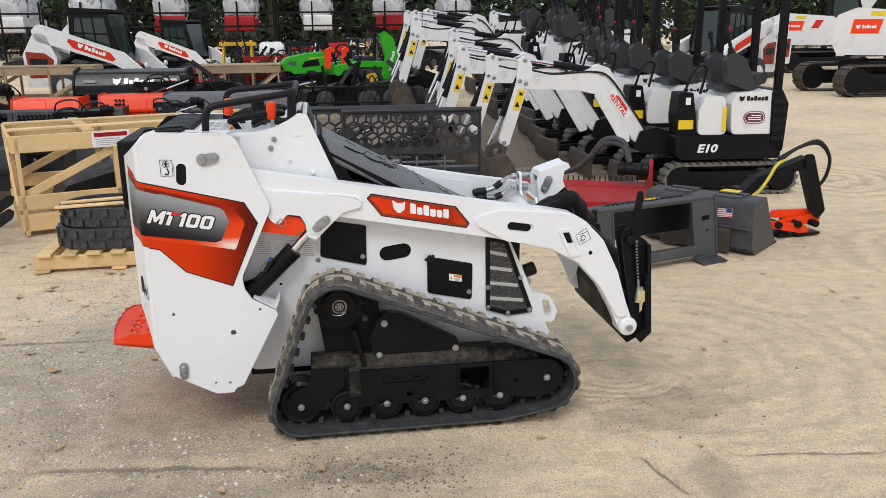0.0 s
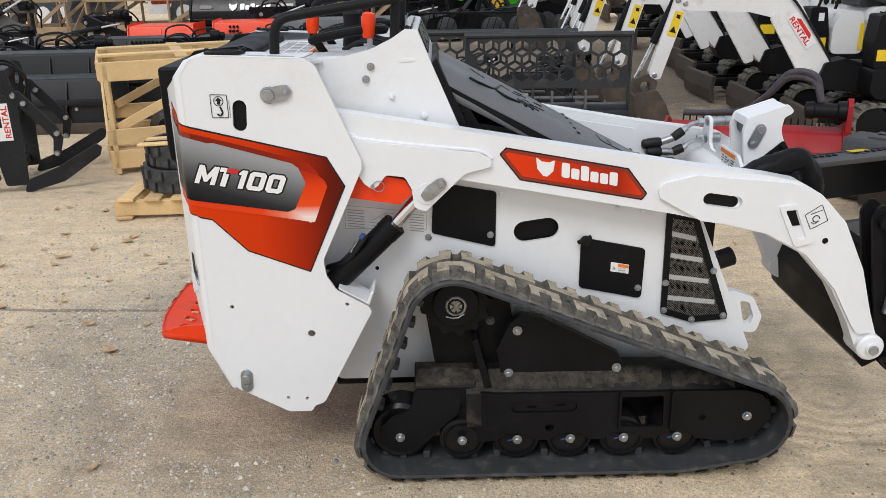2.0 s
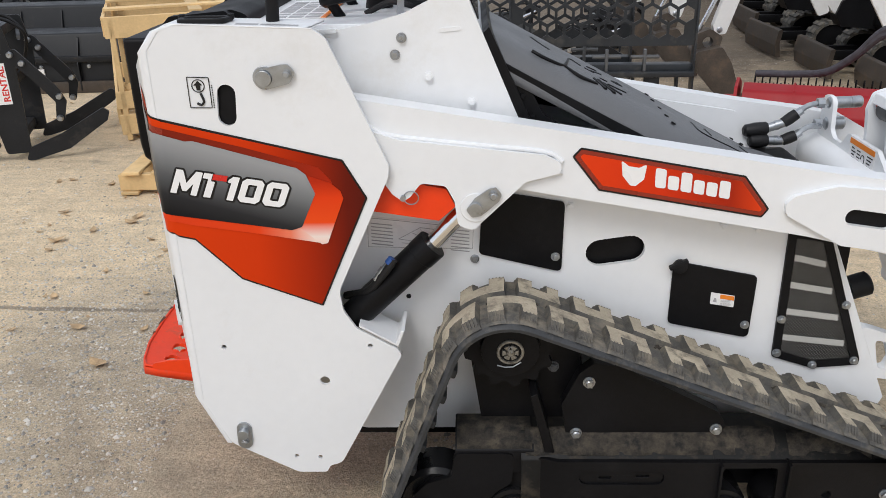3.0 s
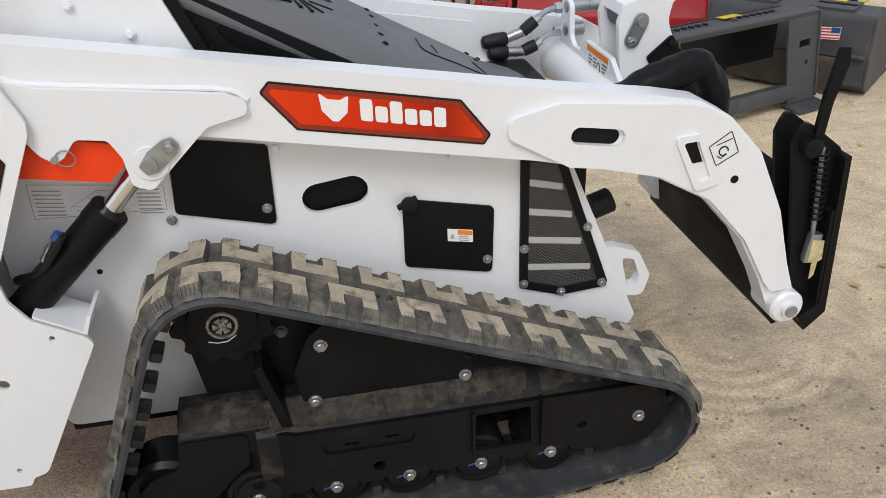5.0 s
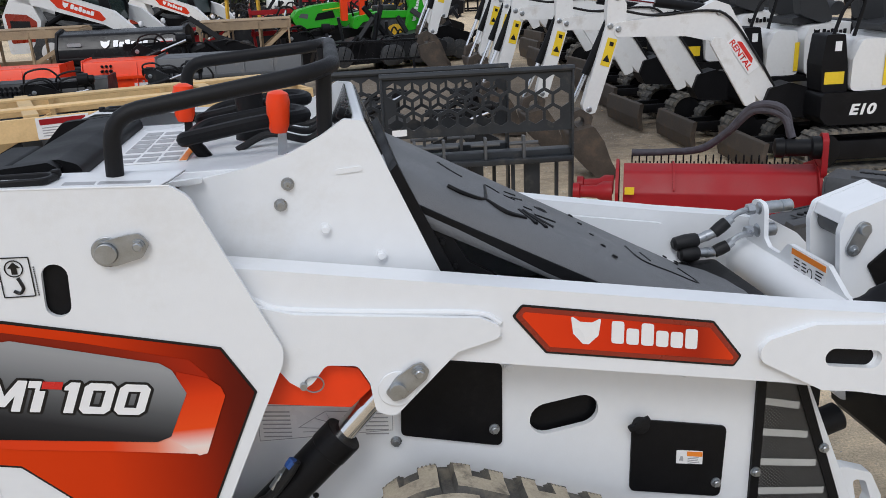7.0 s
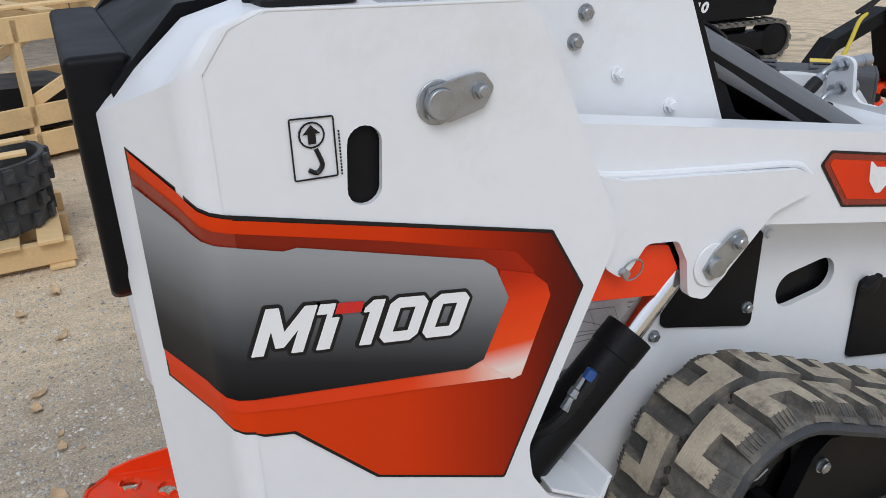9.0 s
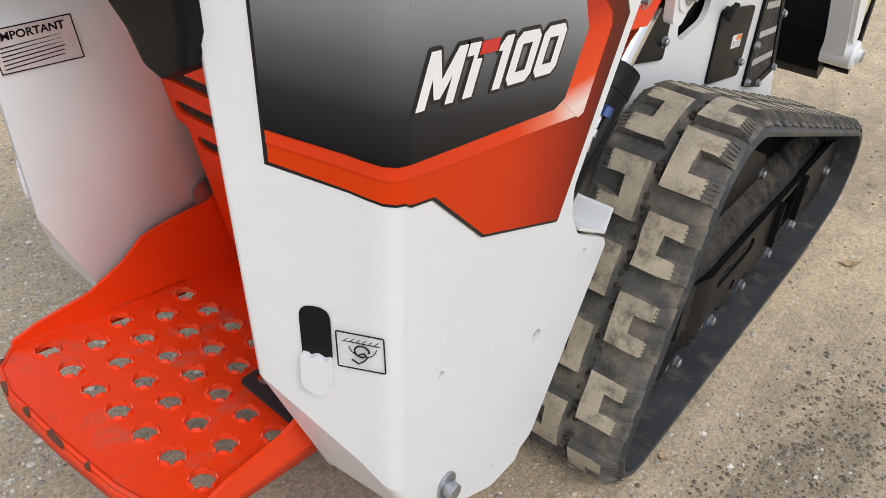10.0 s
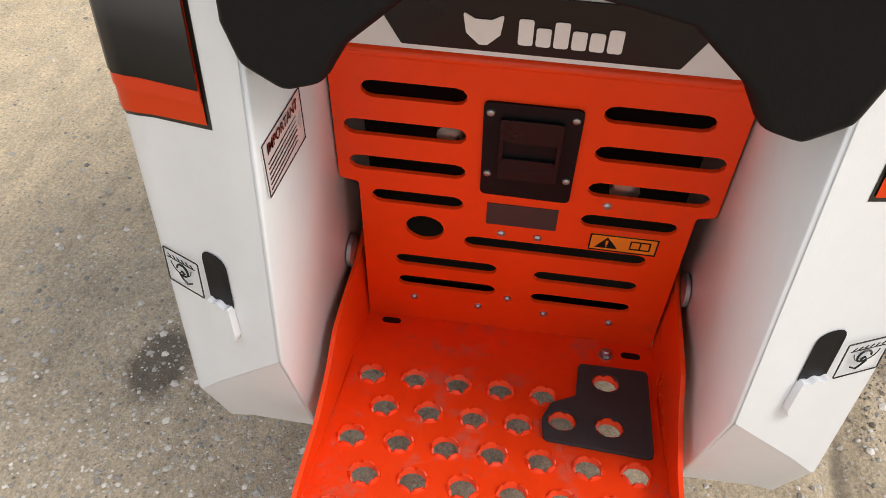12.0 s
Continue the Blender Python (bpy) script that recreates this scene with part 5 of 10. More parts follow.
# black beads on the smooth hood draw the shade of pressed grooves
for path in ([(0.143, 0.042), (0.169, 0.005), (0.194, -0.013)], [(0.13, -0.175), (0.165, -0.18), (0.219, -0.15), (0.245, -0.05), (0.26, 0.017), (0.29, -0.006)], [(0.226, -0.15), (0.264, -0.18), (0.317, -0.155)], [(0.302, -0.007), (0.332, -0.007)], [(0.318, 0.045), (0.35, 0.060)], [(0.325, 0.005), (0.361, 0.035)], [(0.344, -0.043), (0.366, -0.040)],
             [(0.316, -0.10), (0.34, -0.165)], [(0.330, -0.085), (0.366, -0.160)], [(0.342, -0.098), (0.392, -0.130)], [(0.362, -0.078), (0.42, -0.060)], [(0.391, 0.016), (0.405, 0.008), (0.423, 0.020), (0.410, 0.030), (0.391, 0.016)],
             [(0.653, 0.036), (0.659, -0.055), (0.75, -0.040), (0.837, -0.024), (0.824, 0.06)], [(0.698, 0.039), (0.70, -0.016)]):
    bm = B()
    tube(bm, curve_pts([on_hood(t, y, 0.0) for t, y in path], 4), 0.0042, 6)
    part("hood_groove", bm, BLACK, hood)
# black sheet laid on the hood as the slot's dark inside
bm = B()
for t0, t1, y0, y1 in ((0.735, 0.80, 0.025, 0.052),):
    q = [on_hood(t0, y0, 0.0008), on_hood(t0, y1, 0.0008), on_hood(t1, y1 + 0.01, 0.0008), on_hood(t1, y0 + 0.012, 0.0008)]
    bm.faces.new([bm.verts.new(p) for p in q])
part("hood_slot", bm, BLACK, hood, "black sheet for the dark inside of a hood slot", smooth=0).modifiers.new("sheet", "SOLIDIFY").thickness = 0.002
for t, y in [(0.532, 0.132), (0.536, 0.072), (0.536, -0.013), (0.537, -0.088), (0.539, -0.155), (0.83, 0.15), (0.85, 0.12), (0.866, 0.15), (0.828, -0.116), (0.865, -0.065), (0.885, -0.075)]:
    bm = B()
    lathe(bm, on_hood(t, y, 0.001), (0.485, 0, 0.874), [(0, 0.007), (0.003, 0.005)], 10)
    part("rivet", bm, BLACK, hood)
for s in (-1, 1):
    bm = B()
    out = [(-0.50, 1.20), (-0.44, 1.19), (-0.342, 1.135), (0.05, 0.925), (0.05, 0.90), (-0.36, 0.98)]
    plate(bm, out, s * 0.240, s * 0.234, [[(-0.345, 1.105), (-0.09, 0.975), (-0.20, 0.985), (-0.318, 1.055)]])
    ck = part("hood_cheek", bm, BLACK, loader, "black cheek plate beside the hood", bevel=0.002)
    for x, z in ((-0.366, 1.098), (-0.345, 1.05)):
        bm = B()
        bolt(bm, (x, s * 0.240, z), (0, s, 0), 0.007)
        part("bolt", bm, BLACK, ck)
bm = B()
plate(bm, [(-0.47, 1.22), (-0.44, 1.25), (-0.345, 1.04), (-0.37, 1.03)], -0.262, 0.262)
part("hood_back", bm, BLACK, loader)

# lift arms
ARM_OUT = [(-0.94, 1.162), (-0.35, 1.061), (0.28, 0.951), (0.50, 0.918), (0.59, 0.899), (0.662, 0.858), (0.743, 0.772), (0.815, 0.625), (0.858, 0.485), (0.890, 0.40), (0.892, 0.352), (0.868, 0.334), (0.835, 0.352), (0.792, 0.45), (0.728, 0.565),
           (0.628, 0.676), (0.508, 0.742), (0.383, 0.774), (0.243, 0.808), (-0.378, 0.924), (-0.45, 0.95), (-0.80, 1.02), (-0.94, 1.08)]
for s in (-1, 1):
    bm = B()
    plate(bm, rounded(ARM_OUT, 0.05, 4), s * 0.366, s * 0.306)
    arm = part("lift_arm", bm, WHITE, loader, bevel=0.018, seg=4)
    # welded front plate
    bm = B()
    fp = [(0.186, 0.888), (0.205, 0.905), (0.292, 0.925), (0.56, 0.898), (0.60, 0.886), (0.655, 0.853), (0.735, 0.768), (0.806, 0.622), (0.848, 0.485), (0.872, 0.42), (0.82, 0.42), (0.797, 0.452), (0.733, 0.567), (0.632, 0.68), (0.510, 0.747), (0.385, 0.779), (0.315, 0.79), (0.19, 0.862)]
    plate(bm, rounded(fp, 0.02, 3), s * 0.3790, s * 0.3655, [oblong(0.372, 0.849, 0.115, 0.036, -9)])
    part("arm_front_plate", bm, WHITE, arm, bevel=0.005, seg=3)
    # black sheet on the solid arm, painting the slot's inside as shade
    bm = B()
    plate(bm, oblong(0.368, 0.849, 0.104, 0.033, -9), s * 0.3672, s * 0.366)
    part("slot_void", bm, BLACK, arm, "black sheet for the dark inside of an arm slot", smooth=0)
    # rear gusset with lobes
    bm = B()
    gp = [(-0.74, 1.105), (-0.684, 1.058), (-0.63, 1.040), (-0.325, 1.003), (-0.29, 0.985), (-0.292, 0.963), (-0.365, 0.945), (-0.43, 0.882), (-0.478, 0.835), (-0.510, 0.848), (-0.517, 0.903), (-0.535, 0.938), (-0.588, 0.945), (-0.612, 0.914), (-0.628, 0.904), (-0.650, 0.921), (-0.675, 0.96), (-0.76, 1.0)]
    plate(bm, rounded(gp, 0.016, 4), s * 0.381, s * 0.3655)
    gus = part("arm_gusset", bm, WHITE, arm, bevel=0.004, seg=3)
    bm = B()
    tube(bm, curve_pts([(-0.74, s * 0.368, 1.108), (-0.684, s * 0.368, 1.062), (-0.63, s * 0.368, 1.044), (-0.45, s * 0.368, 1.022), (-0.325, s * 0.368, 1.007), (-0.288, s * 0.368, 0.985)], 4), 0.005, 8)
    tube(bm, [(-0.288, s * 0.368, 0.962), (-0.365, s * 0.368, 0.943)], 0.005, 8)
    part("weld_bead", bm, WHITE, gus)
    # cylinder pin, strap and ring pin
    bm = B()
    cyl(bm, (-0.472, s * 0.381, 0.889), (-0.472, s * 0.3845, 0.889), 0.033, 24)
    part("pin_boss", bm, WHITE, gus, bevel=0.002)
    bm = B()
    plate(bm, rounded([(-0.4925, 0.886), (-0.4735, 0.912), (-0.444, 0.932), (-0.428, 0.936), (-0.416, 0.920), (-0.422, 0.904), (-0.460, 0.872), (-0.480, 0.868)], 0.006, 3), s * 0.3845, s * 0.3885)
    cyl(bm, (-0.472, s * 0.3885, 0.889), (-0.472, s * 0.397, 0.889), 0.014, 18)
    bolt(bm, (-0.434, s * 0.3885, 0.918), (0, s, 0), 0.010)
    part("pin_strap", bm, ZINC, gus, bevel=0.0015)
    bm = B()
    tube(bm, [(-0.610 + 0.016 * math.cos(a), s * (0.382 + 0.003 * math.sin(a)), 0.913 + 0.016 * math.sin(a)) for a in [2 * math.pi * i / 20 for i in range(20)]], 0.0014, 6, closed=True)
    cyl(bm, (-0.627, s * 0.377, 0.914), (-0.627, s * 0.392, 0.914), 0.006, 10)
    part("ring_pin", bm, ZINC, gus, "small ring pin")
    # tie-down window, label and tip boss
    bm = B()
    q = rounded([(0.532, 0.832), (0.588, 0.836), (0.648, 0.718), (0.592, 0.706)], 0.012)
    plate(bm, q, s * 0.386, s * 0.376, [rounded([(0.553, 0.818), (0.585, 0.82), (0.622, 0.735), (0.600, 0.728)], 0.006)])
    part("tie_down_window", bm, WHITE, arm, bevel=0.003)
    # black sheet in the window ring, in place of a shaded opening
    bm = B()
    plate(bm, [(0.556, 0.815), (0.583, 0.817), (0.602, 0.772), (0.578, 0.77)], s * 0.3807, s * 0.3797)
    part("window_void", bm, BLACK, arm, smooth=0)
    bm = B()
    q = [(0.612, 0.802), (0.659, 0.834), (0.682, 0.784), (0.634, 0.757)]
    plate(bm, rounded(q, 0.004), s * 0.3800, s * 0.3792, [inset(q, 0.0018)])
    tube(bm, [(0.647 + 0.010 * math.cos(a), s * 0.3797, 0.790 + 0.010 * math.sin(a)) for a in [i * 0.5 for i in range(12)]], 0.0015, 5)
    plate(bm, [(0.630, 0.803), (0.664, 0.816), (0.663, 0.8175), (0.629, 0.8045)], s * 0.3800, s * 0.3792)
    tube(bm, [(0.640 + u, s * 0.3797, 0.778 + v) for u, v in ((-0.006, 0.002), (0.002, -0.004), (0.008, 0.0), (0.013, 0.007))], 0.0012, 5)
    part("tie_down_label", bm, D_BLACK, arm, "line drawing of a tie-down hook", smooth=0)
    bm = B()
    lathe(bm, (0.866, s * 0.30, 0.375), (0, s, 0), [(0, 0.042), (0.085, 0.042), (0.092, 0.036), (0.093, 0.02), (0.105, 0.02)], 24)
    part("tip_boss", bm, WHITE, arm)
    bm = B()
    cyl(bm, (0.866, s * 0.40, 0.375), (0.866, s * 0.409, 0.375), 0.016, 18)
    part("tip_pin", bm, ZINC, arm, bevel=0.002)
    # black disc painted as the dark of a drilled hole
    bm = B()
    lathe(bm, (0.682, s * 0.3790, 0.722), (0, s, 0), [(0, 0.009), (0.001, 0.009)], 12)
    part("hole", bm, BLACK, arm)
    # brand decal
    q = [(-0.268, 0.995), (-0.250, 1.015), (0.099, 0.948), (0.157, 0.873), (0.143, 0.853), (-0.209, 0.919)]
    bm = B()
    plate(bm, rounded(q, 0.006, 3), s * 0.3674, s * 0.3664)
    dec = part("arm_decal", bm, D_BLACK, arm, "orange brand decal with a black edge", smooth=0)
    bm = B()
    plate(bm, rounded(inset(q, 0.004), 0.005, 3), s * 0.3682, s * 0.3675)
    part("decal_rim", bm, D_EDGE, dec, smooth=0)
    bm = B()
    plate(bm, rounded(inset(q, 0.013), 0.005, 3), s * 0.3690, s * 0.3683)
    part("decal_field", bm, G_LOGO, dec, smooth=0)
    lm = Matrix(((1, 0, 0, -0.165 if s < 0 else 0.06), (0, -s, 0, s * 0.3697), (-0.185, 0, 1, 0.935 if s < 0 else 0.9), (0, 0, 0, 1)))
    if s > 0:
        lm = lm @ Matrix.Diagonal((-1, 1, 1, 1))
    logo(dec, lm, 0.238, 0.052, D_WHITE)
    # lift cylinder
    bm = B()
    a, b = Vector((-0.80, s * 0.335, 0.565)), Vector((-0.578, s * 0.335, 0.778))
    d = (b - a).normalized()
    cyl(bm, a, b, 0.036, 24)
    cyl(bm, b - d * 0.03, b + d * 0.012, 0.0375, 24)
    part("lift_cylinder", bm, BLACK, loader, "black hydraulic lift cylinder", bevel=0.002)
    bm = B()
    cyl(bm, b, (-0.49, s * 0.335, 0.872), 0.020, 20)
    part("cylinder_rod", bm, CHROME, loader, "chrome piston rod")
    bm = B()
    cyl(bm, (-0.472, s * 0.30, 0.889), (-0.472, s * 0.365, 0.889), 0.035, 20)
    part("rod_eye", bm, BLACK, loader)
    bm = B()
    plate(bm, rounded([(-0.71, 0.93), (-0.60, 0.938), (-0.535, 0.925), (-0.515, 0.885), (-0.552, 0.852), (-0.71, 0.878)], 0.006), s * 0.362, s * 0.305)
    part("arm_lock", bm, ORANGE, loader, "orange lift-arm lock channel", bevel=0.003)
    bm = B()
    tube(bm, curve_pts([(-0.78, s * 0.30, 0.64), (-0.72, s * 0.355, 0.68), (-0.675, s * 0.372, 0.735), (-0.655, s * 0.372, 0.765)], 5), 0.0095, 10)
    part("hose", bm, HOSE, loader)
    bm = B()
    lathe(bm, (-0.70, s * 0.366, 0.712), (0.55, 0, 0.7), [(0, 0.008), (0.02, 0.008), (0.022, 0.010), (0.033, 0.010), (0.035, 0.0075), (0.055, 0.0075)], 10)
    part("hose_fitting", bm, ZINC, loader)
bm = B()
lathe(bm, (-0.668, -0.372, 0.755), (0.55, 0, 0.7), [(0, 0.0095), (0.014, 0.0095), (0.016, 0.007)], 10)
part("blue_cap", bm, BLUEP, loader)

# cross tube, tilt bracket, tilt cylinder
bm = B()
cyl(bm, (0.52, -0.31, 0.80), (0.52, 0.31, 0.80), 0.055, 24)
part("cross_tube", bm, WHITE, loader)
NB = [(0.524, 0.985), (0.535, 1.026), (0.66, 1.066), (0.680, 1.043), (0.650, 1.026), (0.643, 0.985), (0.672, 0.912), (0.62, 0.79), (0.575, 0.79), (0.537, 0.87)]
bm = B()
plate(bm, rounded(NB, [0.02, 0.02, 0.008, 0.01, 0.012, 0.05, 0.02, 0.01, 0.02, 0.02], 4), -0.075, -0.059)
part("tilt_bracket", bm, WHITE, loader, bevel=0.004)
# upright web across the arms, with an ear for the couplings
MYZ = Matrix(((0, 1, 0, 0), (1, 0, 0, 0), (0, 0, 1, 0), (0, 0, 0, 1)))
bm = B()
web = [(-0.30, 0.775), (0.30, 0.775), (0.295, 0.90), (0.290, 0.972), (0.225, 0.972), (0.215, 0.885), (0.190, 0.868), (0.140, 0.868), (0.105, 0.905), (-0.06, 0.905), (-0.13, 0.86), (-0.30, 0.84)]
plate(bm, rounded(web, [0.0, 0.0, 0.02, 0.028, 0.028, 0.02, 0.018, 0.018, 0.02, 0.01, 0.03, 0.01], 4), 0.516, 0.528, m=MYZ)
part("bracket_web", bm, WHITE, loader, bevel=0.003)
bm = B()
cyl(bm, (0.572, -0.058, 0.985), (0.572, 0.039, 0.985), 0.03, 20)
part("cylinder_eye", bm, GREYSTEEL, loader)
bm = B()
plate(bm, rounded(NB, [0.02, 0.02, 0.008, 0.01, 0.012, 0.05, 0.02, 0.01, 0.02, 0.02], 4), 0.040, 0.056, [circle(0.56, 1.0, 0.02)])
part("tilt_bracket", bm, WHITE, loader, bevel=0.004)
bm = B()
plate(bm, [(0.531, 1.000), (0.537, 1.026), (0.655, 1.0645), (0.660, 1.058), (0.545, 1.020), (0.539, 0.998)], -0.0585, 0.0395)
part("bracket_cap", bm, WHITE, loader, bevel=0.003)
bm = B()
plate(bm, oblong(0.567, 0.969, 0.082, 0.036, 66), -0.082, -0.0755)
cyl(bm, (0.577, -0.082, 0.990), (0.577, -0.09, 0.990), 0.0125, 18)
bolt(bm, (0.556, -0.082, 0.946), (0, -1, 0), 0.009)
part("bracket_strap", bm, ZINC, loader, bevel=0.001)
bm = B()
plate(bm, rounded([(0.596, 0.905), (0.655, 0.955), (0.70, 0.88), (0.64, 0.83)], 0.008), -0.081, -0.0755)
for x, z in ((0.652, 0.935), (0.648, 0.855)):
    bolt(bm, (x, -0.081, z), (0, -1, 0), 0.009)
part("black_bracket_plate", bm, BLACK, loader, bevel=0.001)
bm = B()
plate(bm, [(-0.057, 0.842), (0.086, 0.842), (0.086, 0.903), (-0.057, 0.903)], 0.5150, 0.5158, m=MYZ)
lab = part("warning_label", bm, D_WHITE, loader, "white warning label with an orange head", smooth=0)
bm = B()
plate(bm, [(-0.055, 0.887), (0.084, 0.887), (0.084, 0.901), (-0.055, 0.901)], 0.5142, 0.5148, m=MYZ)
part("label_header", bm, D_ORG, lab, smooth=0)
bm = B()
for i in range(5):
    z = 0.880 - 0.0085 * i
    for y0, y1 in ((0.070, 0.052 - 0.006 * (i % 2)), (0.038, 0.020), (-0.018, -0.048 + 0.005 * (i % 3))):
        plate(bm, [(y1, z - 0.003), (y0, z - 0.003), (y0, z), (y1, z)], 0.5142, 0.5148, m=MYZ)
tube(bm, [(0.5146, 0.004 + 0.010 * math.cos(a), 0.862 + 0.013 * math.sin(a)) for a in [0.7 * q for q in range(8)]], 0.0012, 5)
part("print", bm, D_BLACK, lab, smooth=0)
for k, (z, xe, rc) in enumerate(((0.953, 0.605, 0.0165), (0.893, 0.565, 0.0185))):
    y = 0.252
    bm = B()
    lathe(bm, (xe, y, z + 0.002), (-1, 0, -0.03), [(0, rc * 0.8), (0.004, rc), (0.03, rc), (0.031, rc * 0.9), (0.034, rc * 0.9), (0.035, rc), (xe - 0.516, rc), (xe - 0.512, rc * 0.7)], 18)
    part("hydraulic_coupling", bm, ZINC, loader, "zinc quick coupling")
    # elbow, sleeve, swivel and cap, laid back over the hood
    hx = 0.498
    run = [(hx, z), (0.460, z - 0.008), (0.432, z - 0.030), (0.398, z - 0.056 + 0.012 * k), (0.356, z - 0.070 + 0.027 * k), (0.288 + 0.014 * k, z - 0.078 + 0.034 * k)]
    run = [(x, y - 0.010 * k, h) for x, h in run]
    bm = B()
    cyl(bm, (hx + 0.004, y, z), (hx - 0.014, y, z - 0.001), 0.0145, 6)
    tube(bm, curve_pts([run[0], run[1], run[2]], 5), 0.0078, 10)
    tube(bm, [[a + (b - a) * f for a, b in zip(run[1], run[2])] for f in (0.55, 1.0)], 0.0120, 8)
    part("hose_fitting", bm, ZINC, loader, "zinc elbow fitting")
    bm = B()
    tube(bm, [run[2], [(a + b) / 2 for a, b in zip(run[2], run[3])], run[3]], (0.0155, 0.0165, 0.0150), 14)
    part("hose_end", bm, HOSE, loader, "black sleeved hose end")
    bm = B()
    tube(bm, [run[3], run[4]], 0.0125, 14)
    tube(bm, [[a + (b - a) * f for a, b in zip(run[3], run[4])] for f in (0.35, 0.55)], 0.0140, 14)
    part("hose_swivel", bm, ZINC, loader, "zinc hose swivel")
    bm = B()
    cap_ = [[a + (b - a) * f for a, b in zip(run[4], run[5])] for f in (0.0, 0.08, 0.5, 0.9, 1.0)]
    tube(bm, cap_, (0.0150, 0.0185, 0.0200, 0.0175, 0.010), 16)
    part("dust_cap", bm, HOSE, loader, "black rubber dust cap")
# folded rubber cover over the hoses inside the near arm, black cylinder behind it
bm = B()
spine = curve_pts([(0.46, -0.272, 0.885), (0.53, -0.272, 0.915), (0.60, -0.268, 0.938), (0.645, -0.262, 0.928), (0.672, -0.255, 0.875), (0.70, -0.24, 0.80)], 6)
tube(bm, spine, 0.033, 24)
for v in bm.verts:
    v.co += 0.009 * noise.noise_vector(v.co * 21) + 0.004 * noise.noise_vector(v.co * 60)
part("cylinder_cover", bm, FOAM, loader, "black folded rubber cover", smooth=50)
bm = B()
tube(bm, [(0.60, -0.01, 0.87), (0.68, -0.01, 0.835), (0.80, -0.01, 0.76)], 0.045, 20)
part("tilt_cylinder", bm, BLACK, loader)
bm = B()
cyl(bm, (0.70, 0.0, 0.82), (0.92, 0.0, 0.60), 0.035, 18)
part("tilt_rod", bm, BLACK, loader)
# attachment plate
QA = [(0.836, 0.770), (0.856, 0.822), (0.958, 0.745), (0.984, 0.335), (0.935, 0.285), (0.905, 0.36)]
for s in (-1, 1):
    for y in (0.336, 0.265):
        bm = B()
        plate(bm, rounded(QA if s < 0 else [(0.84, 0.66), (0.95, 0.70), (0.984, 0.335), (0.935, 0.285), (0.905, 0.36)], 0.028), s * y, s * (y - 0.012))
        part("attachment_cheek", bm, BLACK, loader, bevel=0.003)
    bm = B()
    plate(bm, rounded([(0.944, 0.735), (0.958, 0.745), (0.984, 0.335), (0.935, 0.285), (0.915, 0.33), (0.962, 0.36)], 0.006), s * 0.372, s * 0.337)
    part("cheek_rim", bm, BLACK, loader, bevel=0.002)
    if s > 0:
        continue
    bm = B()
    q = [(0.006, 0), (0.028, 0.0), (0.033, 0.07), (0.052, 0.155), (0.047, 0.19), (0.027, 0.19), (0.012, 0.09)]
    plate(bm, rounded(q, 0.006), s * 0.345, s * 0.333, m=Matrix.Translation((0.872, 0, 0.785)))
    part("locking_lever", bm, BLACK, loader, "black locking lever", bevel=0.004)
    bm = B()
    tube(bm, [(0.898 + 0.02 * t + 0.013 * math.cos(t * 75), s * (0.352 + 0.013 * math.sin(t * 75)), 0.75 - 0.17 * t) for t in [i / 110 for i in range(111)]], 0.0028, 5)
    part("spring", bm, BLACK, loader)
    bm = B()
    cyl(bm, (0.897, s * 0.352, 0.76), (0.922, s * 0.352, 0.52), 0.006, 10)
    box(bm, (0.923, s * 0.352, 0.51), (0.03, 0.02, 0.075), (0, 6, 0), 0.004)
    part("latch_rod", bm, ZINC, loader)
    bm = B()
    lathe(bm, (0.872, s * 0.32, 0.762), (0, s, 0), [(0, 0.022), (0.04, 0.022), (0.045, 0.012)], 16)
    part("lever_pivot", bm, BLACK, loader)
bm = B()
plate(bm, [(0.960, 0.62), (0.980, 0.34), (0.940, 0.288), (0.925, 0.30), (0.955, 0.36), (0.942, 0.60)], -0.37, 0.37)
part("attachment_plate", bm, BLACK, loader, "black quick-attach plate", bevel=0.003)
bm = B()
plate(bm, rounded([(0.85, 0.42), (0.868, 0.30), (0.90, 0.262), (0.95, 0.29), (0.935, 0.42), (0.88, 0.52)], 0.006), -0.30, 0.372)
part("attachment_lower_beam", bm, BLACK, loader, bevel=0.003)
TAPE = mat("worn_tag", (0.55, 0.48, 0.25), 0.6, var=0.4, scale=50)
bm = B()
plate(bm, [(0.915, 0.535), (0.945, 0.53), (0.948, 0.48), (0.938, 0.475), (0.936, 0.44), (0.926, 0.43), (0.924, 0.475), (0.912, 0.48)], -0.364, -0.362)
part("paper_tag", bm, TAPE, loader, "torn yellowish tag")


# undercarriages
def loop_of(circles):
    """Points, tangents and outward normals of a belt round circles (x, z, r), listed counter-clockwise."""
    k, ns = len(circles), []
    for i in range(k):
        a, b = circles[i], circles[(i + 1) % k]
        dx, dz = b[0] - a[0], b[1] - a[1]
        l = math.hypot(dx, dz)
        c = (a[2] - b[2]) / l
        q = math.sqrt(1 - c * c)
        ns.append((dx / l * c + dz / l * q, dz / l * c - dx / l * q))
    path = []
    for i in range(k):
        c, n0, n1 = circles[i], ns[i - 1], ns[i]
        a0, a1 = math.atan2(n0[1], n0[0]), math.atan2(n1[1], n1[0])
        while a1 < a0:
            a1 += 2 * math.pi
        m = max(2, int((a1 - a0) / 0.09))
        for j in range(m + 1):
            a = a0 + (a1 - a0) * j / m
            path.append((c[0] + c[2] * math.cos(a), c[1] + c[2] * math.sin(a)))
    return path


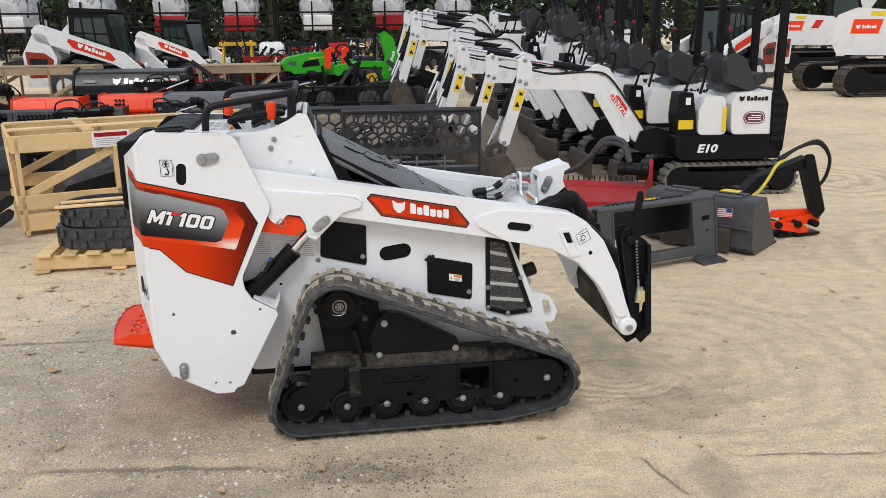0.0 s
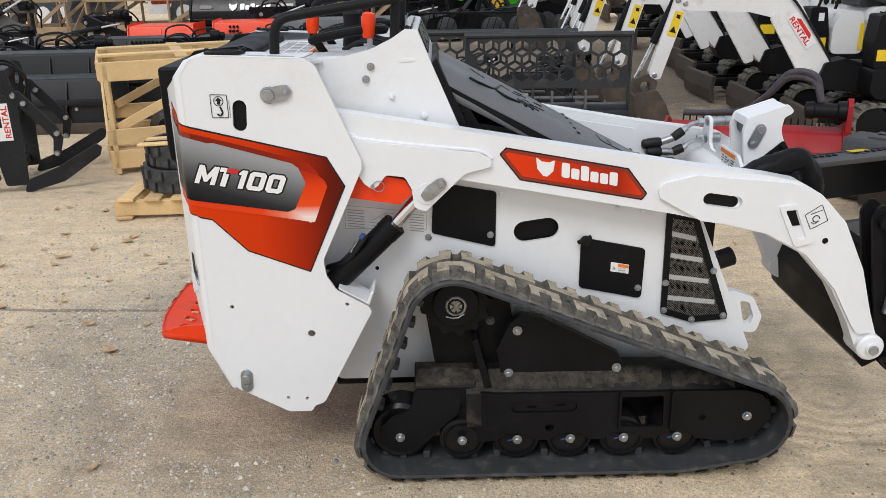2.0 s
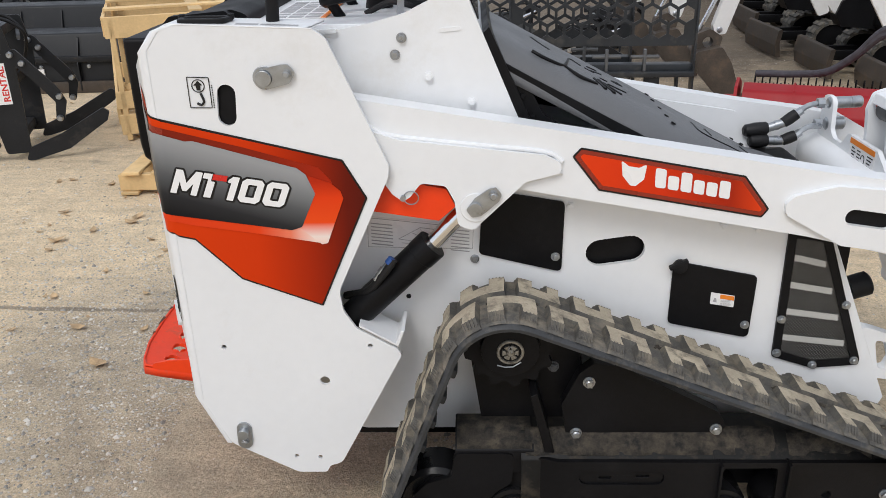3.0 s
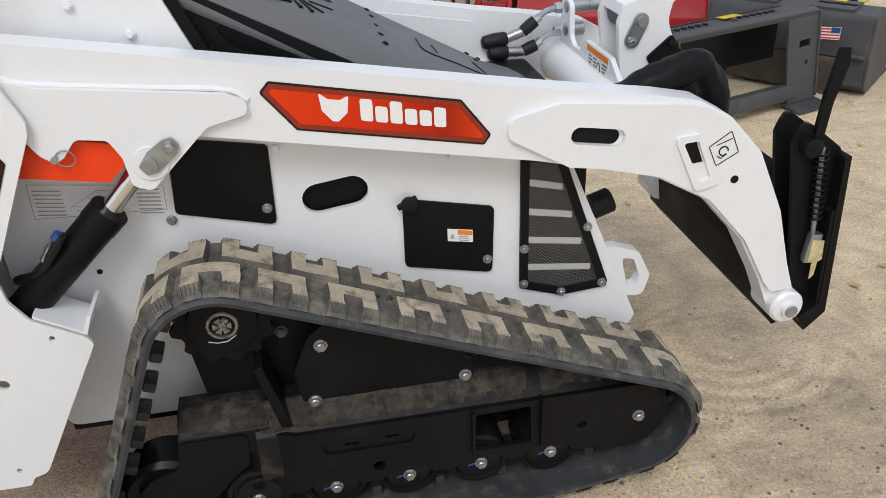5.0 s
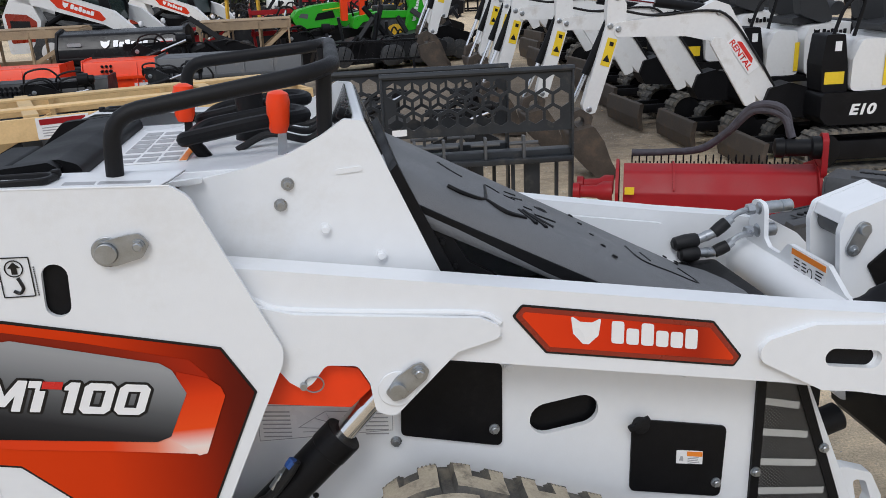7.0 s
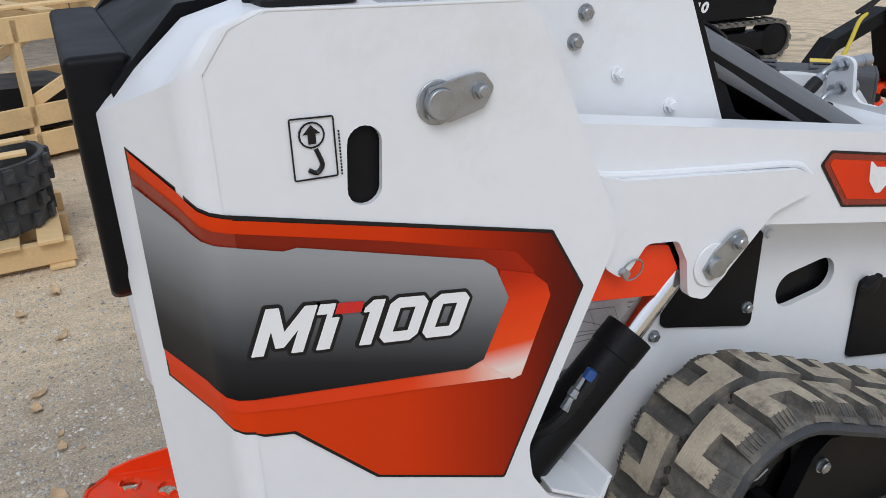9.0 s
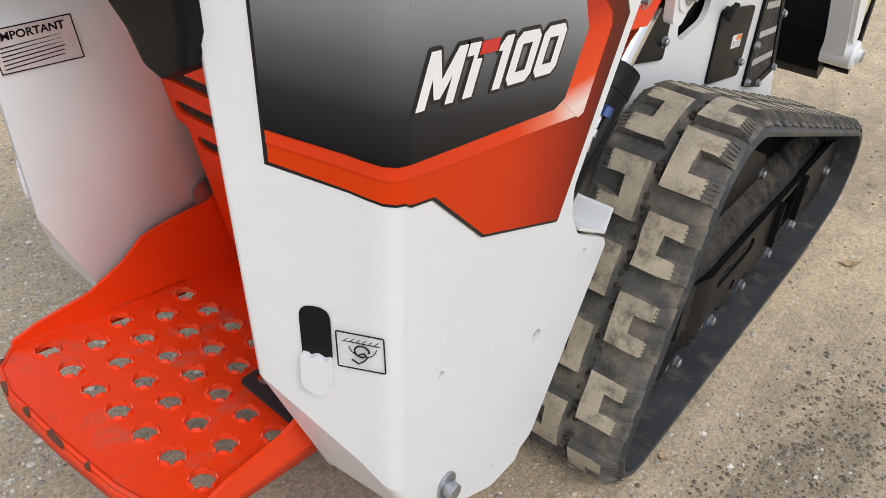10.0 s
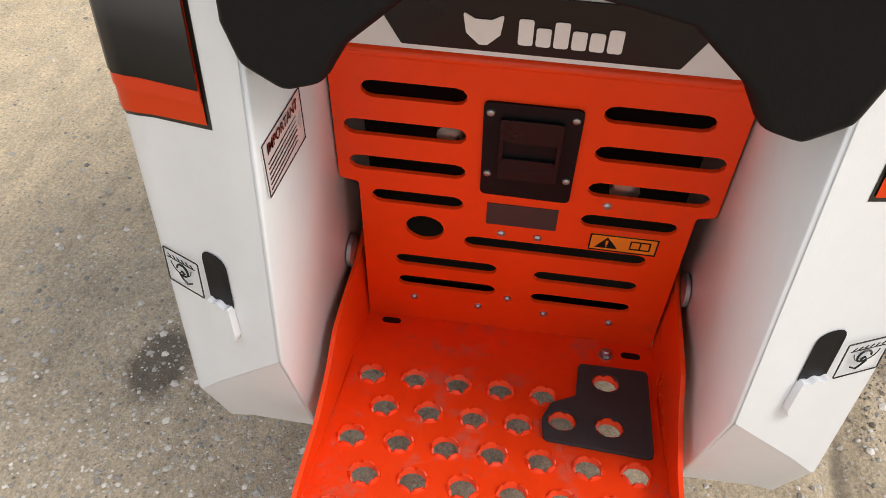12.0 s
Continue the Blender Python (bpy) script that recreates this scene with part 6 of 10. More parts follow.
def along(path, n, shift=0.0):
    """n evenly spaced stations of a closed path: point, tangent."""
    seg = [math.dist(a, b) for a, b in zip(path, path[1:] + path[:1])]
    total, out = sum(seg), []
    for i in range(n):
        d = ((i + shift) / n) % 1.0 * total
        j = 0
        while d > seg[j]:
            d -= seg[j]
            j += 1
        a, b = path[j], path[(j + 1) % len(path)]
        f = d / max(seg[j], 1e-9)
        t = ((b[0] - a[0]) / max(seg[j], 1e-9), (b[1] - a[1]) / max(seg[j], 1e-9))
        out.append((a[0] + (b[0] - a[0]) * f, a[1] + (b[1] - a[1]) * f, t[0], t[1]))
    return out


def lug_mesh(path, s0, y0, flip, w, l, h, notch, inward, seed):
    """A C-shaped tread block bent round the belt at the arc length s0: open to the belt's edge, ribbed where its two arms slope down, dusty on top."""
    bm = B()
    rq = random.Random(seed)
    n, foot = l * 0.13, 0.023
    base = [(-l / 2, 0.0), (-n, 0.0), (-n, notch * 0.6), (-n, notch), (n, notch), (n, notch * 0.6), (n, 0.0), (l / 2, 0.0), (l / 2, w * 0.5), (l / 2, w), (l * 0.16, w), (-l * 0.16, w), (-l / 2, w), (-l / 2, w * 0.5)]
    base = ccw(base)
    top = []
    for x, v in inset(base, 0.0045):
        v = foot if v < 0.02 else v
        top.append((x + rq.uniform(-0.0016, 0.0016), v + rq.uniform(-0.0018, 0.0018)))
    lo = [bm.verts.new((x, v, -0.003)) for x, v in base]
    hi = [bm.verts.new((x, v, h)) for x, v in top]
    cap = bm.faces.new(hi)
    cap.material_index = 1
    cap.normal_update()
    for i in range(len(lo)):
        k = (i + 1) % len(lo)
        bm.faces.new((lo[i], lo[k], hi[k], hi[i]))
    bmesh.ops.triangulate(bm, faces=[cap], ngon_method="EAR_CLIP")
    for k in range(1, 6):
        bmesh.ops.bisect_plane(bm, geom=bm.verts[:] + bm.edges[:] + bm.faces[:], plane_co=(-l / 2 + l * k / 6, 0, 0), plane_no=(1, 0, 0))
    for side_ in (-1, 1):
        for k in range(5):
            x = side_ * (n + 0.005 + (l / 2 - n - 0.010) * k / 4)
            v0, v1 = foot + 0.003, 0.004 + rq.uniform(0, 0.004)
            q = [bm.verts.new(c) for c in ((x - 0.0013, v0, h), (x + 0.0013, v0, h), (x + 0.0013, v1, 0.004), (x - 0.0013, v1, 0.004), (x - 0.0009, v0 - 0.004, h + 0.0006), (x + 0.0009, v0 - 0.004, h + 0.0006), (x + 0.0009, v1, 0.0068), (x - 0.0009, v1, 0.0068))]
            for f in ((4, 5, 6, 7), (0, 1, 5, 4), (3, 2, 6, 7), (0, 4, 7, 3), (1, 2, 6, 5)):
                bm.faces.new([q[m] for m in f])
    for v in bm.verts:
        x, z, tx, tz = at_arc(path, s0 + v.co.x)
        d = 0.004 + v.co.z
        v.co = Vector((x + tz * d, flip * (y0 + (v.co.y if inward else -v.co.y)), z - tx * d))
    bmesh.ops.recalc_face_normals(bm, faces=bm.faces)
    return bm


def at_arc(path, s):
    """Point and smoothed tangent of a closed path at an arc length."""
    def point(s):
        seg = [math.dist(a, b) for a, b in zip(path, path[1:] + path[:1])]
        s = s % sum(seg)
        j = 0
        while s > seg[j]:
            s -= seg[j]
            j += 1
        a, b = path[j], path[(j + 1) % len(path)]
        f = s / max(seg[j], 1e-9)
        return a[0] + (b[0] - a[0]) * f, a[1] + (b[1] - a[1]) * f
    p, q, r = point(s), point(s - 0.012), point(s + 0.012)
    l = math.dist(q, r)
    return p[0], p[1], (r[0] - q[0]) / l, (r[1] - q[1]) / l


RUN = loop_of([(-0.573, 0.148, 0.119), (0.27, 0.148, 0.119), (0.465, 0.198, 0.135), (-0.405, 0.543, 0.138)])
LUGS = 22
HUBST = mat("worn_hub_steel", (0.30, 0.29, 0.26), 0.5, metal=0.7, var=0.35, scale=50, bump=0.1, dirt=(0.10, 0.085, 0.06), dirt_amt=0.4, dscale=60)
CRUMB = mat("packed_soil", (0.050, 0.043, 0.034), 0.95, var=0.5, scale=60, bump=0.8, bscale=200, dirt=(0.16, 0.135, 0.10), dirt_amt=0.2, dscale=30)
CAKED = mat("caked_dirt", (0.055, 0.046, 0.035), 0.95, var=0.7, scale=30, bump=1.0, bscale=90, dirt=(0.009, 0.009, 0.009), dirt_amt=0.62, dscale=38)
BEAMX = Matrix(((0, 1, 0, 0), (1, 0, 0, 0), (0, 0, 1, 0), (0, 0, 0, 1)))
length = sum(math.dist(a, b) for a, b in zip(RUN, RUN[1:] + RUN[:1]))
# where the tread blocks sit along the belt, a little closer over the sprocket
STATIONS = [1.792 + 0.1417 * i for i in range(5)] + [2.497, 2.623, 2.742, 2.877, 3.018]
STATIONS += [3.018 + (1.792 + length - 3.018) * k / 13 for k in range(1, 13)]
for s in (-1, 1):
    bm = B()
    st = along(RUN, 150)
    section = ((0.526, -0.010), (0.518, -0.001), (0.506, 0.004), (0.326, 0.004), (0.314, -0.001), (0.307, -0.010), (0.309, -0.018), (0.524, -0.018))
    rings = []
    for x, z, tx, tz in st:
        nx, nz = tz, -tx
        rings.append([bm.verts.new((x + nx * d, s * y, z + nz * d)) for y, d in section])
    for a, b in zip(rings, rings[1:] + rings[:1]):
        for i in range(8):
            bm.faces.new((a[i], a[(i + 1) % 8], b[(i + 1) % 8], b[i])).material_index = 1 if i in (1, 2, 3) else 0
    track = part("rubber_track", bm, [RUBBER, DUSTRUB], loader, "black rubber track with dusty tread blocks")
    for y, wd, nt_, inward in ((0.521, 0.098, 0.053, False), (0.312, 0.098, 0.053, True)):
        for i in range(LUGS):
            at = STATIONS[i] if not inward else (STATIONS[i] + (STATIONS[i + 1] if i + 1 < LUGS else STATIONS[0] + length)) / 2
            part("tread_block", lug_mesh(RUN, at, y, s, wd, 0.103, 0.0165, nt_, inward, i * 7 + int(y * 100)), [DUSTRUB, LUGTOP], track, smooth=30)
    cm, rc = B(), random.Random(31)
    for k in range(230):
        sa, yy, r = rc.uniform(0, length), 0.4165 + rc.gauss(0, 0.006), rc.uniform(0.003, 0.0085)
        x, z, tx, tz = at_arc(RUN, sa)
        bmesh.ops.create_icosphere(cm, subdivisions=1, radius=r, matrix=Matrix.Translation((x + tz * 0.004, s * yy, z - tx * 0.004)) @ Matrix.Diagonal((1.0, rc.uniform(0.6, 1.2), 1.0, 1.0)))
    for v in cm.verts:
        v.co += 0.0022 * noise.noise_vector(v.co * 170)
    part("packed_soil", cm, CRUMB, track, "dark soil packed in the centre groove", smooth=0)["kind"] = "stuff"
    gm = B()
    box(gm, (0, 0, -0.032), (0.022, 0.05, 0.026), None, 0.005)
    gme = bpy.data.meshes.new("guide_lug")
    gm.to_mesh(gme)
    gm.free()
    gme.materials.append(RUBBER)
    for x, z, tx, tz in along(RUN, 44, 0.2):
        ob = new("guide_lug", gme)
        ob.parent = track
        m = Matrix.Identity(4)
        for k, a in enumerate((Vector((tx, 0, tz)), Vector((0, 1, 0)), Vector((tz, 0, -tx)))):
            m[0][k], m[1][k], m[2][k] = a
        m.translation = (x, s * 0.415, z)
        ob.matrix_basis = m
    # frame plate with a window, a pressed slot and scallops over the rollers
    bm = B()
    fr = [(-0.414, 0.150), (-0.396, 0.243), (-0.326, 0.293), (0.46, 0.290), (0.512, 0.276), (0.546, 0.235), (0.548, 0.19), (0.50, 0.128), (0.44, 0.115), (0.325, 0.128), (0.30, 0.155), (0.235, 0.155), (0.205, 0.132), (0.165, 0.132), (0.14, 0.155), (0.075, 0.155), (0.045, 0.132), (0.0, 0.132), (-0.025, 0.155), (-0.09, 0.155), (-0.12, 0.132), (-0.16, 0.132), (-0.185, 0.155), (-0.25, 0.155), (-0.285, 0.132), (-0.345, 0.115), (-0.40, 0.115)]
    plate(bm, rounded(fr, 0.015, 3), s * 0.478, s * 0.466, [rounded([(0.096, 0.172), (0.223, 0.172), (0.220, 0.276), (0.096, 0.274)], 0.010), oblong(-0.137, 0.247, 0.198, 0.038, 0), circle(-0.12, 0.175, 0.0135), circle(0.340, 0.200, 0.011)])
    bmesh.ops.bisect_plane(bm, geom=bm.verts[:] + bm.edges[:] + bm.faces[:], plane_co=(-0.285, 0, 0), plane_no=(1, 0, 0))
    for v in bm.verts:
        if v.co.x < -0.285:
            v.co.y += s * 0.35 * (v.co.x + 0.285)
    tf = part("track_frame", bm, BLACK, loader, "black steel track frame", bevel=0.003)
    bm = B()
    plate(bm, oblong(-0.137, 0.247, 0.196, 0.036), s * 0.473, s * 0.467, [oblong(-0.175, 0.245, 0.030, 0.007), oblong(-0.088, 0.249, 0.030, 0.007)])
    part("cover_strip", bm, BLACK, tf, bevel=0.001)
    bm = B()
    plate(bm, [(0.06, 0.13), (0.27, 0.13), (0.27, 0.30), (0.06, 0.30)], s * 0.350, s * 0.345)
    part("inner_web", bm, BLACK, tf)
    for x, z0, z1 in ((0.088, 0.168, 0.292), (0.243, 0.165, 0.294)):
        bm = B()
        box(bm, (x, s * 0.478, (z0 + z1) / 2), (0.006, 0.030, z1 - z0), None, 0.002)
        part("window_flange", bm, BLACK, tf)
    bm = B()
    plate(bm, rounded([(s * 0.345, 0.16), (s * 0.345, 0.338), (s * 0.412, 0.334), (s * 0.464, 0.288), (s * 0.464, 0.17)], 0.006, 2), -0.37, 0.075, m=BEAMX)
    plate(bm, rounded([(s * 0.345, 0.285), (s * 0.345, 0.338), (s * 0.412, 0.334), (s * 0.464, 0.290), (s * 0.464, 0.280)], 0.004, 2), 0.075, 0.25, m=BEAMX)
    plate(bm, rounded([(s * 0.345, 0.16), (s * 0.345, 0.325), (s * 0.412, 0.320), (s * 0.464, 0.280), (s * 0.464, 0.17)], 0.006, 2), 0.25, 0.47, m=BEAMX)
    part("track_beam", bm, mat("dusty_black_beam", (0.012, 0.012, 0.012), 0.5, var=0.3, dirt=(0.07, 0.058, 0.044), dirt_amt=0.35, dscale=22, spec=0.2), tf)
    # dust caked along the sloped top of the beam
    dm = B()
    rd = random.Random(9)
    xs = [-0.36 + 0.80 * k / 32 for k in range(33)]
    edge = []
    for x in xs:
        dz = 0.0 if x < 0.24 else -0.013
        edge.append([dm.verts.new((x, s * y, z + dz + 0.0015 * rd.random())) for y, z in ((0.402 + 0.004 * rd.random(), 0.3395), (0.413, 0.336), (0.436, 0.3165), (0.459 - 0.006 * rd.random(), 0.296))])
    for e0, e1 in zip(edge, edge[1:]):
        for k in range(3):
            dm.faces.new((e0[k], e0[k + 1], e1[k + 1], e1[k]))
    part("caked_dirt", dm, CAKED, tf, "dusty caked dirt on the beam").modifiers.new("sheet", "SOLIDIFY").thickness = 0.003
    # sliding rear block with its idler arm
    bm = B()
    plate(bm, rounded([(s * 0.345, 0.24), (s * 0.345, 0.338), (s * 0.405, 0.336), (s * 0.452, 0.306), (s * 0.452, 0.24)], 0.006, 2), -0.525, -0.34, m=BEAMX)
    ta = part("tension_block", bm, BLACK, tf)
    bm = B()
    top_ = [[bm.verts.new((x, s * y, z)) for x in (-0.521, -0.46, -0.40, -0.345)] for y, z in ((0.350, 0.3395), (0.405, 0.3375), (0.449, 0.3095))]
    for r0, r1 in zip(top_, top_[1:]):
        for k in range(3):
            bm.faces.new((r0[k], r0[k + 1], r1[k + 1], r1[k]))
    part("caked_dirt", bm, CAKED, ta, "dusty caked dirt on the block").modifiers.new("sheet", "SOLIDIFY").thickness = 0.003
    bm = B()
    plate(bm, rounded([(-0.528, 0.300), (-0.385, 0.300), (-0.392, 0.215), (-0.425, 0.190), (-0.485, 0.125), (-0.530, 0.088), (-0.590, 0.085), (-0.628, 0.120), (-0.630, 0.175), (-0.595, 0.212), (-0.535, 0.232)], 0.022), s * 0.456, s * 0.440)
    part("tension_arm", bm, BLACK, tf, bevel=0.003)
    bm = B()
    plate(bm, rounded([(-0.50, 0.60), (-0.46, 0.66), (-0.36, 0.66), (-0.24, 0.58), (-0.20, 0.33), (-0.46, 0.32)], 0.02), s * 0.36, s * 0.34)
    part("drive_plate", bm, BLACK, tf, bevel=0.003)
    bm = B()
    gd = [(-0.262, 0.318), (-0.276, 0.41), (-0.238, 0.495), (-0.205, 0.522), (-0.14, 0.512), (0.09, 0.388), (0.110, 0.35), (0.085, 0.320)]
    plate(bm, rounded(gd, 0.014), s * 0.418, s * 0.388)
    gd_ob = part("drive_guard", bm, BLACK, tf, bevel=0.004)
    for x, z in ((-0.240, 0.332), (-0.215, 0.472), (0.086, 0.343)):
        bm = B()
        bolt(bm, (x, s * 0.418, z), (0, s, 0), 0.0115)
        part("bolt", bm, ZINC, gd_ob)
    bm = B()
    plate(bm, [(-0.352, 0.455), (-0.335, 0.462), (-0.290, 0.292), (-0.312, 0.285)], s * 0.452, s * 0.37)
    part("brace", bm, BLACK, tf, bevel=0.002)
    # sprocket with teeth
    bm = B()
    teeth = []
    for i in range(104):
        a = 2 * math.pi * i / 104
        r = 0.099 + 0.010 * max(-0.6, min(0.8, 1.3 * math.cos(13 * a)))
        teeth.append((-0.397 + r * math.cos(a), 0.563 + r * math.sin(a)))
    plate(bm, teeth, s * 0.41, s * 0.39)
    lathe(bm, (-0.397, s * 0.41, 0.563), (0, s, 0), [(0, 0.068), (0.02, 0.066), (0.024, 0.05), (0.025, 0.03)], 28)
    sp = part("drive_sprocket", bm, BLACK, tf, bevel=0.002)
    bm = B()
    lathe(bm, (-0.397, s * 0.432, 0.563), (0, s, 0), [(0, 0.031), (0.006, 0.031), (0.008, 0.029), (0.008, 0.025), (-0.002, 0.024), (-0.002, 0.0)], 30)
    hub = part("hub", bm, HUBST, sp, "worn steel hub")
    bm = B()
    for i in range(6):
        a = 2 * math.pi * i / 6
        b = [(-0.397 + r * math.cos(a + d), 0.563 + r * math.sin(a + d)) for r, d in ((0.010, -0.40), (0.019, -0.36), (0.019, 0.36), (0.010, 0.40))]
        plate(bm, b, s * 0.430, s * 0.441)
    lathe(bm, (-0.397, s * 0.430, 0.563), (0, s, 0), [(0, 0.0085), (0.012, 0.0085), (0.013, 0.007), (0.013, 0.0)], 16)
    part("castle_nut", bm, HUBST, hub, "rusty castle nut")
    bm = B()
    tube(bm, [(-0.397 + q, s * 0.443, 0.563 + w_) for q, w_ in ((-0.030, -0.030), (-0.012, -0.035), (0.006, -0.034), (0.024, -0.022))], 0.0016, 6)
    tube(bm, [(-0.397 + q, s * 0.443, 0.563 + w_) for q, w_ in ((-0.002, 0.002), (-0.004, 0.012), (0.001, 0.018), (0.005, 0.012), (0.002, 0.002))], 0.0016, 6)
    part("cotter_pin", bm, ZINC, hub)
    for x, z in ((-0.292, 0.480), (-0.43, 0.470)):
        bm = B()
        bolt(bm, (x, s * 0.36, z), (0, s, 0), 0.011)
        part("bolt", bm, GREYSTEEL, tf)
    for x in (-0.384, -0.217, -0.056, 0.106, 0.268):
        bm = B()
        lathe(bm, (x, s * 0.335, 0.128), (0, s, 0), [(0, 0.045), (0.03, 0.068), (0.110, 0.070), (0.122, 0.068), (0.124, 0.058), (0.118, 0.055), (0.118, 0.050), (0.124, 0.048), (0.124, 0.0)], 30)
        ro = part("track_roller", bm, BLACKG, tf)
        bm = B()
        bolt(bm, (x, s * 0.478, 0.137), (0, s, 0), 0.0115)
        rb = part("bolt", bm, ZINC, ro)
        if x > -0.3:
            bm = B()
            plate(bm, [(x - 0.030, 0.130), (x - 0.006, 0.136), (x - 0.006, 0.141), (x - 0.028, 0.135)], s * 0.4795, s * 0.4785)
            part("paint_mark", bm, BLUEP, rb, "blue torque paint stripe", smooth=0)
    for x, z, r, y in ((-0.573, 0.150, 0.095, 0.456), (0.462, 0.200, 0.108, 0.478)):
        bm = B()
        lathe(bm, (x, s * 0.345, z), (0, s, 0), [(0, r - 0.02), (0.01, r), (0.09, r), (0.1, r - 0.012), (0.095, r - 0.03), (0.095, 0.0)], 32)
        idl = part("idler_wheel", bm, BLACKG, tf)
        bm = B()
        bolt(bm, (x + (0.012 if x > 0 else 0.0), s * y, z + (0.003 if x > 0 else -0.012)), (0, s, 0), 0.0115)
        part("bolt", bm, ZINC, idl)


# ---------------------------------------------------------------- the yard: wood
WOOD = mat("raw_pine", (0.66, 0.46, 0.225), 0.7, var=0.16, scale=5, bump=0.15, bscale=90, dirt=(0.46, 0.29, 0.13), dirt_amt=0.2, dscale=4)
WOODOLD = mat("weathered_pine", (0.36, 0.26, 0.16), 0.8, var=0.22, scale=5, bump=0.2, bscale=90, dirt=(0.2, 0.15, 0.11), dirt_amt=0.25)
for m_ in (WOOD, WOODOLD):
    N, L = m_.node_tree.nodes, m_.node_tree.links
    info, hs = N.new("ShaderNodeObjectInfo"), N.new("ShaderNodeHueSaturation")
    rv = N.new("ShaderNodeMapRange")
    rv.inputs["To Min"].default_value, rv.inputs["To Max"].default_value = 0.82, 1.15
    L.new(info.outputs["Random"], rv.inputs["Value"])
    L.new(rv.outputs[0], hs.inputs["Value"])
    link = N["Principled BSDF"].inputs["Base Color"].links[0]
    src = link.from_socket
    L.new(src, hs.inputs["Color"])
    L.new(hs.outputs[0], N["Principled BSDF"].inputs["Base Color"])


def board(parent, a, b, w, t, material=WOOD, up=(0, 0, 1), name="board"):
    """A sawn board from a to b, w wide and t thick."""
    a, b = Vector(a), Vector(b)
    d = (b - a)
    x = d.normalized()
    u = Vector(up)
    y = u.cross(x)
    y = y.normalized() if y.length > 1e-3 else Vector((0, 1, 0))
    z = x.cross(y)
    m = Matrix.Identity(4)
    for k, v in enumerate((x, y, z)):
        m[0][k], m[1][k], m[2][k] = v
    m.translation = (a + b) / 2
    bm = B()
    v = bmesh.ops.create_cube(bm, size=1.0, matrix=m @ Matrix.Diagonal((d.length, t, w, 1)))["verts"]
    bmesh.ops.bevel(bm, geom=bm.edges[:], offset=0.003, segments=1, affect="EDGES")
    return part(name, bm, material, parent, smooth=0)


def crate(name, m, l, d, h, material=WOOD, label="open pine shipping crate on the ground", braces=True, tops=2):
    c = thing(name, label, "crate", m)
    for y in (0, d):
        for x in (0.045, l * 0.33, l * 0.66, l - 0.045):
            board(c, (x, y, 0.0), (x, y, h - 0.02), 0.085, 0.035, material, (0, 1, 0), "post")
        o = -0.03 if y == 0 else 0.03
        board(c, (0, y + o, h - 0.075), (l, y + o, h - 0.075), 0.14, 0.025, material)
        board(c, (0, y + o, 0.28), (l, y + o, 0.28), 0.12, 0.025, material)
        board(c, (0, y + o, 0.11), (l, y + o, 0.11), 0.14, 0.025, material)
        if braces:
            board(c, (0.08, y, 0.34), (l * 0.33, y, h - 0.16), 0.07, 0.02, material, name="brace")
            board(c, (l * 0.66, y, 0.34), (l - 0.08, y, h - 0.16), 0.07, 0.02, material, name="brace")
    for x in (0.0, l):
        board(c, (x, 0.02, h - 0.075), (x, d - 0.02, h - 0.075), 0.13, 0.025, material)
        board(c, (x, 0.02, 0.16), (x, d - 0.02, 0.16), 0.12, 0.025, material)
        board(c, (x, 0.06, 0.22), (x, d - 0.06, h - 0.15), 0.07, 0.02, material, name="brace")
    for i in range(tops):
        y = d * (i + 0.5) / tops
        board(c, (0, y, h + 0.012), (l, y, h + 0.012), 0.02, 0.11, material)
    for x in (0.25 * l, 0.75 * l):
        board(c, (x, 0, h + 0.0), (x, d, h + 0.0), 0.02, 0.09, material)
    for i in range(5):
        board(c, (0, d * (i + 0.5) / 5, 0.05), (l, d * (i + 0.5) / 5, 0.05), 0.02, 0.12, material)
    return c


def pallet(name, m, l, d, material=WOOD, label="raw pine pallet on the dirt"):
    p = thing(name, label, "pallet", m)
    for i in range(7):
        x = l * (i + 0.5) / 7
        board(p, (x, 0, 0.125), (x, d, 0.125), 0.02, 0.10, material, name="slat")
    for y in (0.05, d / 2, d - 0.05):
        board(p, (0, y, 0.066), (l, y, 0.066), 0.095, 0.045, material, name="stringer")
    for x in (0.06, l / 2, l - 0.06):
        board(p, (x, 0, 0.009), (x, d, 0.009), 0.018, 0.1, material, name="slat")
    return p


big = crate("shipping_crate", pose(-2.93, 3.47, 0, 0, 0, 21), 2.42, 1.15, 0.84, tops=2, label="open raw pine crate with a paper notice")
bm = B()
plate(bm, [(0.62, 0.70), (0.92, 0.70), (0.925, 0.83), (0.62, 0.83)], -0.0445, -0.0435)
lab = part("paper_notice", bm, D_WHITE, big, "white notice with a red head")
bm = B()
plate(bm, [(0.64, 0.785), (0.905, 0.785), (0.905, 0.82), (0.64, 0.82)], -0.0455, -0.0446)
part("notice_head", bm, REDP, lab, smooth=0)
bm = B()
bars(bm, Matrix.Translation((0, -0.0446, 0)), 0.65, 0.9, 0.71, 0.775, 4, random.Random(3), 0.4)
part("print", bm, D_GREY, lab, smooth=0)
bm = B()
plate(bm, rounded([(0.3, 0.13), (2.1, 0.13), (2.1, 0.36), (1.4, 0.42), (0.9, 0.46), (0.4, 0.34)], 0.05), 0.25, 0.9)
tagged(part("crated_implement", bm, DARKST, None, bevel=0.02), "charcoal steel implement inside the pine crate", "implement").matrix_world = pose(-2.93, 3.47, 0, 0, 0, 21)
pal = pallet("pallet", pose(-2.48, 2.27, 0, 0, 0, 2), 1.15, 0.78, label="raw pine pallet under coiled rubber tracks")


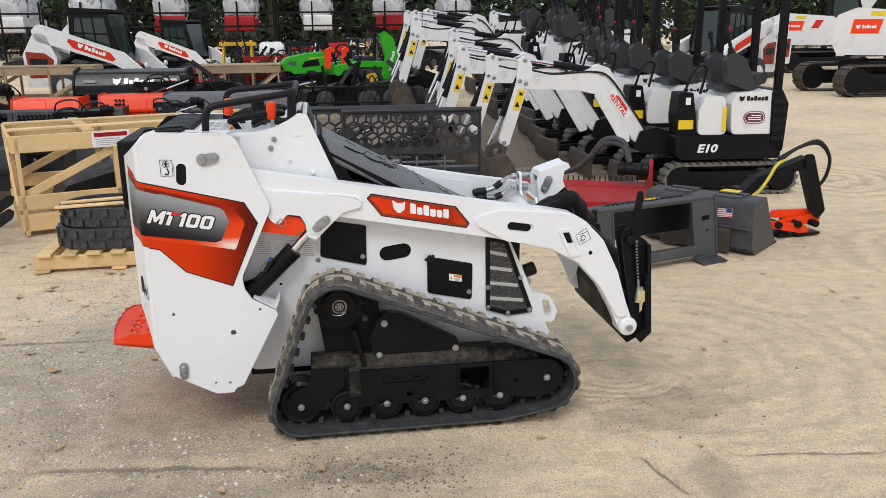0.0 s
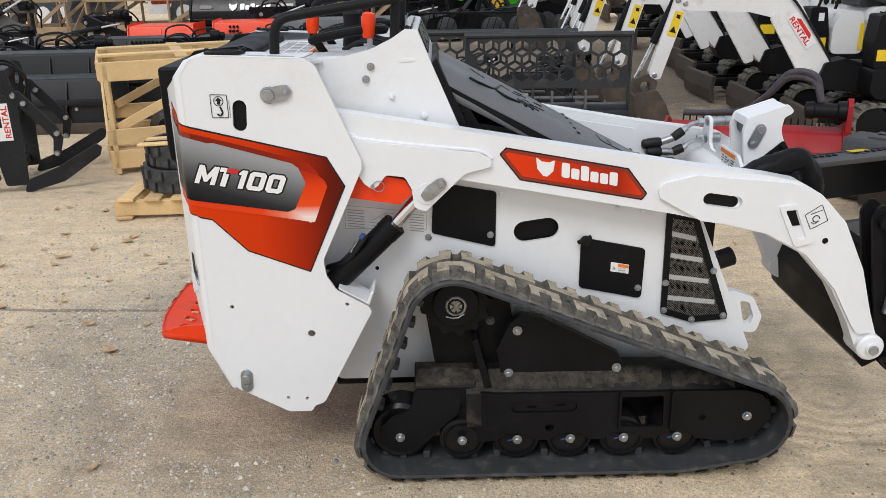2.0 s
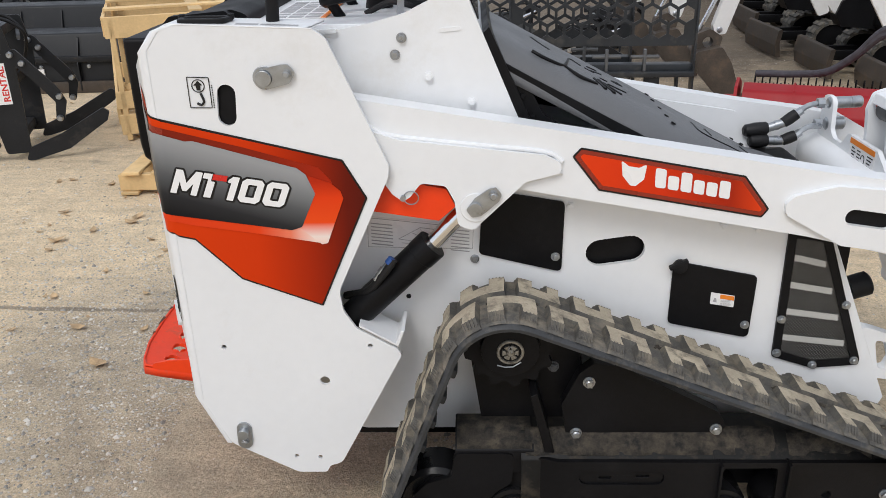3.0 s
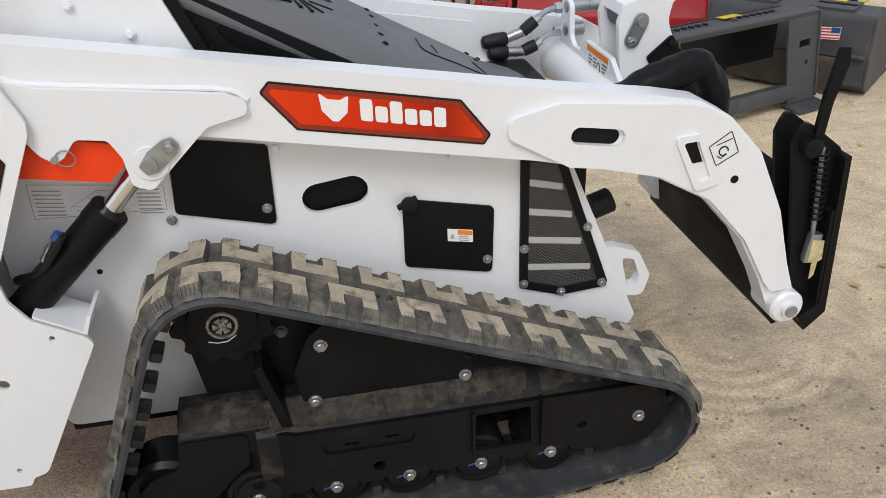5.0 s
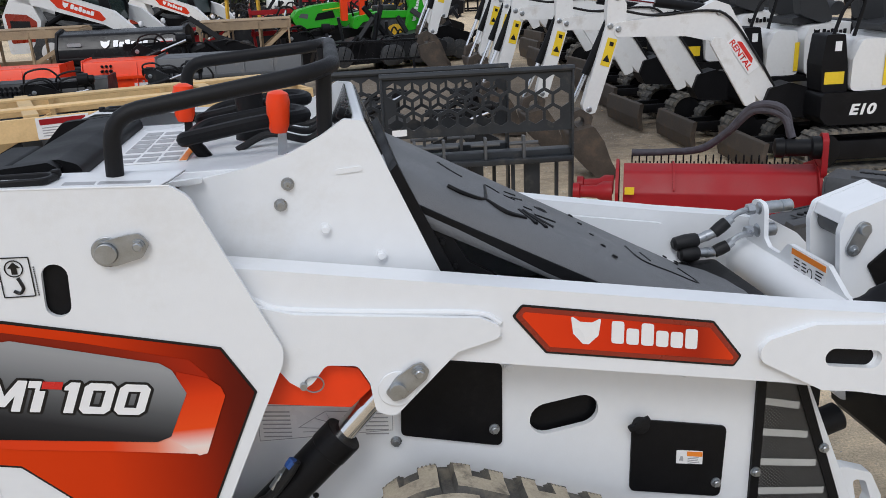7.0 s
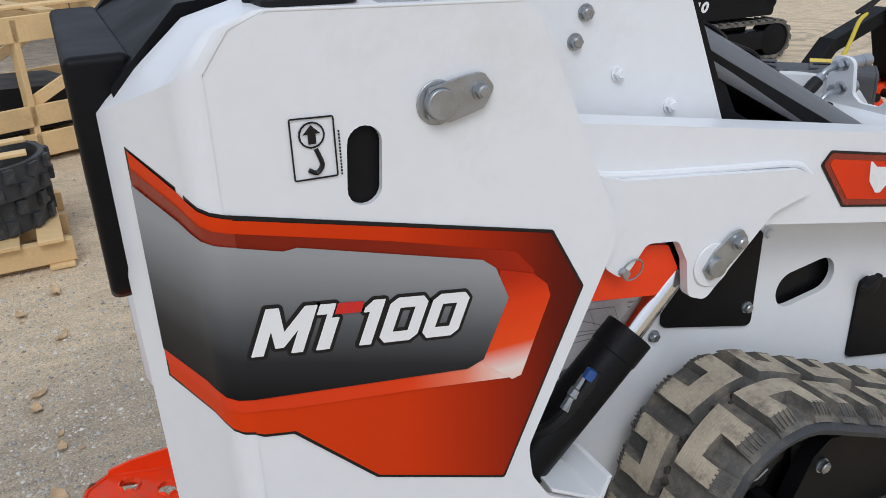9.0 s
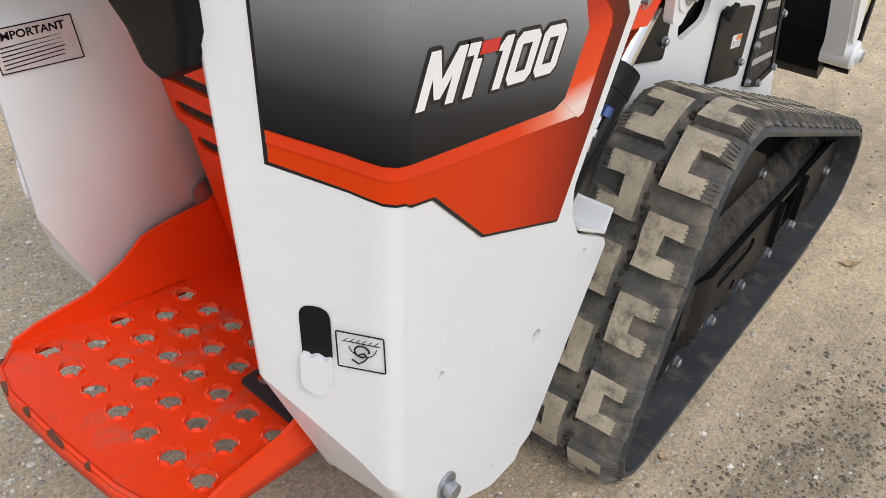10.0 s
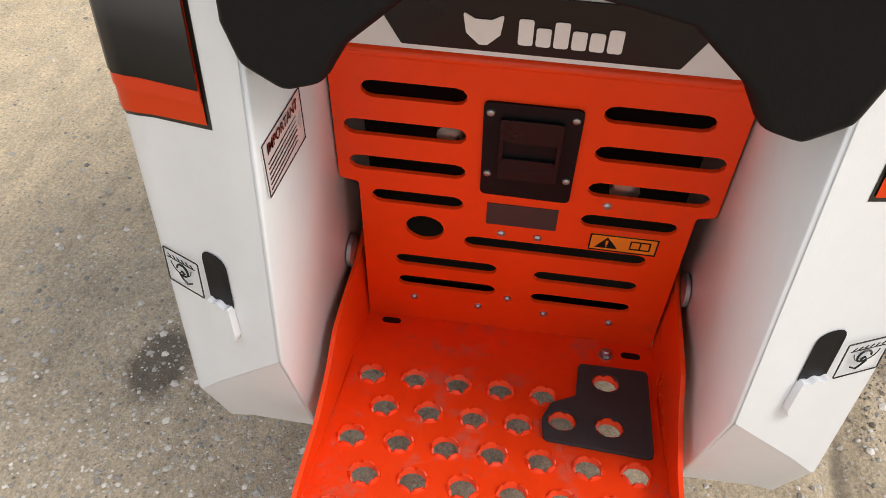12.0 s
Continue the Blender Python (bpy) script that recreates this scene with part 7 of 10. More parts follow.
def spare_track(name, m, w, z0, seed):
    t = thing(name, "coiled black rubber track lying on a pallet", "rubber track", m)
    run = loop_of([(-0.20, 0.0, 0.29), (0.20, 0.0, 0.29)])
    bm = B()
    rings = []
    for x, y, tx, ty in along(run, 60):
        nx, ny = ty, -tx
        rings.append([bm.verts.new((x + nx * d, y + ny * d, z0 + z)) for d, z in ((0, 0), (0, w), (-0.025, w), (-0.025, 0))])
    for a, b in zip(rings, rings[1:] + rings[:1]):
        for i in range(4):
            bm.faces.new((a[i], a[(i + 1) % 4], b[(i + 1) % 4], b[i]))
    belt = part("belt", bm, RUBBER, t, bevel=0.004)
    lm = B()
    box(lm, (0, 0, 0), (0.045, 0.022, w * 0.4), None, 0.004)
    lme = bpy.data.meshes.new("tread_block")
    lm.to_mesh(lme)
    lm.free()
    lme.materials.append(RUBBER)
    for k, zz in enumerate((0.25, 0.75)):
        for x, y, tx, ty in along(run, 22, 0.5 * k):
            ob = new("tread_block", lme)
            ob.parent = belt
            ob.matrix_basis = Matrix.Translation((x + ty * 0.008, y - tx * 0.008, z0 + w * zz)) @ pose(0, 0, 0, 0, 0, math.degrees(math.atan2(ty, tx)))
    return t


spare_track("spare_track", pose(-1.88, 2.66, 0.137, 0, 0, 4), 0.15, 0, 1)
spare_track("spare_track", pose(-1.86, 2.68, 0.288, 0, 0, -5), 0.14, 0, 2)
for dx in (0.0, 0.16):
    t = thing("loose_board", "thin raw pine board lying on coiled rubber tracks", "board", pose(-2.33, 2.45 + dx, 0.430, 0, -1.5, 3 + dx * 30))
    board(t, (0, 0, 0.008), (0.9, 0, 0.008), 0.016, 0.06, WOOD)


# ---------------------------------------------------------------- attachments near the machine
def hexagon(cx, cz, r):
    return [(cx + r * math.cos(radians(60 * i + 30)), cz + r * math.sin(radians(60 * i + 30))) for i in range(6)]


RACKST = mat("blue_black_steel", (0.022, 0.025, 0.029), 0.4, var=0.25, scale=6, bump=0.1, dirt=(0.13, 0.115, 0.095), dirt_amt=0.16, dscale=4, spec=0.4)


def guard_rack(m, label):
    g = thing("guard_attachment", label, "attachment", m, group="guarded attachments")
    holes = []
    for row in range(3):
        n = 10
        for i in range(n):
            holes.append(hexagon(0.075 + 0.108 * i + (0.054 if row % 2 else 0), 0.708 + 0.096 * row, 0.052))
    bm = B()
    plate(bm, [(0, 0.61), (1.17, 0.61), (1.17, 0.97), (0, 0.97)], 0, 0.008, holes)
    hp = part("hex_panel", bm, RACKST, g, "dark steel panel cut in hexagons", bevel=0.001)
    bm = B()
    tube(bm, [(-0.01, 0.004, 0.985), (1.18, 0.004, 0.985)], 0.021, 10)
    part("top_bar", bm, RACKST, g)
    for x in (0.0, 1.17):
        bm = B()
        box(bm, (x, 0.03, 0.5), (0.014, 0.09, 0.98), None, 0.003)
        part("side_post", bm, RACKST, g)
    bm = B()
    box(bm, (0.585, 0.06, 0.455), (1.17, 0.10, 0.075), None, 0.012)
    part("tool_bar", bm, RACKST, g)
    bm = B()
    box(bm, (0.585, -0.02, 0.435), (1.17, 0.05, 0.035), None, 0.006)
    part("lower_bar", bm, RACKST, g)
    for x in (0.18, 0.36, 0.62, 0.86):
        bm = B()
        cyl(bm, (x - 0.09, -0.01, 0.545), (x + 0.09, -0.01, 0.545), 0.012, 10)
        part("slide_pin", bm, GREYSTEEL, g)
        bm = B()
        box(bm, (x, 0.0, 0.52), (0.018, 0.05, 0.14), None, 0.003)
        part("tab", bm, GREYSTEEL, g)
    for x in (0.10, 0.30, 0.44, 0.56, 0.80, 0.92, 1.08):
        bm = B()
        wdt = 0.10 if x in (0.56, 0.92) else 0.022
        box(bm, (x, 0.05, 0.215), (wdt, 0.03, 0.43), None, 0.004)
        part("leg", bm, RACKST, g)
    bm = B()
    plate(bm, [(0.05, 0.625), (0.14, 0.628), (0.14, 0.668), (0.05, 0.665)], -0.0015, -0.0005)
    part("sticker", bm, D_WHITE, g, "small white sticker", smooth=0)
    return g


guard = guard_rack(pose(-0.235, 3.32, 0, 0, 0, -3), "dark steel attachment with a hexagon-cut guard panel")
copy_thing(guard, pose(-0.58, 3.62, 0, 0, 0, -3))

# red flail head
red = thing("flail_mower", "dark red flail mower head with a hydraulic motor and chain guard", "mower", pose(1.10, 2.93, 0, 0, 0, -21) @ Matrix.Diagonal((0.93, 1, 0.88, 1)))
bm = B()
prof = [(0.0, 0.10), (0.02, 0.30), (0.10, 0.43), (0.22, 0.46), (0.48, 0.36), (0.52, 0.10)]
pm = Matrix(((0, 1, 0, 0), (1, 0, 0, 0), (0, 0, 1, 0), (0, 0, 0, 1)))
plate(bm, rounded(prof, 0.05), 0.05, 1.22, m=pm)
part("drum_housing", bm, REDP, red, bevel=0.006)
for x in (0.0, 0.36, 1.22):
    bm = B()
    plate(bm, rounded([(-0.03, 0.0), (-0.04, 0.32), (0.06, 0.46), (0.22, 0.49), (0.52, 0.39), (0.56, 0.0)] if x != 0.36 else [(-0.005, 0.3), (0.09, 0.44), (0.22, 0.475), (0.5, 0.375), (0.5, 0.34), (0.1, 0.38)], 0.03), x, x + (0.02 if x != 0.36 else 0.012), m=pm)
    part("end_plate", bm, REDP, red, bevel=0.003)
bm = B()
plate(bm, rounded([(0.02, 0.40), (0.05, 0.66), (0.10, 0.70), (0.16, 0.68), (0.19, 0.58), (0.30, 0.44)], 0.04), 1.225, 1.26, m=pm)
part("motor_mount", bm, REDP, red, bevel=0.006)
bm = B()
lathe(bm, (1.22, 0.10, 0.60), (-1, 0, 0), [(0, 0.075), (0.05, 0.075), (0.06, 0.055), (0.2, 0.055), (0.21, 0.065), (0.26, 0.06), (0.27, 0.02)], 18)
part("hydraulic_motor", bm, BLACK, red)
for k in range(2):
    bm = B()
    tube(bm, curve_pts([(1.06, 0.12 + 0.05 * k, 0.66), (1.0, 0.16, 0.80 + 0.04 * k), (0.84, 0.22, 0.82 + 0.03 * k), (0.70, 0.3, 0.66), (0.55, 0.4, 0.52), (0.35, 0.55, 0.46), (0.1, 0.6, 0.44)], 7), 0.026, 10)
    part("hydraulic_hose", bm, mat("braided_hose", (0.055, 0.05, 0.06), 0.7, var=0.45, scale=30, bump=0.4, bscale=120), red)
bm = B()
for i in range(22):
    for j in range(4):
        tube(bm, [Vector((0.10 + 0.05 * i, 0.58 + 0.02 * j + 0.012 * math.sin(a), 0.40 - 0.055 * j + 0.03 * math.cos(a))) + Vector((0.025 * (j % 2), 0, 0)) for a in (0.0, 1.57, 3.14, 4.71)], 0.005, 4, closed=True)
tagged(part("chain_guard", bm, BLACK, red, "black chain-link guard"), kind="stuff")
for y, z in ((-0.05, 0.3), (0.3, 0.25)):
    bm = B()
    lathe(bm, (-0.02, y + 0.1, z), (-1, 0, 0), [(0, 0.07), (0.06, 0.07), (0.1, 0.045), (0.2, 0.04), (0.21, 0.06), (0.25, 0.06)], 14)
    part("skid_hub", bm, REDP, red)
bm = B()
plate(bm, [(0.06, 0.30), (0.12, 0.30), (0.12, 0.35), (0.06, 0.35)], -0.012, -0.010)
part("yellow_sticker", bm, D_YEL, red, smooth=0)


# buckets
def bucket(name, m, w, label):
    b = thing(name, label, "bucket", m, group="grey buckets")
    pm = Matrix(((0, 1, 0, 0), (1, 0, 0, 0), (0, 0, 1, 0), (0, 0, 0, 1)))
    sh = [(0.0, 0.0), (0.45, 0.0), (0.53, 0.06), (0.55, 0.42), (0.53, 0.46), (0.30, 0.46)]
    for x in (0.0, w - 0.014):
        bm = B()
        plate(bm, sh, x, x + 0.014, m=pm)
        part("side_plate", bm, BUCKET, b, bevel=0.003)
    bm = B()
    prof = [(0.0, 0.0), (0.45, 0.0), (0.53, 0.06), (0.55, 0.42), (0.53, 0.46), (0.30, 0.46), (0.30, 0.45), (0.52, 0.44), (0.535, 0.42), (0.515, 0.07), (0.44, 0.012), (0.0, 0.012)]
    plate(bm, prof, 0.014, w - 0.014, m=pm)
    part("shell", bm, BUCKET, b, bevel=0.002)
    bm = B()
    box(bm, (w / 2, 0.03, 0.008), (w, 0.14, 0.022), None, 0.004)
    part("cutting_edge", bm, WORN, b)
    for k in range(2):
        bm = B()
        plate(bm, [(0.30, 0.46), (0.50, 0.46), (0.50, 0.475), (0.30, 0.475)], w * (0.15 + 0.45 * k), w * (0.40 + 0.45 * k), m=pm)
        st = part("step_plate", bm, BUCKET, b)
        for i in range(8):
            bm = B()
            x = w * (0.17 + 0.45 * k) + i * w * 0.028
            lathe(bm, (x, 0.40, 0.475), (0, 0, 1), [(0, 0.014), (0.006, 0.012), (0.006, 0.007)], 8)
            part("grip_boss", bm, BLACK, st)
    bm = B()
    box(bm, (w * 0.32, 0.29, 0.477), (0.14, 0.10, 0.002))
    part("yellow_label", bm, D_YEL, b, smooth=0)
    return b


def mount_frame(m, w, label):
    """An open quick-attach frame lying on its lower bar: end plates, sloped top rail, treads, lower bar."""
    f = thing("mounting_frame", label, "attachment frame", m)
    for x0, x1 in ((0.0, 0.13), (w - 0.225, w)):
        bm = B()
        hole = rounded([(x0 + 0.085, 0.295), (x0 + 0.165, 0.300), (x0 + 0.165, 0.335), (x0 + 0.085, 0.330)], 0.004) if x1 - x0 > 0.2 else oblong(x0 + 0.065, 0.25, 0.07, 0.035)
        plate(bm, rounded([(x0 + 0.02, 0.03), (x1, 0.03), (x1 - 0.015, 0.455), (x0, 0.44)], 0.01), 0.0, 0.012, [hole, circle((x0 + x1) / 2 + 0.03, 0.22, 0.012, 12)], m=pose(0, 0, 0, -8, 0, 0))
        ep = part("end_plate", bm, BUCKET, f, bevel=0.002)
        bm = B()
        box(bm, ((x0 + x1) / 2 + 0.01, -0.035, 0.016), (x1 - x0, 0.12, 0.012), (8, 0, 0), 0.003)
        part("foot_lip", bm, BUCKET, ep)
        bm = B()
        box(bm, (x1 - 0.006, 0.09, 0.24), (0.012, 0.13, 0.42), (-8, 0, 0), 0.003)
        part("side_rib", bm, BUCKET, ep)
    bm = B()
    box(bm, (w / 2, 0.085, 0.452), (w - 0.02, 0.05, 0.03), (12, 0, 0), 0.006)
    part("top_rail", bm, BUCKET, f)
    bm = B()
    box(bm, (w / 2, 0.20, 0.440), (w - 0.02, 0.20, 0.010), (-6, 0, 0), 0.003)
    part("top_shelf", bm, BUCKET, f)
    bm = B()
    box(bm, (w / 2, 0.03, 0.085), (w - 0.3, 0.06, 0.075), (-8, 0, 0), 0.008)
    part("lower_bar", bm, BUCKET, f)
    bm = B()
    plate(bm, [(0.30, 0.17), (0.30, 0.44), (0.285, 0.44), (0.285, 0.17)], 0.25, w - 0.02, m=Matrix(((0, 1, 0, 0), (1, 0, 0, 0), (0, 0, 1, 0), (0, 0, 0, 1))))
    part("back_sheet", bm, DARKST, f, bevel=0.002)
    for x0 in (0.12, 0.56):
        bm = B()
        box(bm, (x0 + 0.14, 0.15, 0.462), (0.28, 0.055, 0.008), None, 0.002)
        tr_ = part("step_plate", bm, BUCKET, f)
        for i in range(6):
            bm = B()
            lathe(bm, (x0 + 0.03 + 0.044 * i, 0.15, 0.465), (0, 0, 1), [(0, 0.016), (0.008, 0.014), (0.008, 0.008)], 10)
            part("grip_boss", bm, BLACK, tr_)
    bm = B()
    box(bm, (0.62, 0.24, 0.452), (0.12, 0.06, 0.002), (-6, 0, 0))
    part("yellow_label", bm, D_YEL, f, "yellow warning label", smooth=0)
    return f


mount_frame(pose(1.40, 1.44, 0, 0, 0, 18), 1.06, "open charcoal steel mounting frame lying on the dirt")
bk = bucket("loader_bucket", pose(3.071, 2.115, 0, 0, 0, 131.6) @ Matrix.Diagonal((1, 1, 0.90, 1)), 0.86, "worn charcoal loader bucket with a small striped sticker")
bm = B()
plate(bm, [(0.16, 0.325), (0.27, 0.335), (0.27, 0.405), (0.16, 0.395)], -0.001, 0.0, m=Matrix(((-1, 0, 0, 0.43), (0, -1, 0, 0.5495), (0, 0, 1, -0.02), (0, 0, 0, 1))))
fl = part("striped_sticker", bm, D_WHITE, bk, "small red, white and blue sticker", smooth=0)
bm = B()
for i in range(4):
    plate(bm, [(0.162, 0.330 + 0.017 * i), (0.268, 0.340 + 0.017 * i), (0.268, 0.347 + 0.017 * i), (0.162, 0.337 + 0.017 * i)], -0.002, -0.0012, m=Matrix(((-1, 0, 0, 0.43), (0, -1, 0, 0.5495), (0, 0, 1, -0.02), (0, 0, 0, 1))))
part("stripes", bm, D_RED, fl, smooth=0)
bm = B()
plate(bm, [(0.225, 0.368), (0.268, 0.372), (0.268, 0.404), (0.225, 0.400)], -0.003, -0.0021, m=Matrix(((-1, 0, 0, 0.43), (0, -1, 0, 0.5495), (0, 0, 1, -0.02), (0, 0, 0, 1))))
part("blue_corner", bm, BLUEP, fl, smooth=0)
bm = B()
box(bm, (0.43, 0.555, 0.235), (0.82, 0.03, 0.02), None, 0.004)
part("back_rib", bm, BUCKET, bk)
bm = B()
box(bm, (0.43, 0.562, 0.12), (0.55, 0.03, 0.20), None, 0.006)
part("wear_panel", bm, WORN, bk)

# tree puller with yellow hose
tp = thing("post_puller", "black grapple attachment with orange jaws and a yellow hose", "attachment", pose(3.33, 2.38, 0, 0, 0, 0))
for a, b, w in (((-0.55, 0.0, 0.22), (-0.30, 0.02, 0.46), 0.08), ((-0.32, 0.02, 0.44), (0.10, 0.0, 0.60), 0.08), ((0.08, 0.0, 0.62), (0.24, 0.0, 0.16), 0.075)):
    board(tp, a, b, w, 0.11, BLACK, (0, 0, 1), "boom_beam")
bm = B()
plate(bm, rounded([(0.04, 0.66), (0.12, 0.66), (0.27, 0.20), (0.21, 0.12), (0.14, 0.2)], 0.03), -0.075, -0.06)
part("cheek_plate", bm, BLACK, tp, bevel=0.003)
for k, (x, rot) in enumerate(((-0.02, 10), (0.10, -6), (0.06, 2))):
    bm = B()
    plate(bm, rounded([(-0.22, -0.03), (0.12, -0.035), (0.16, 0.0), (0.10, 0.04), (-0.2, 0.03)], 0.02), -0.10 + 0.05 * k, -0.07 + 0.05 * k, m=pose(x, 0, 0.07 + 0.045 * k, 0, rot, 0))
    part("jaw", bm, ORANGE, tp, "orange steel jaw", bevel=0.004)
for x in (-0.15, 0.02, 0.17):
    bm = B()
    lathe(bm, (x, -0.13, 0.10), (0, 1, 0), [(0, 0.028), (0.25, 0.028)], 12)
    part("jaw_pin", bm, BLACK, tp)
for x, z in ((-0.18, 0.035), (-0.05, 0.012), (0.1, 0.012)):
    bm = B()
    box(bm, (x, 0.0, z), (0.24, 0.22, 0.024), (0, 0, 12), 0.004)
    part("base_bar", bm, BLACK, tp)
bm = B()
tube(bm, curve_pts([(-0.48, -0.10, 0.30), (-0.36, -0.12, 0.38), (-0.27, -0.10, 0.48), (-0.20, -0.08, 0.58), (-0.12, -0.06, 0.62)], 6), 0.0125, 10)
part("yellow_hose", bm, mat("yellow_hose", (0.58, 0.45, 0.04), 0.5, var=0.1), tp, "yellow hose sleeve")
for k in range(2):
    bm = B()
    tube(bm, curve_pts([(-0.15, -0.05 + 0.04 * k, 0.62), (-0.02, -0.08, 0.72), (0.16, -0.06, 0.74 + 0.02 * k), (0.28, -0.04, 0.62), (0.27, -0.02, 0.45), (0.18, 0.0, 0.34)], 6), 0.014, 8)
    part("hose", bm, HOSE, tp)

# black grapple beside the crate
gp = thing("grapple_attachment", "black grapple fork attachment with a rental sticker", "attachment", pose(-3.52, 3.3, 0, 0, 0, 18) @ Matrix.Scale(0.92, 4))
for y in (-0.35, 0.35):
    bm = B()
    plate(bm, rounded([(-0.12, 0.92), (0.06, 0.92), (0.10, 0.70), (0.08, 0.05), (-0.08, 0.05), (-0.14, 0.5)], 0.03), y, y + 0.02, [oblong(0.02, 0.78, 0.09, 0.03, 85)])
    part("upright", bm, DARKST, gp, bevel=0.003)
    bm = B()
    plate(bm, rounded([(0.04, 0.0), (0.08, 0.09), (0.30, 0.17), (0.60, 0.33), (0.64, 0.30), (0.62, 0.24), (0.34, 0.06), (0.10, 0.0)], 0.02), y - 0.03, y - 0.005)
    part("lower_arm", bm, DARKST, gp, bevel=0.003)
    bm = B()
    plate(bm, rounded([(0.05, 0.74), (0.12, 0.78), (0.34, 0.50), (0.38, 0.40), (0.34, 0.26), (0.29, 0.27), (0.31, 0.40), (0.24, 0.50)], 0.03), y - 0.055, y - 0.032)
    part("upper_arm", bm, DARKST, gp, bevel=0.003)
    for x, z in ((0.09, 0.74), (0.15, 0.68), (0.34, 0.44), (0.32, 0.29)):
        bm = B()
        lathe(bm, (x, y - 0.09, z), (0, 1, 0), [(0, 0.016), (0.02, 0.022), (0.08, 0.022)], 12)
        part("pin", bm, ZINC, gp)
    bm = B()
    plate(bm, rounded([(-0.10, 0.10), (-0.60, -0.0), (-0.75, 0.03), (-0.55, 0.10), (-0.15, 0.24)], 0.03), y - 0.02, y + 0.02)
    part("tine", bm, WORN, gp, bevel=0.004)
for z in (0.12, 0.5, 0.86):
    bm = B()
    box(bm, (-0.03, 0.0, z), (0.09, 0.68, 0.07), None, 0.01)
    part("cross_beam", bm, DARKST, gp)
bm = B()
plate(bm, [(-0.07, 0.40), (0.03, 0.40), (0.03, 0.68), (-0.07, 0.68)], -0.3518, -0.3505)
st = part("rental_sticker", bm, D_WHITE, gp, "white sticker lettered RENTAL", smooth=0)
t = words("RENTAL", 0.06, 0, 0.0015)
part("lettering", fit_words(t, Matrix(((0, 0, -1, 0.022), (0, 1, 0, -0.3522), (1, 0, 0, 0.42), (0, 0, 0, 1))), 0.24, 0.042), D_RED, st, smooth=0)
bm = B()
plate(bm, [(-0.066, 0.5), (-0.03, 0.5), (-0.03, 0.66), (-0.066, 0.66)], -0.3524, -0.3519)
part("oval_print", bm, D_BLACK, st, smooth=0)
for k in range(2):
    bm = B()
    tube(bm, curve_pts([(-0.10 - 0.1 * k, -0.2, 0.90), (0.02, -0.15 + 0.05 * k, 0.95 + 0.02 * k), (0.15, -0.1, 0.84), (0.10, 0.0, 0.66), (0.0, 0.1, 0.55)], 6), 0.011, 8)
    part("hose", bm, HOSE, gp)


def blade_box(name, m, w, h, d, material, label, slots=0, round_holes=0):
    """A long steel implement body: folded front, end plates, ribs, and black plates as dark holes and slots."""
    b = thing(name, label, "implement", m)
    pm = Matrix(((0, 1, 0, 0), (1, 0, 0, 0), (0, 0, 1, 0), (0, 0, 0, 1)))
    bm = B()
    plate(bm, rounded([(0.0, 0.0), (0.02, h * 0.55), (0.10, h), (d, h), (d, 0)], 0.03), 0.012, w - 0.012, m=pm)
    part("shell", bm, material, b, bevel=0.004)
    for x in (0.0, w - 0.012):
        bm = B()
        plate(bm, rounded([(-0.03, 0.0), (-0.02, h * 0.6), (0.08, h + 0.03), (d + 0.02, h + 0.03), (d + 0.02, 0)], 0.03), x, x + 0.012, m=pm)
        part("end_plate", bm, material, b, bevel=0.003)
    bm = B()
    box(bm, (w / 2, 0.0, h * 0.58), (w - 0.03, 0.05, 0.05), None, 0.008)
    part("rib", bm, material, b)
    n_ = int(w / 0.38)
    for i in range(1, n_):
        bm = B()
        x = w * i / n_
        plate(bm, rounded([(-0.035, 0.02), (-0.03, h * 0.5), (0.07, h * 0.93), (0.10, h * 0.93), (0.03, 0.02)], 0.01), x - 0.006, x + 0.006, m=pm)
        part("upright_rib", bm, material, b, bevel=0.002)
        bm = B()
        bolt(bm, (x + 0.08, 0.012, h * 0.45), (0, -1, 0), 0.014)
        part("bolt", bm, ZINC, b)
    bm = B()
    box(bm, (w / 2, -0.015, 0.05), (w - 0.03, 0.03, 0.10), None, 0.006)
    part("wear_strip", bm, WORN, b)
    bm = B()
    plate(bm, [(w * 0.62, h * 0.30), (w * 0.62 + 0.22, h * 0.30), (w * 0.62 + 0.22, h * 0.42), (w * 0.62, h * 0.42)], -0.004, 0.0105)
    part("label", bm, D_WHITE, b, "white label", smooth=0)
    # black strips on the closed shell stand for the dark of slots
    for i in range(slots):
        bm = B()
        x = w * 0.06 + i * 0.06
        plate(bm, oblong(x, h * 0.62, h * 0.42, 0.02, 90), -0.012, 0.018)
        part("slot", bm, BLACK, b)
    # black discs likewise paint the shaded inside of round holes
    for i in range(round_holes):
        bm = B()
        plate(bm, circle(w * 0.25 + 0.06 * (i // 2), h * (0.88 - 0.12 * (i % 2)), 0.022, 10), -0.012 + 0.06 * (1 - i % 2), 0.06)
        part("hole", bm, BLACK, b)
    return b


blade_box("snow_pusher", pose(-6.0, 4.95, 0, 0, 0, 3), 2.5, 0.50, 0.5, DARKST, "long black steel pusher blade on the ground")
blade_box("snow_plough", pose(-6.3, 5.7, 0, 0, 0, 2), 3.1, 0.66, 0.5, DARKST, "long charcoal blade with rows of black discs for holes", 0, 16)
blade_box("grey_hopper", pose(-2.9, 10.3, 0, 0, 0, 0), 2.0, 0.62, 0.9, GREYSTEEL, "grey steel hopper box with black strips for slots in its end", 3)
blade_box("black_tiller", pose(-5.4, 9.6, 0, 0, 0, 2), 2.0, 0.46, 0.6, DARKST, "black rotary tiller housing", 0, 20)
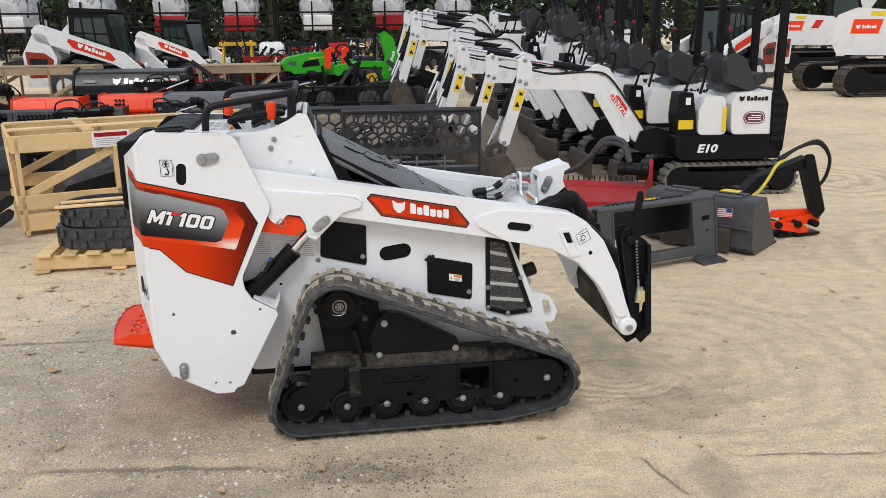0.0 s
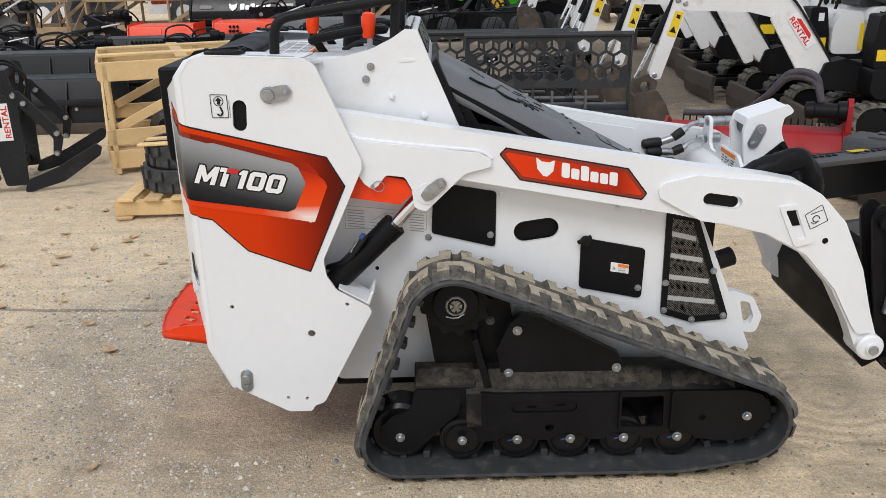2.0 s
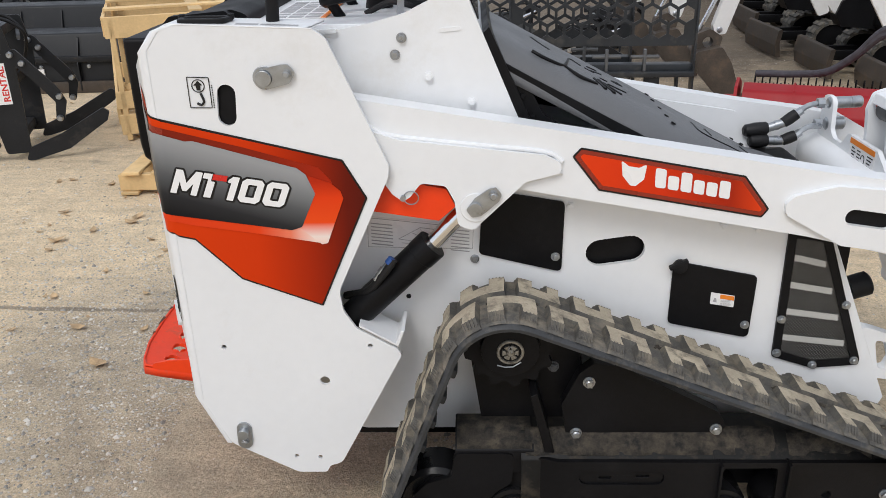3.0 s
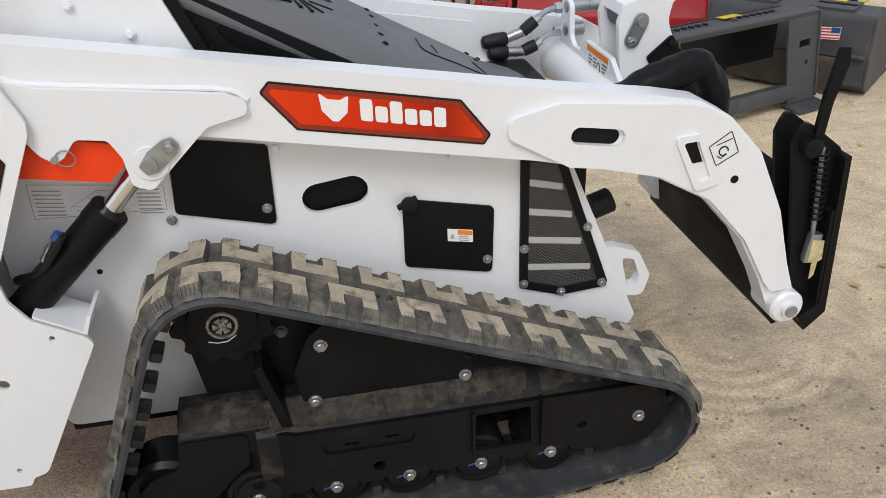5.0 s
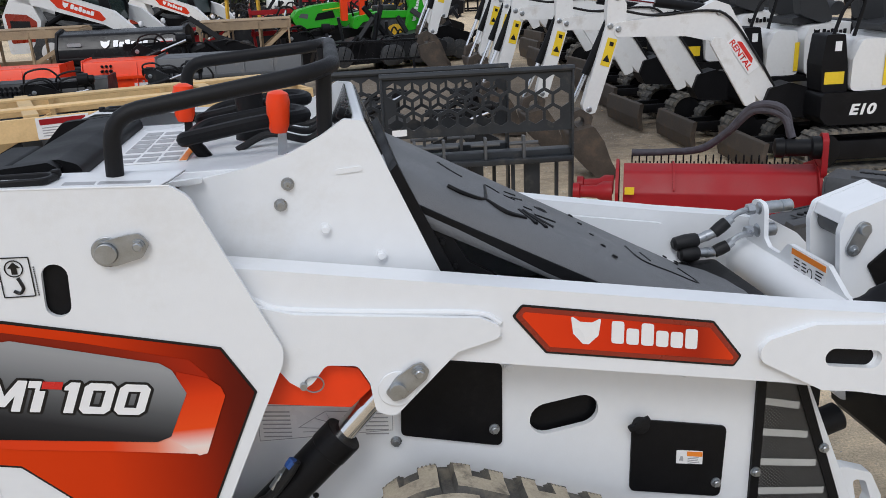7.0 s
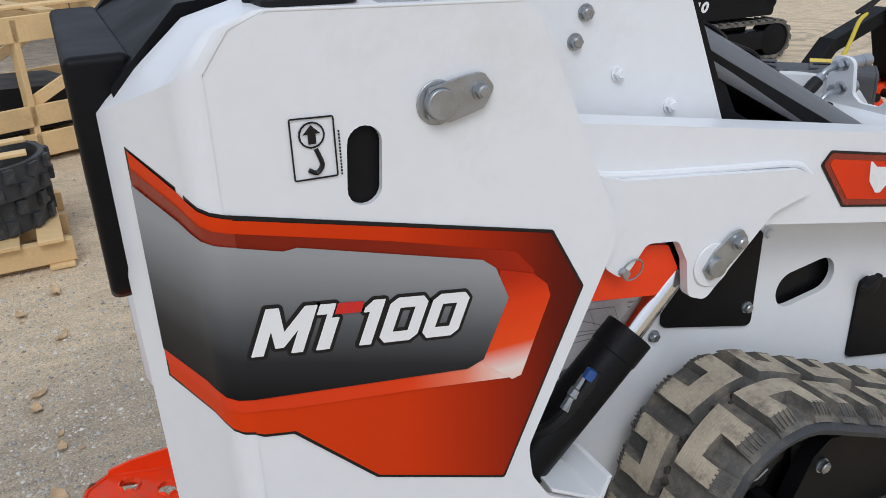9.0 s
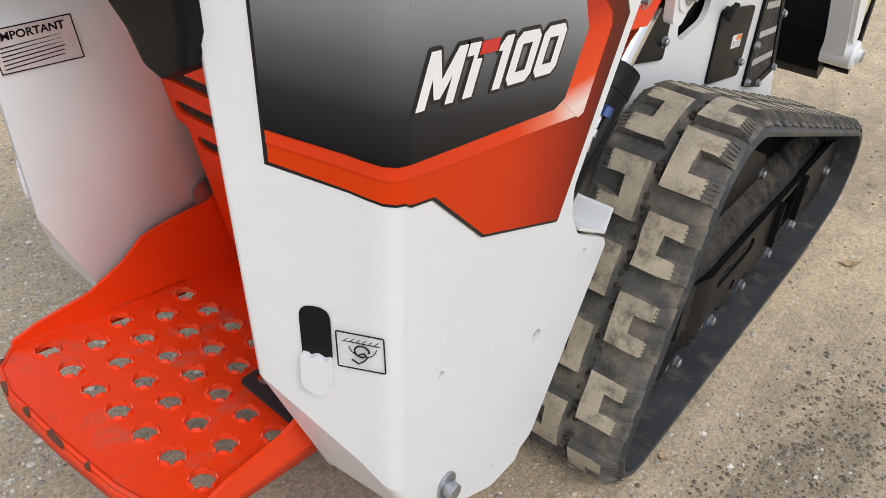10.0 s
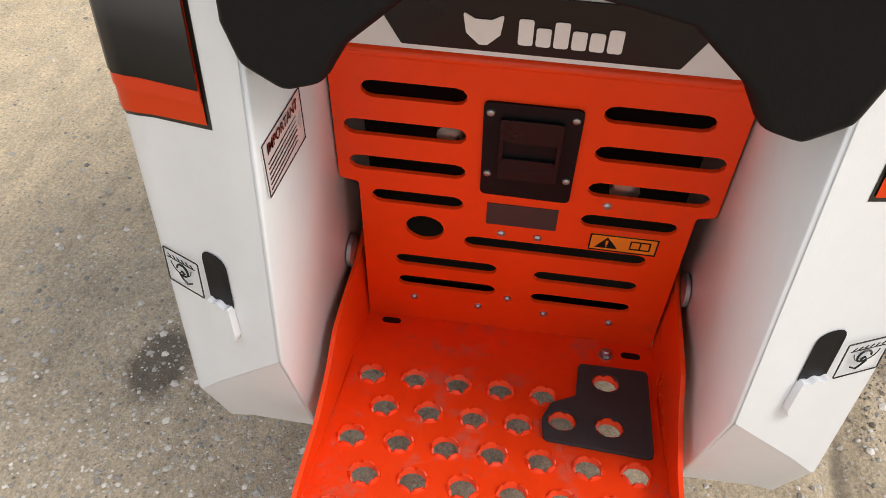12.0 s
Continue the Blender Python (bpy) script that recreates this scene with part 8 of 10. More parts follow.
blade_box("orange_mower", pose(-5.6, 11.4, 0, 0, 0, 0), 1.1, 0.50, 0.8, ORANGE, "orange mower deck parked on the dirt")
blade_box("orange_mower", pose(-4.1, 11.1, 0, 0, 0, 3), 1.15, 0.56, 0.8, ORANGE, "orange rotary cutter deck with black discs for round holes", 0, 6)
# broom
br = thing("pickup_broom", "black pickup broom with a pale emblem on its hood", "broom", pose(-5.05, 13.2, 0, 0, 0, -3))
bm = B()
pm = Matrix(((0, 1, 0, 0), (1, 0, 0, 0), (0, 0, 1, 0), (0, 0, 0, 1)))
plate(bm, rounded([(0.0, 0.35), (0.02, 0.62), (0.16, 0.86), (0.45, 0.92), (0.8, 0.8), (0.9, 0.35)], 0.1), 0.04, 2.12, m=pm)
hd = part("hood", bm, BLACKG, br, bevel=0.008)
for x in (0.0, 2.12):
    bm = B()
    plate(bm, rounded([(-0.03, 0.2), (0.0, 0.64), (0.15, 0.90), (0.45, 0.96), (0.82, 0.83), (0.93, 0.2)], 0.08), x, x + 0.04, m=pm)
    part("end_plate", bm, BLACK, br, bevel=0.004)
bm = B()
plate(bm, rounded([(0.05, 0.0), (0.0, 0.35), (0.9, 0.35), (0.9, 0.0)], 0.04), 0.02, 2.14, m=pm)
part("hopper", bm, DARKST, br, bevel=0.006)
bm = B()
cyl(bm, (0.05, 0.05, 0.46), (2.1, 0.05, 0.46), 0.05, 14)
part("front_bar", bm, BLACK, br)
logo(br, Matrix.Translation((0.75, -0.004, 0.63)) @ pose(0, 0, 0, -30, 0, 0), 0.8, 0.15, D_WHITE)
bm = B()
plate(bm, [(1.68, 0.66), (1.96, 0.66), (1.96, 0.74), (1.68, 0.74)], 0.0, 0.004, m=pose(0, 0.03, 0, 0, 0, 0))
part("sticker", bm, D_WHITE, br, smooth=0)
bm = B()
plate(bm, [(1.70, 0.675), (1.94, 0.675), (1.94, 0.70), (1.70, 0.70)], -0.003, -0.001, m=pose(0, 0.03, 0, 0, 0, 0))
part("sticker_print", bm, D_RED, br, smooth=0)
bm = B()
plate(bm, oblong(0.32, 0.70, 0.24, 0.06), 0.0, 0.004, m=pose(0, 0.03, 0, 0, 0, 0))
part("oval_sticker", bm, D_GREY, br, smooth=0)
# more crates behind
crate("shipping_crate", pose(-7.4, 14.2, 0, 0, 0, 2), 2.5, 1.0, 0.93, WOODOLD, "weathered pine crate with loose boards on top", True, 5)
crate("shipping_crate", pose(-9.6, 14.0, 0, 0, 0, -2), 2.0, 1.0, 0.95, WOODOLD, "weathered pine crate beside a black broom", True, 4)
crate("shipping_crate", pose(-2.85, 14.3, 0, 0, 0, 2), 1.7, 1.1, 0.90, WOODOLD, "weathered pine crate holding a dark implement", True, 6)


# ---------------------------------------------------------------- excavators and other machines of the yard
SEATM = mat("seat_vinyl", (0.025, 0.026, 0.028), 0.55, var=0.2, bump=0.2, bscale=200)
W2 = mat("white_machine_paint", (0.74, 0.74, 0.73), 0.35, var=0.05, scale=3, dirt=(0.42, 0.37, 0.30), dirt_amt=0.22, dscale=3)


def crawler(parent, y, half, r, w, lugs, material=DUSTRUB):
    """One rubber or steel crawler of a machine: belt, blocks, wheels."""
    run = loop_of([(-half + r, r, r - 0.015), (half - r, r, r - 0.015)])
    bm = B()
    rings = []
    for x, z, tx, tz in along(run, 56):
        nx, nz = tz, -tx
        rings.append([bm.verts.new((x + nx * d, yy, z + nz * d)) for yy, d in ((y - w / 2, 0), (y + w / 2, 0), (y + w / 2, -0.02), (y - w / 2, -0.02))])
    for a, b in zip(rings, rings[1:] + rings[:1]):
        for i in range(4):
            bm.faces.new((a[i], a[(i + 1) % 4], b[(i + 1) % 4], b[i]))
    belt = part("crawler_belt", bm, material, parent)
    bm = B()
    box(bm, (0, 0, 0.005), (2 * half * 0.032, w * 0.98, 0.02), None, 0.004)
    me = bpy.data.meshes.new("tread_block")
    bm.to_mesh(me)
    bm.free()
    me.materials.append(material)
    for x, z, tx, tz in along(run, lugs):
        ob = new("tread_block", me)
        ob.parent = belt
        m = Matrix.Identity(4)
        for k, a in enumerate((Vector((tx, 0, tz)), Vector((0, 1, 0)), Vector((tz, 0, -tx)))):
            m[0][k], m[1][k], m[2][k] = a
        m.translation = (x, y, z)
        ob.matrix_basis = m
    bm = B()
    box(bm, (0, y, r), (2 * (half - r), w * 0.8, r * 0.9), None, 0.01)
    part("crawler_frame", bm, BLACK, parent)
    for sx in (-1, 1):
        bm = B()
        lathe(bm, (sx * (half - r), y - w * 0.45, r), (0, 1, 0), [(0, r * 0.5), (0.01, r * 0.82), (w * 0.85, r * 0.82), (w * 0.9, r * 0.5)], 20)
        part("crawler_wheel", bm, BLACK, parent)


def arm_plate(parent, name, pts, r, y, w, material, label=""):
    bm = B()
    plate(bm, rounded(pts, r, 3), y - w / 2, y + w / 2)
    return part(name, bm, material, parent, label, bevel=0.008)


def ram(parent, a, b, r, y=0.0):
    a, b = Vector((a[0], y, a[1])), Vector((b[0], y, b[1]))
    m = a.lerp(b, 0.62)
    bm = B()
    cyl(bm, a, m, r, 12)
    part("ram_barrel", bm, BLACK, parent)
    bm = B()
    cyl(bm, m, b, r * 0.55, 10)
    part("ram_rod", bm, CHROME, parent)


def pins(parent, pts, w):
    for x, z in pts:
        bm = B()
        lathe(bm, (x, -w / 2 - 0.012, z), (0, 1, 0), [(0, 0.014), (0.006, 0.022), (w + 0.018, 0.022), (w + 0.024, 0.014)], 12)
        part("pivot_pin", bm, ZINC, parent)


def excavator(m, number="", label="", sticker=False):
    """A small excavator, boom forward along x."""
    e = thing("mini_excavator", label, "excavator", m, group="row of mini excavators")
    for s in (-1, 1):
        crawler(e, s * 0.29, 0.70, 0.165, 0.18, 40)
    bm = B()
    box(bm, (0, 0, 0.26), (0.7, 0.46, 0.16), None, 0.02)
    part("undercarriage", bm, BLACK, e)
    # blade
    bm = B()
    plate(bm, rounded([(0.98, 0.02), (1.02, 0.02), (1.04, 0.13), (1.02, 0.26), (0.98, 0.27), (1.0, 0.14)], 0.01), -0.42, 0.42)
    part("dozer_blade", bm, WORN, e, "worn dark dozer blade", bevel=0.003)
    for s in (-1, 1):
        bm = B()
        box(bm, (0.80, s * 0.13, 0.17), (0.4, 0.06, 0.08), None, 0.01)
        part("blade_arm", bm, BLACK, e)
    # house
    bm = B()
    plate(bm, rounded([(-0.50, 0.36), (0.52, 0.36), (0.58, 0.42), (0.58, 0.60), (-0.42, 0.60), (-0.50, 0.56)], 0.04), -0.35, 0.35)
    part("skirt", bm, BLACK, e, "black lower skirt", bevel=0.012)
    bm = B()
    plate(bm, rounded([(-0.40, 0.605), (0.02, 0.605), (0.04, 0.90), (0.0, 1.01), (-0.36, 1.035), (-0.44, 0.95)], 0.05), -0.34, 0.34)
    part("engine_cover", bm, W2, e, "white engine cover", bevel=0.03, seg=3)
    bm = B()
    plate(bm, rounded([(0.07, 0.605), (0.36, 0.605), (0.36, 0.84), (0.30, 0.98), (0.10, 0.98)], 0.05), -0.33, 0.33)
    part("tank_cover", bm, W2, e, "white tank cover", bevel=0.03, seg=3)
    bm = B()
    plate(bm, rounded([(-0.52, 0.40), (-0.38, 0.50), (-0.36, 1.03), (-0.46, 1.05), (-0.54, 0.9)], 0.04), -0.35, 0.35)
    cw = part("counterweight", bm, BLACK, e, "black louvred counterweight", bevel=0.02, seg=3)
    for i in range(5):
        bm = B()
        box(bm, (-0.45, -0.352, 0.56 + 0.09 * i), (0.13, 0.016, 0.05), (0, 8, 0), 0.006)
        part("louvre", bm, PLASTIC, cw)
        bm = B()
        box(bm, (-0.45, 0.352, 0.56 + 0.09 * i), (0.13, 0.016, 0.05), (0, 8, 0), 0.006)
        part("louvre", bm, PLASTIC, cw)
    # seat, console, levers
    bm = B()
    plate(bm, rounded([(-0.28, 1.03), (0.08, 1.01), (0.10, 1.07), (-0.25, 1.10)], 0.03), -0.2, 0.2)
    part("seat", bm, SEATM, e, "black vinyl seat", bevel=0.02)
    bm = B()
    plate(bm, rounded([(-0.36, 1.08), (-0.24, 1.08), (-0.27, 1.18), (-0.33, 1.20), (-0.38, 1.17)], 0.05), -0.19, 0.19)
    part("seat_back", bm, SEATM, e, "black vinyl seat back", bevel=0.03)
    bm = B()
    plate(bm, rounded([(0.36, 0.60), (0.56, 0.60), (0.58, 0.80), (0.56, 1.02), (0.42, 1.02), (0.38, 0.80)], 0.02), -0.30, -0.08)
    cs = part("control_stand", bm, BLACK, e, "black control stand", bevel=0.008)
    bm = B()
    plate(bm, [(0.40, 0.66), (0.55, 0.66), (0.55, 0.75), (0.40, 0.75)], -0.3025, -0.3012)
    part("yellow_label", bm, D_YEL, cs, smooth=0)
    bm = B()
    plate(bm, [(0.44, 0.90), (0.49, 0.90), (0.49, 0.97), (0.44, 0.97)], -0.3025, -0.3012)
    part("white_label", bm, D_WHITE, cs, smooth=0)
    bm = B()
    tube(bm, bend([(0.50, -0.27, 1.0), (0.44, -0.27, 1.2), (0.36, -0.27, 1.28), (0.28, -0.27, 1.26), (0.34, -0.27, 1.0)], 0.06, 4), 0.014, 8)
    part("grab_rail", bm, BLACK, e)
    for y in (-0.22, 0.22):
        bm = B()
        plate(bm, rounded([(-0.16, 1.02), (0.06, 1.10), (0.10, 1.32), (0.03, 1.40), (-0.10, 1.34), (-0.22, 1.08)], 0.04), y - 0.06, y + 0.06)
        part("joystick_pod", bm, SEATM, e, bevel=0.02)
        bm = B()
        lathe(bm, (0.03, y, 1.38), (0.25, 0, 1), [(0, 0.045), (0.02, 0.03), (0.03, 0.036), (0.045, 0.024), (0.055, 0.03), (0.07, 0.018), (0.14, 0.016), (0.15, 0.028), (0.21, 0.026), (0.23, 0.01)], 10)
        part("joystick", bm, PLASTIC, e)
    bm = B()
    lathe(bm, (0.06, -0.22, 1.60), (0.25, 0, 1), [(0, 0.014), (0.025, 0.020), (0.04, 0.008)], 10)
    part("red_knob", bm, REDP, e)
    for y in (-0.29, 0.29):
        bm = B()
        box(bm, (-0.44, y, 1.70), (0.075, 0.06, 1.35), None, 0.012)
        part("rollover_post", bm, BLACK, e, "black rollover post")
    bm = B()
    box(bm, (-0.44, 0, 2.36), (0.075, 0.64, 0.07), None, 0.012)
    part("rollover_bar", bm, BLACK, e)
    # boom group
    bm = B()
    plate(bm, rounded([(0.50, 0.38), (0.84, 0.40), (0.90, 0.50), (0.86, 0.62), (0.70, 0.66), (0.50, 0.60)], 0.03), -0.09, 0.09)
    part("swing_bracket", bm, BLACK, e, bevel=0.01)
    boom = arm_plate(e, "boom", [(0.79, 0.47), (0.86, 0.47), (0.94, 0.55), (1.21, 0.92), (1.31, 0.99), (1.52, 1.04), (2.06, 1.06), (2.08, 1.16), (1.64, 1.20), (1.45, 1.23), (1.31, 1.29), (1.20, 1.25), (1.08, 1.06), (0.81, 0.62), (0.76, 0.53)], 0.03, 0.0, 0.11, W2, "white cranked boom")
    dip = arm_plate(e, "dipper_arm", [(1.98, 1.30), (2.05, 1.38), (2.12, 1.34), (2.13, 1.14), (2.30, 0.56), (2.28, 0.49), (2.20, 0.50), (2.02, 1.08), (1.97, 1.14)], 0.02, 0.0, 0.09, W2, "white dipper arm")
    for a, b in (((2.055, 1.00), (2.115, 1.00)),):
        bm = B()
        plate(bm, [(2.045, 1.04), (2.115, 1.06), (2.172, 0.86), (2.105, 0.84)], -0.0475, -0.046)
        lb = part("warning_sticker", bm, D_YEL, dip, "yellow warning sticker", smooth=0)
        bm = B()
        plate(bm, [(2.10, 0.875), (2.155, 0.89), (2.118, 0.935)], -0.0485, -0.0476)
        part("pictogram", bm, D_BLACK, lb, smooth=0)
        bm = B()
        plate(bm, [(2.075, 0.99), (2.105, 1.0), (2.10, 1.03), (2.07, 1.02)], -0.0485, -0.0476)
        part("pictogram", bm, D_BLACK, lb, smooth=0)
    arm_plate(e, "boom_ear", [(0.98, 0.53), (1.06, 0.50), (1.36, 0.98), (1.34, 1.03), (1.26, 1.02), (1.0, 0.62)], 0.02, 0.12, 0.03, W2)
    ram(e, (1.30, 1.22), (2.04, 1.34), 0.035)
    ram(e, (0.84, 0.56), (1.26, 1.16), 0.04, -0.1)
    ram(e, (2.06, 1.26), (2.40, 0.50), 0.032, -0.02)
    pins(boom, [(0.82, 0.515), (1.28, 1.20), (2.04, 1.115)], 0.11)
    pins(dip, [(2.05, 1.34), (2.10, 1.14), (2.25, 0.53)], 0.09)
    bm = B()
    plate(bm, rounded([(2.22, 0.48), (2.32, 0.54), (2.42, 0.50), (2.44, 0.40), (2.34, 0.34), (2.24, 0.40)], 0.03), -0.06, 0.06, [circle(2.33, 0.44, 0.04, 12)])
    part("bucket_link", bm, WORN, e, "rusty bucket linkage", bevel=0.005)
    bm = B()
    plate(bm, rounded([(2.24, 0.42), (2.44, 0.38), (2.40, 0.22), (2.22, 0.02), (2.02, 0.0), (2.10, 0.14), (2.16, 0.30)], 0.03), -0.17, 0.17)
    part("digging_bucket", bm, WORN, e, "rusty digging bucket", bevel=0.006)
    for k in range(2):
        bm = B()
        tube(bm, curve_pts([(0.80, 0.05 - 0.1 * k, 0.62), (0.95, 0.07 - 0.14 * k, 0.84), (1.20, 0.07 - 0.14 * k, 1.16), (1.40, 0.06 - 0.12 * k, 1.22), (1.75, 0.05 - 0.1 * k, 1.20), (1.98, 0.04 - 0.08 * k, 1.24)], 5), 0.010, 6)
        part("hose", bm, HOSE, e)
    logo(e, Matrix.Translation((-0.33, -0.3465, 0.93)), 0.30, 0.055, D_BLACK)
    bm = B()
    plate(bm, oblong(-0.20, 0.77, 0.22, 0.12), -0.3475, -0.3455)
    ov = part("oval_sticker", bm, mat("decal_maroon", (0.10, 0.012, 0.016), 0.35, var=0.1), e, "dark maroon oval sticker", smooth=0)
    bm = B()
    plate(bm, oblong(-0.20, 0.77, 0.20, 0.105), -0.3485, -0.3476, [oblong(-0.20, 0.77, 0.19, 0.09)])
    bars(bm, Matrix.Translation((0, -0.3479, 0)), -0.27, -0.13, 0.74, 0.80, 3, random.Random(1), 0.5)
    part("sticker_print", bm, D_WHITE, ov, smooth=0)
    bm = B()
    plate(bm, [(0.08, 0.64), (0.12, 0.64), (0.12, 0.88), (0.08, 0.88)], -0.3385, -0.3365)
    part("yellow_strip", bm, D_YEL, e, smooth=0)
    return e


# the parked row looks along -x, so each is turned half round; the visible flank is then local +y
def turned_labels(e, number, rental=False):
    """Number and stickers on the flank that faces +y in the machine's own frame."""
    t = words(number, 0.1, 0.2, 0.004)
    m = Matrix(((-1, 0, 0, 0.36), (0, -1, 0, 0.3525), (0, 0, 1, 0.43), (0, 0, 0, 1)))
    part("number", fit_words(t, m, 0.21, 0.085), D_WHITE, e, "white model number", smooth=0)
    if rental:
        rm = Matrix(((-0.60, 0, -0.80, 1.195), (0, -1, 0, 0.0605), (-0.80, 0, 0.60, 0.98), (0, 0, 0, 1)))
        b2 = B()
        plate(b2, [(-0.01, -0.012), (0.30, -0.012), (0.30, 0.088), (-0.01, 0.088)], -0.0015, 0.0, m=rm)
        st = part("rental_sticker", b2, D_WHITE, e, "white sticker lettered RENTAL", smooth=0)
        part("lettering", fit_words(words("RENTAL", 0.06, 0, 0.0015), rm @ Matrix.Translation((0.005, -0.003, 0.0)), 0.27, 0.045), D_RED, st, smooth=0)
        b3 = B()
        plate(b3, rounded([(0.03, 0.05), (0.25, 0.05), (0.22, 0.08), (0.06, 0.08)], 0.01), -0.003, -0.0018, m=rm)
        part("sticker_print", b3, D_RED, st, smooth=0)


def mirrored(e):
    """Moves the flank details to +y, for machines that show their other side."""
    for o in e.children_recursive:
        if o.name.split(".")[0] in ("brand_mark", "oval_sticker", "yellow_strip", "control_stand", "grab_rail", "red_knob", "warning_sticker"):
            o.matrix_basis = Matrix.Rotation(math.pi, 4, "Z") @ Matrix.Diagonal((-1, 1, 1, 1)) if o.name.split(".")[0] != "brand_mark" else Matrix.Translation((-0.36, 0, 0)) @ Matrix.Rotation(math.pi, 4, "Z")


e1 = excavator(pose(3.66, 4.30, 0, 0, 0, 176), label="white mini excavator with black skirt and folded boom")
mirrored(e1)
e2 = copy_thing(e1, pose(3.55, 5.35, 0, 0, 0, 178))
e2["label"] = "white mini excavator with black skirt in a parked row"
turned_labels(e1, "E10", True)
turned_labels(e2, "E20")
for i, (x, y, a, k) in enumerate(((3.5, 6.45, 181, 1.05), (3.7, 7.6, 177, 1.05), (3.9, 8.8, 180, 1.1), (4.3, 10.1, 183, 1.2), (4.2, 11.6, 178, 1.35), (4.6, 13.3, 181, 1.45), (5.2, 15.2, 182, 1.5), (5.0, 17.2, 180, 1.5), (7.4, 18.2, 178, 1.5))):
    c = copy_thing(e2, pose(x, y, 0, 0, 0, a) @ Matrix.Scale(k, 4))
    for o in list(c.children_recursive):
        if o.name.startswith("number"):
            bpy.data.objects.remove(o)
    c["label"] = "white and black mini excavator in a parked row"


def wheel(parent, x, y, r, w, rim=W2):
    bm = B()
    n = 44
    lathe(bm, (x, y - w / 2, r), (0, 1, 0), [(0, r * 0.55), (w * 0.08, r * 0.88), (w * 0.25, r * 0.95), (w * 0.48, r * 0.95), (w * 0.52, r * 0.95), (w * 0.75, r * 0.95), (w * 0.92, r * 0.88), (w, r * 0.55)], n)
    bm.verts.ensure_lookup_table()
    c = Vector((x, 0, r))
    for ring, sh in ((1, 0), (2, 0), (3, 0), (4, 2), (5, 2), (6, 2)):
        for i in range(n):
            if (i + sh) % 4 < 2:
                v = bm.verts[ring * n + i].co
                k = 1.07
                v.x, v.z = c.x + (v.x - c.x) * k, c.z + (v.z - c.z) * k
    ty = part("tyre", bm, RUBBER, parent)
    bm = B()
    lathe(bm, (x, y - w * 0.52, r), (0, 1, 0), [(0, r * 0.5), (w * 0.12, r * 0.52), (w * 0.2, r * 0.3), (w * 0.8, r * 0.3), (w * 0.92, r * 0.52), (w * 1.04, r * 0.5)], 18)
    part("rim", bm, rim, ty)


G_YARD = mat("decal_deep_orange", (0.62, 0.035, 0.008), 0.4, var=0.1, spec=0.25)


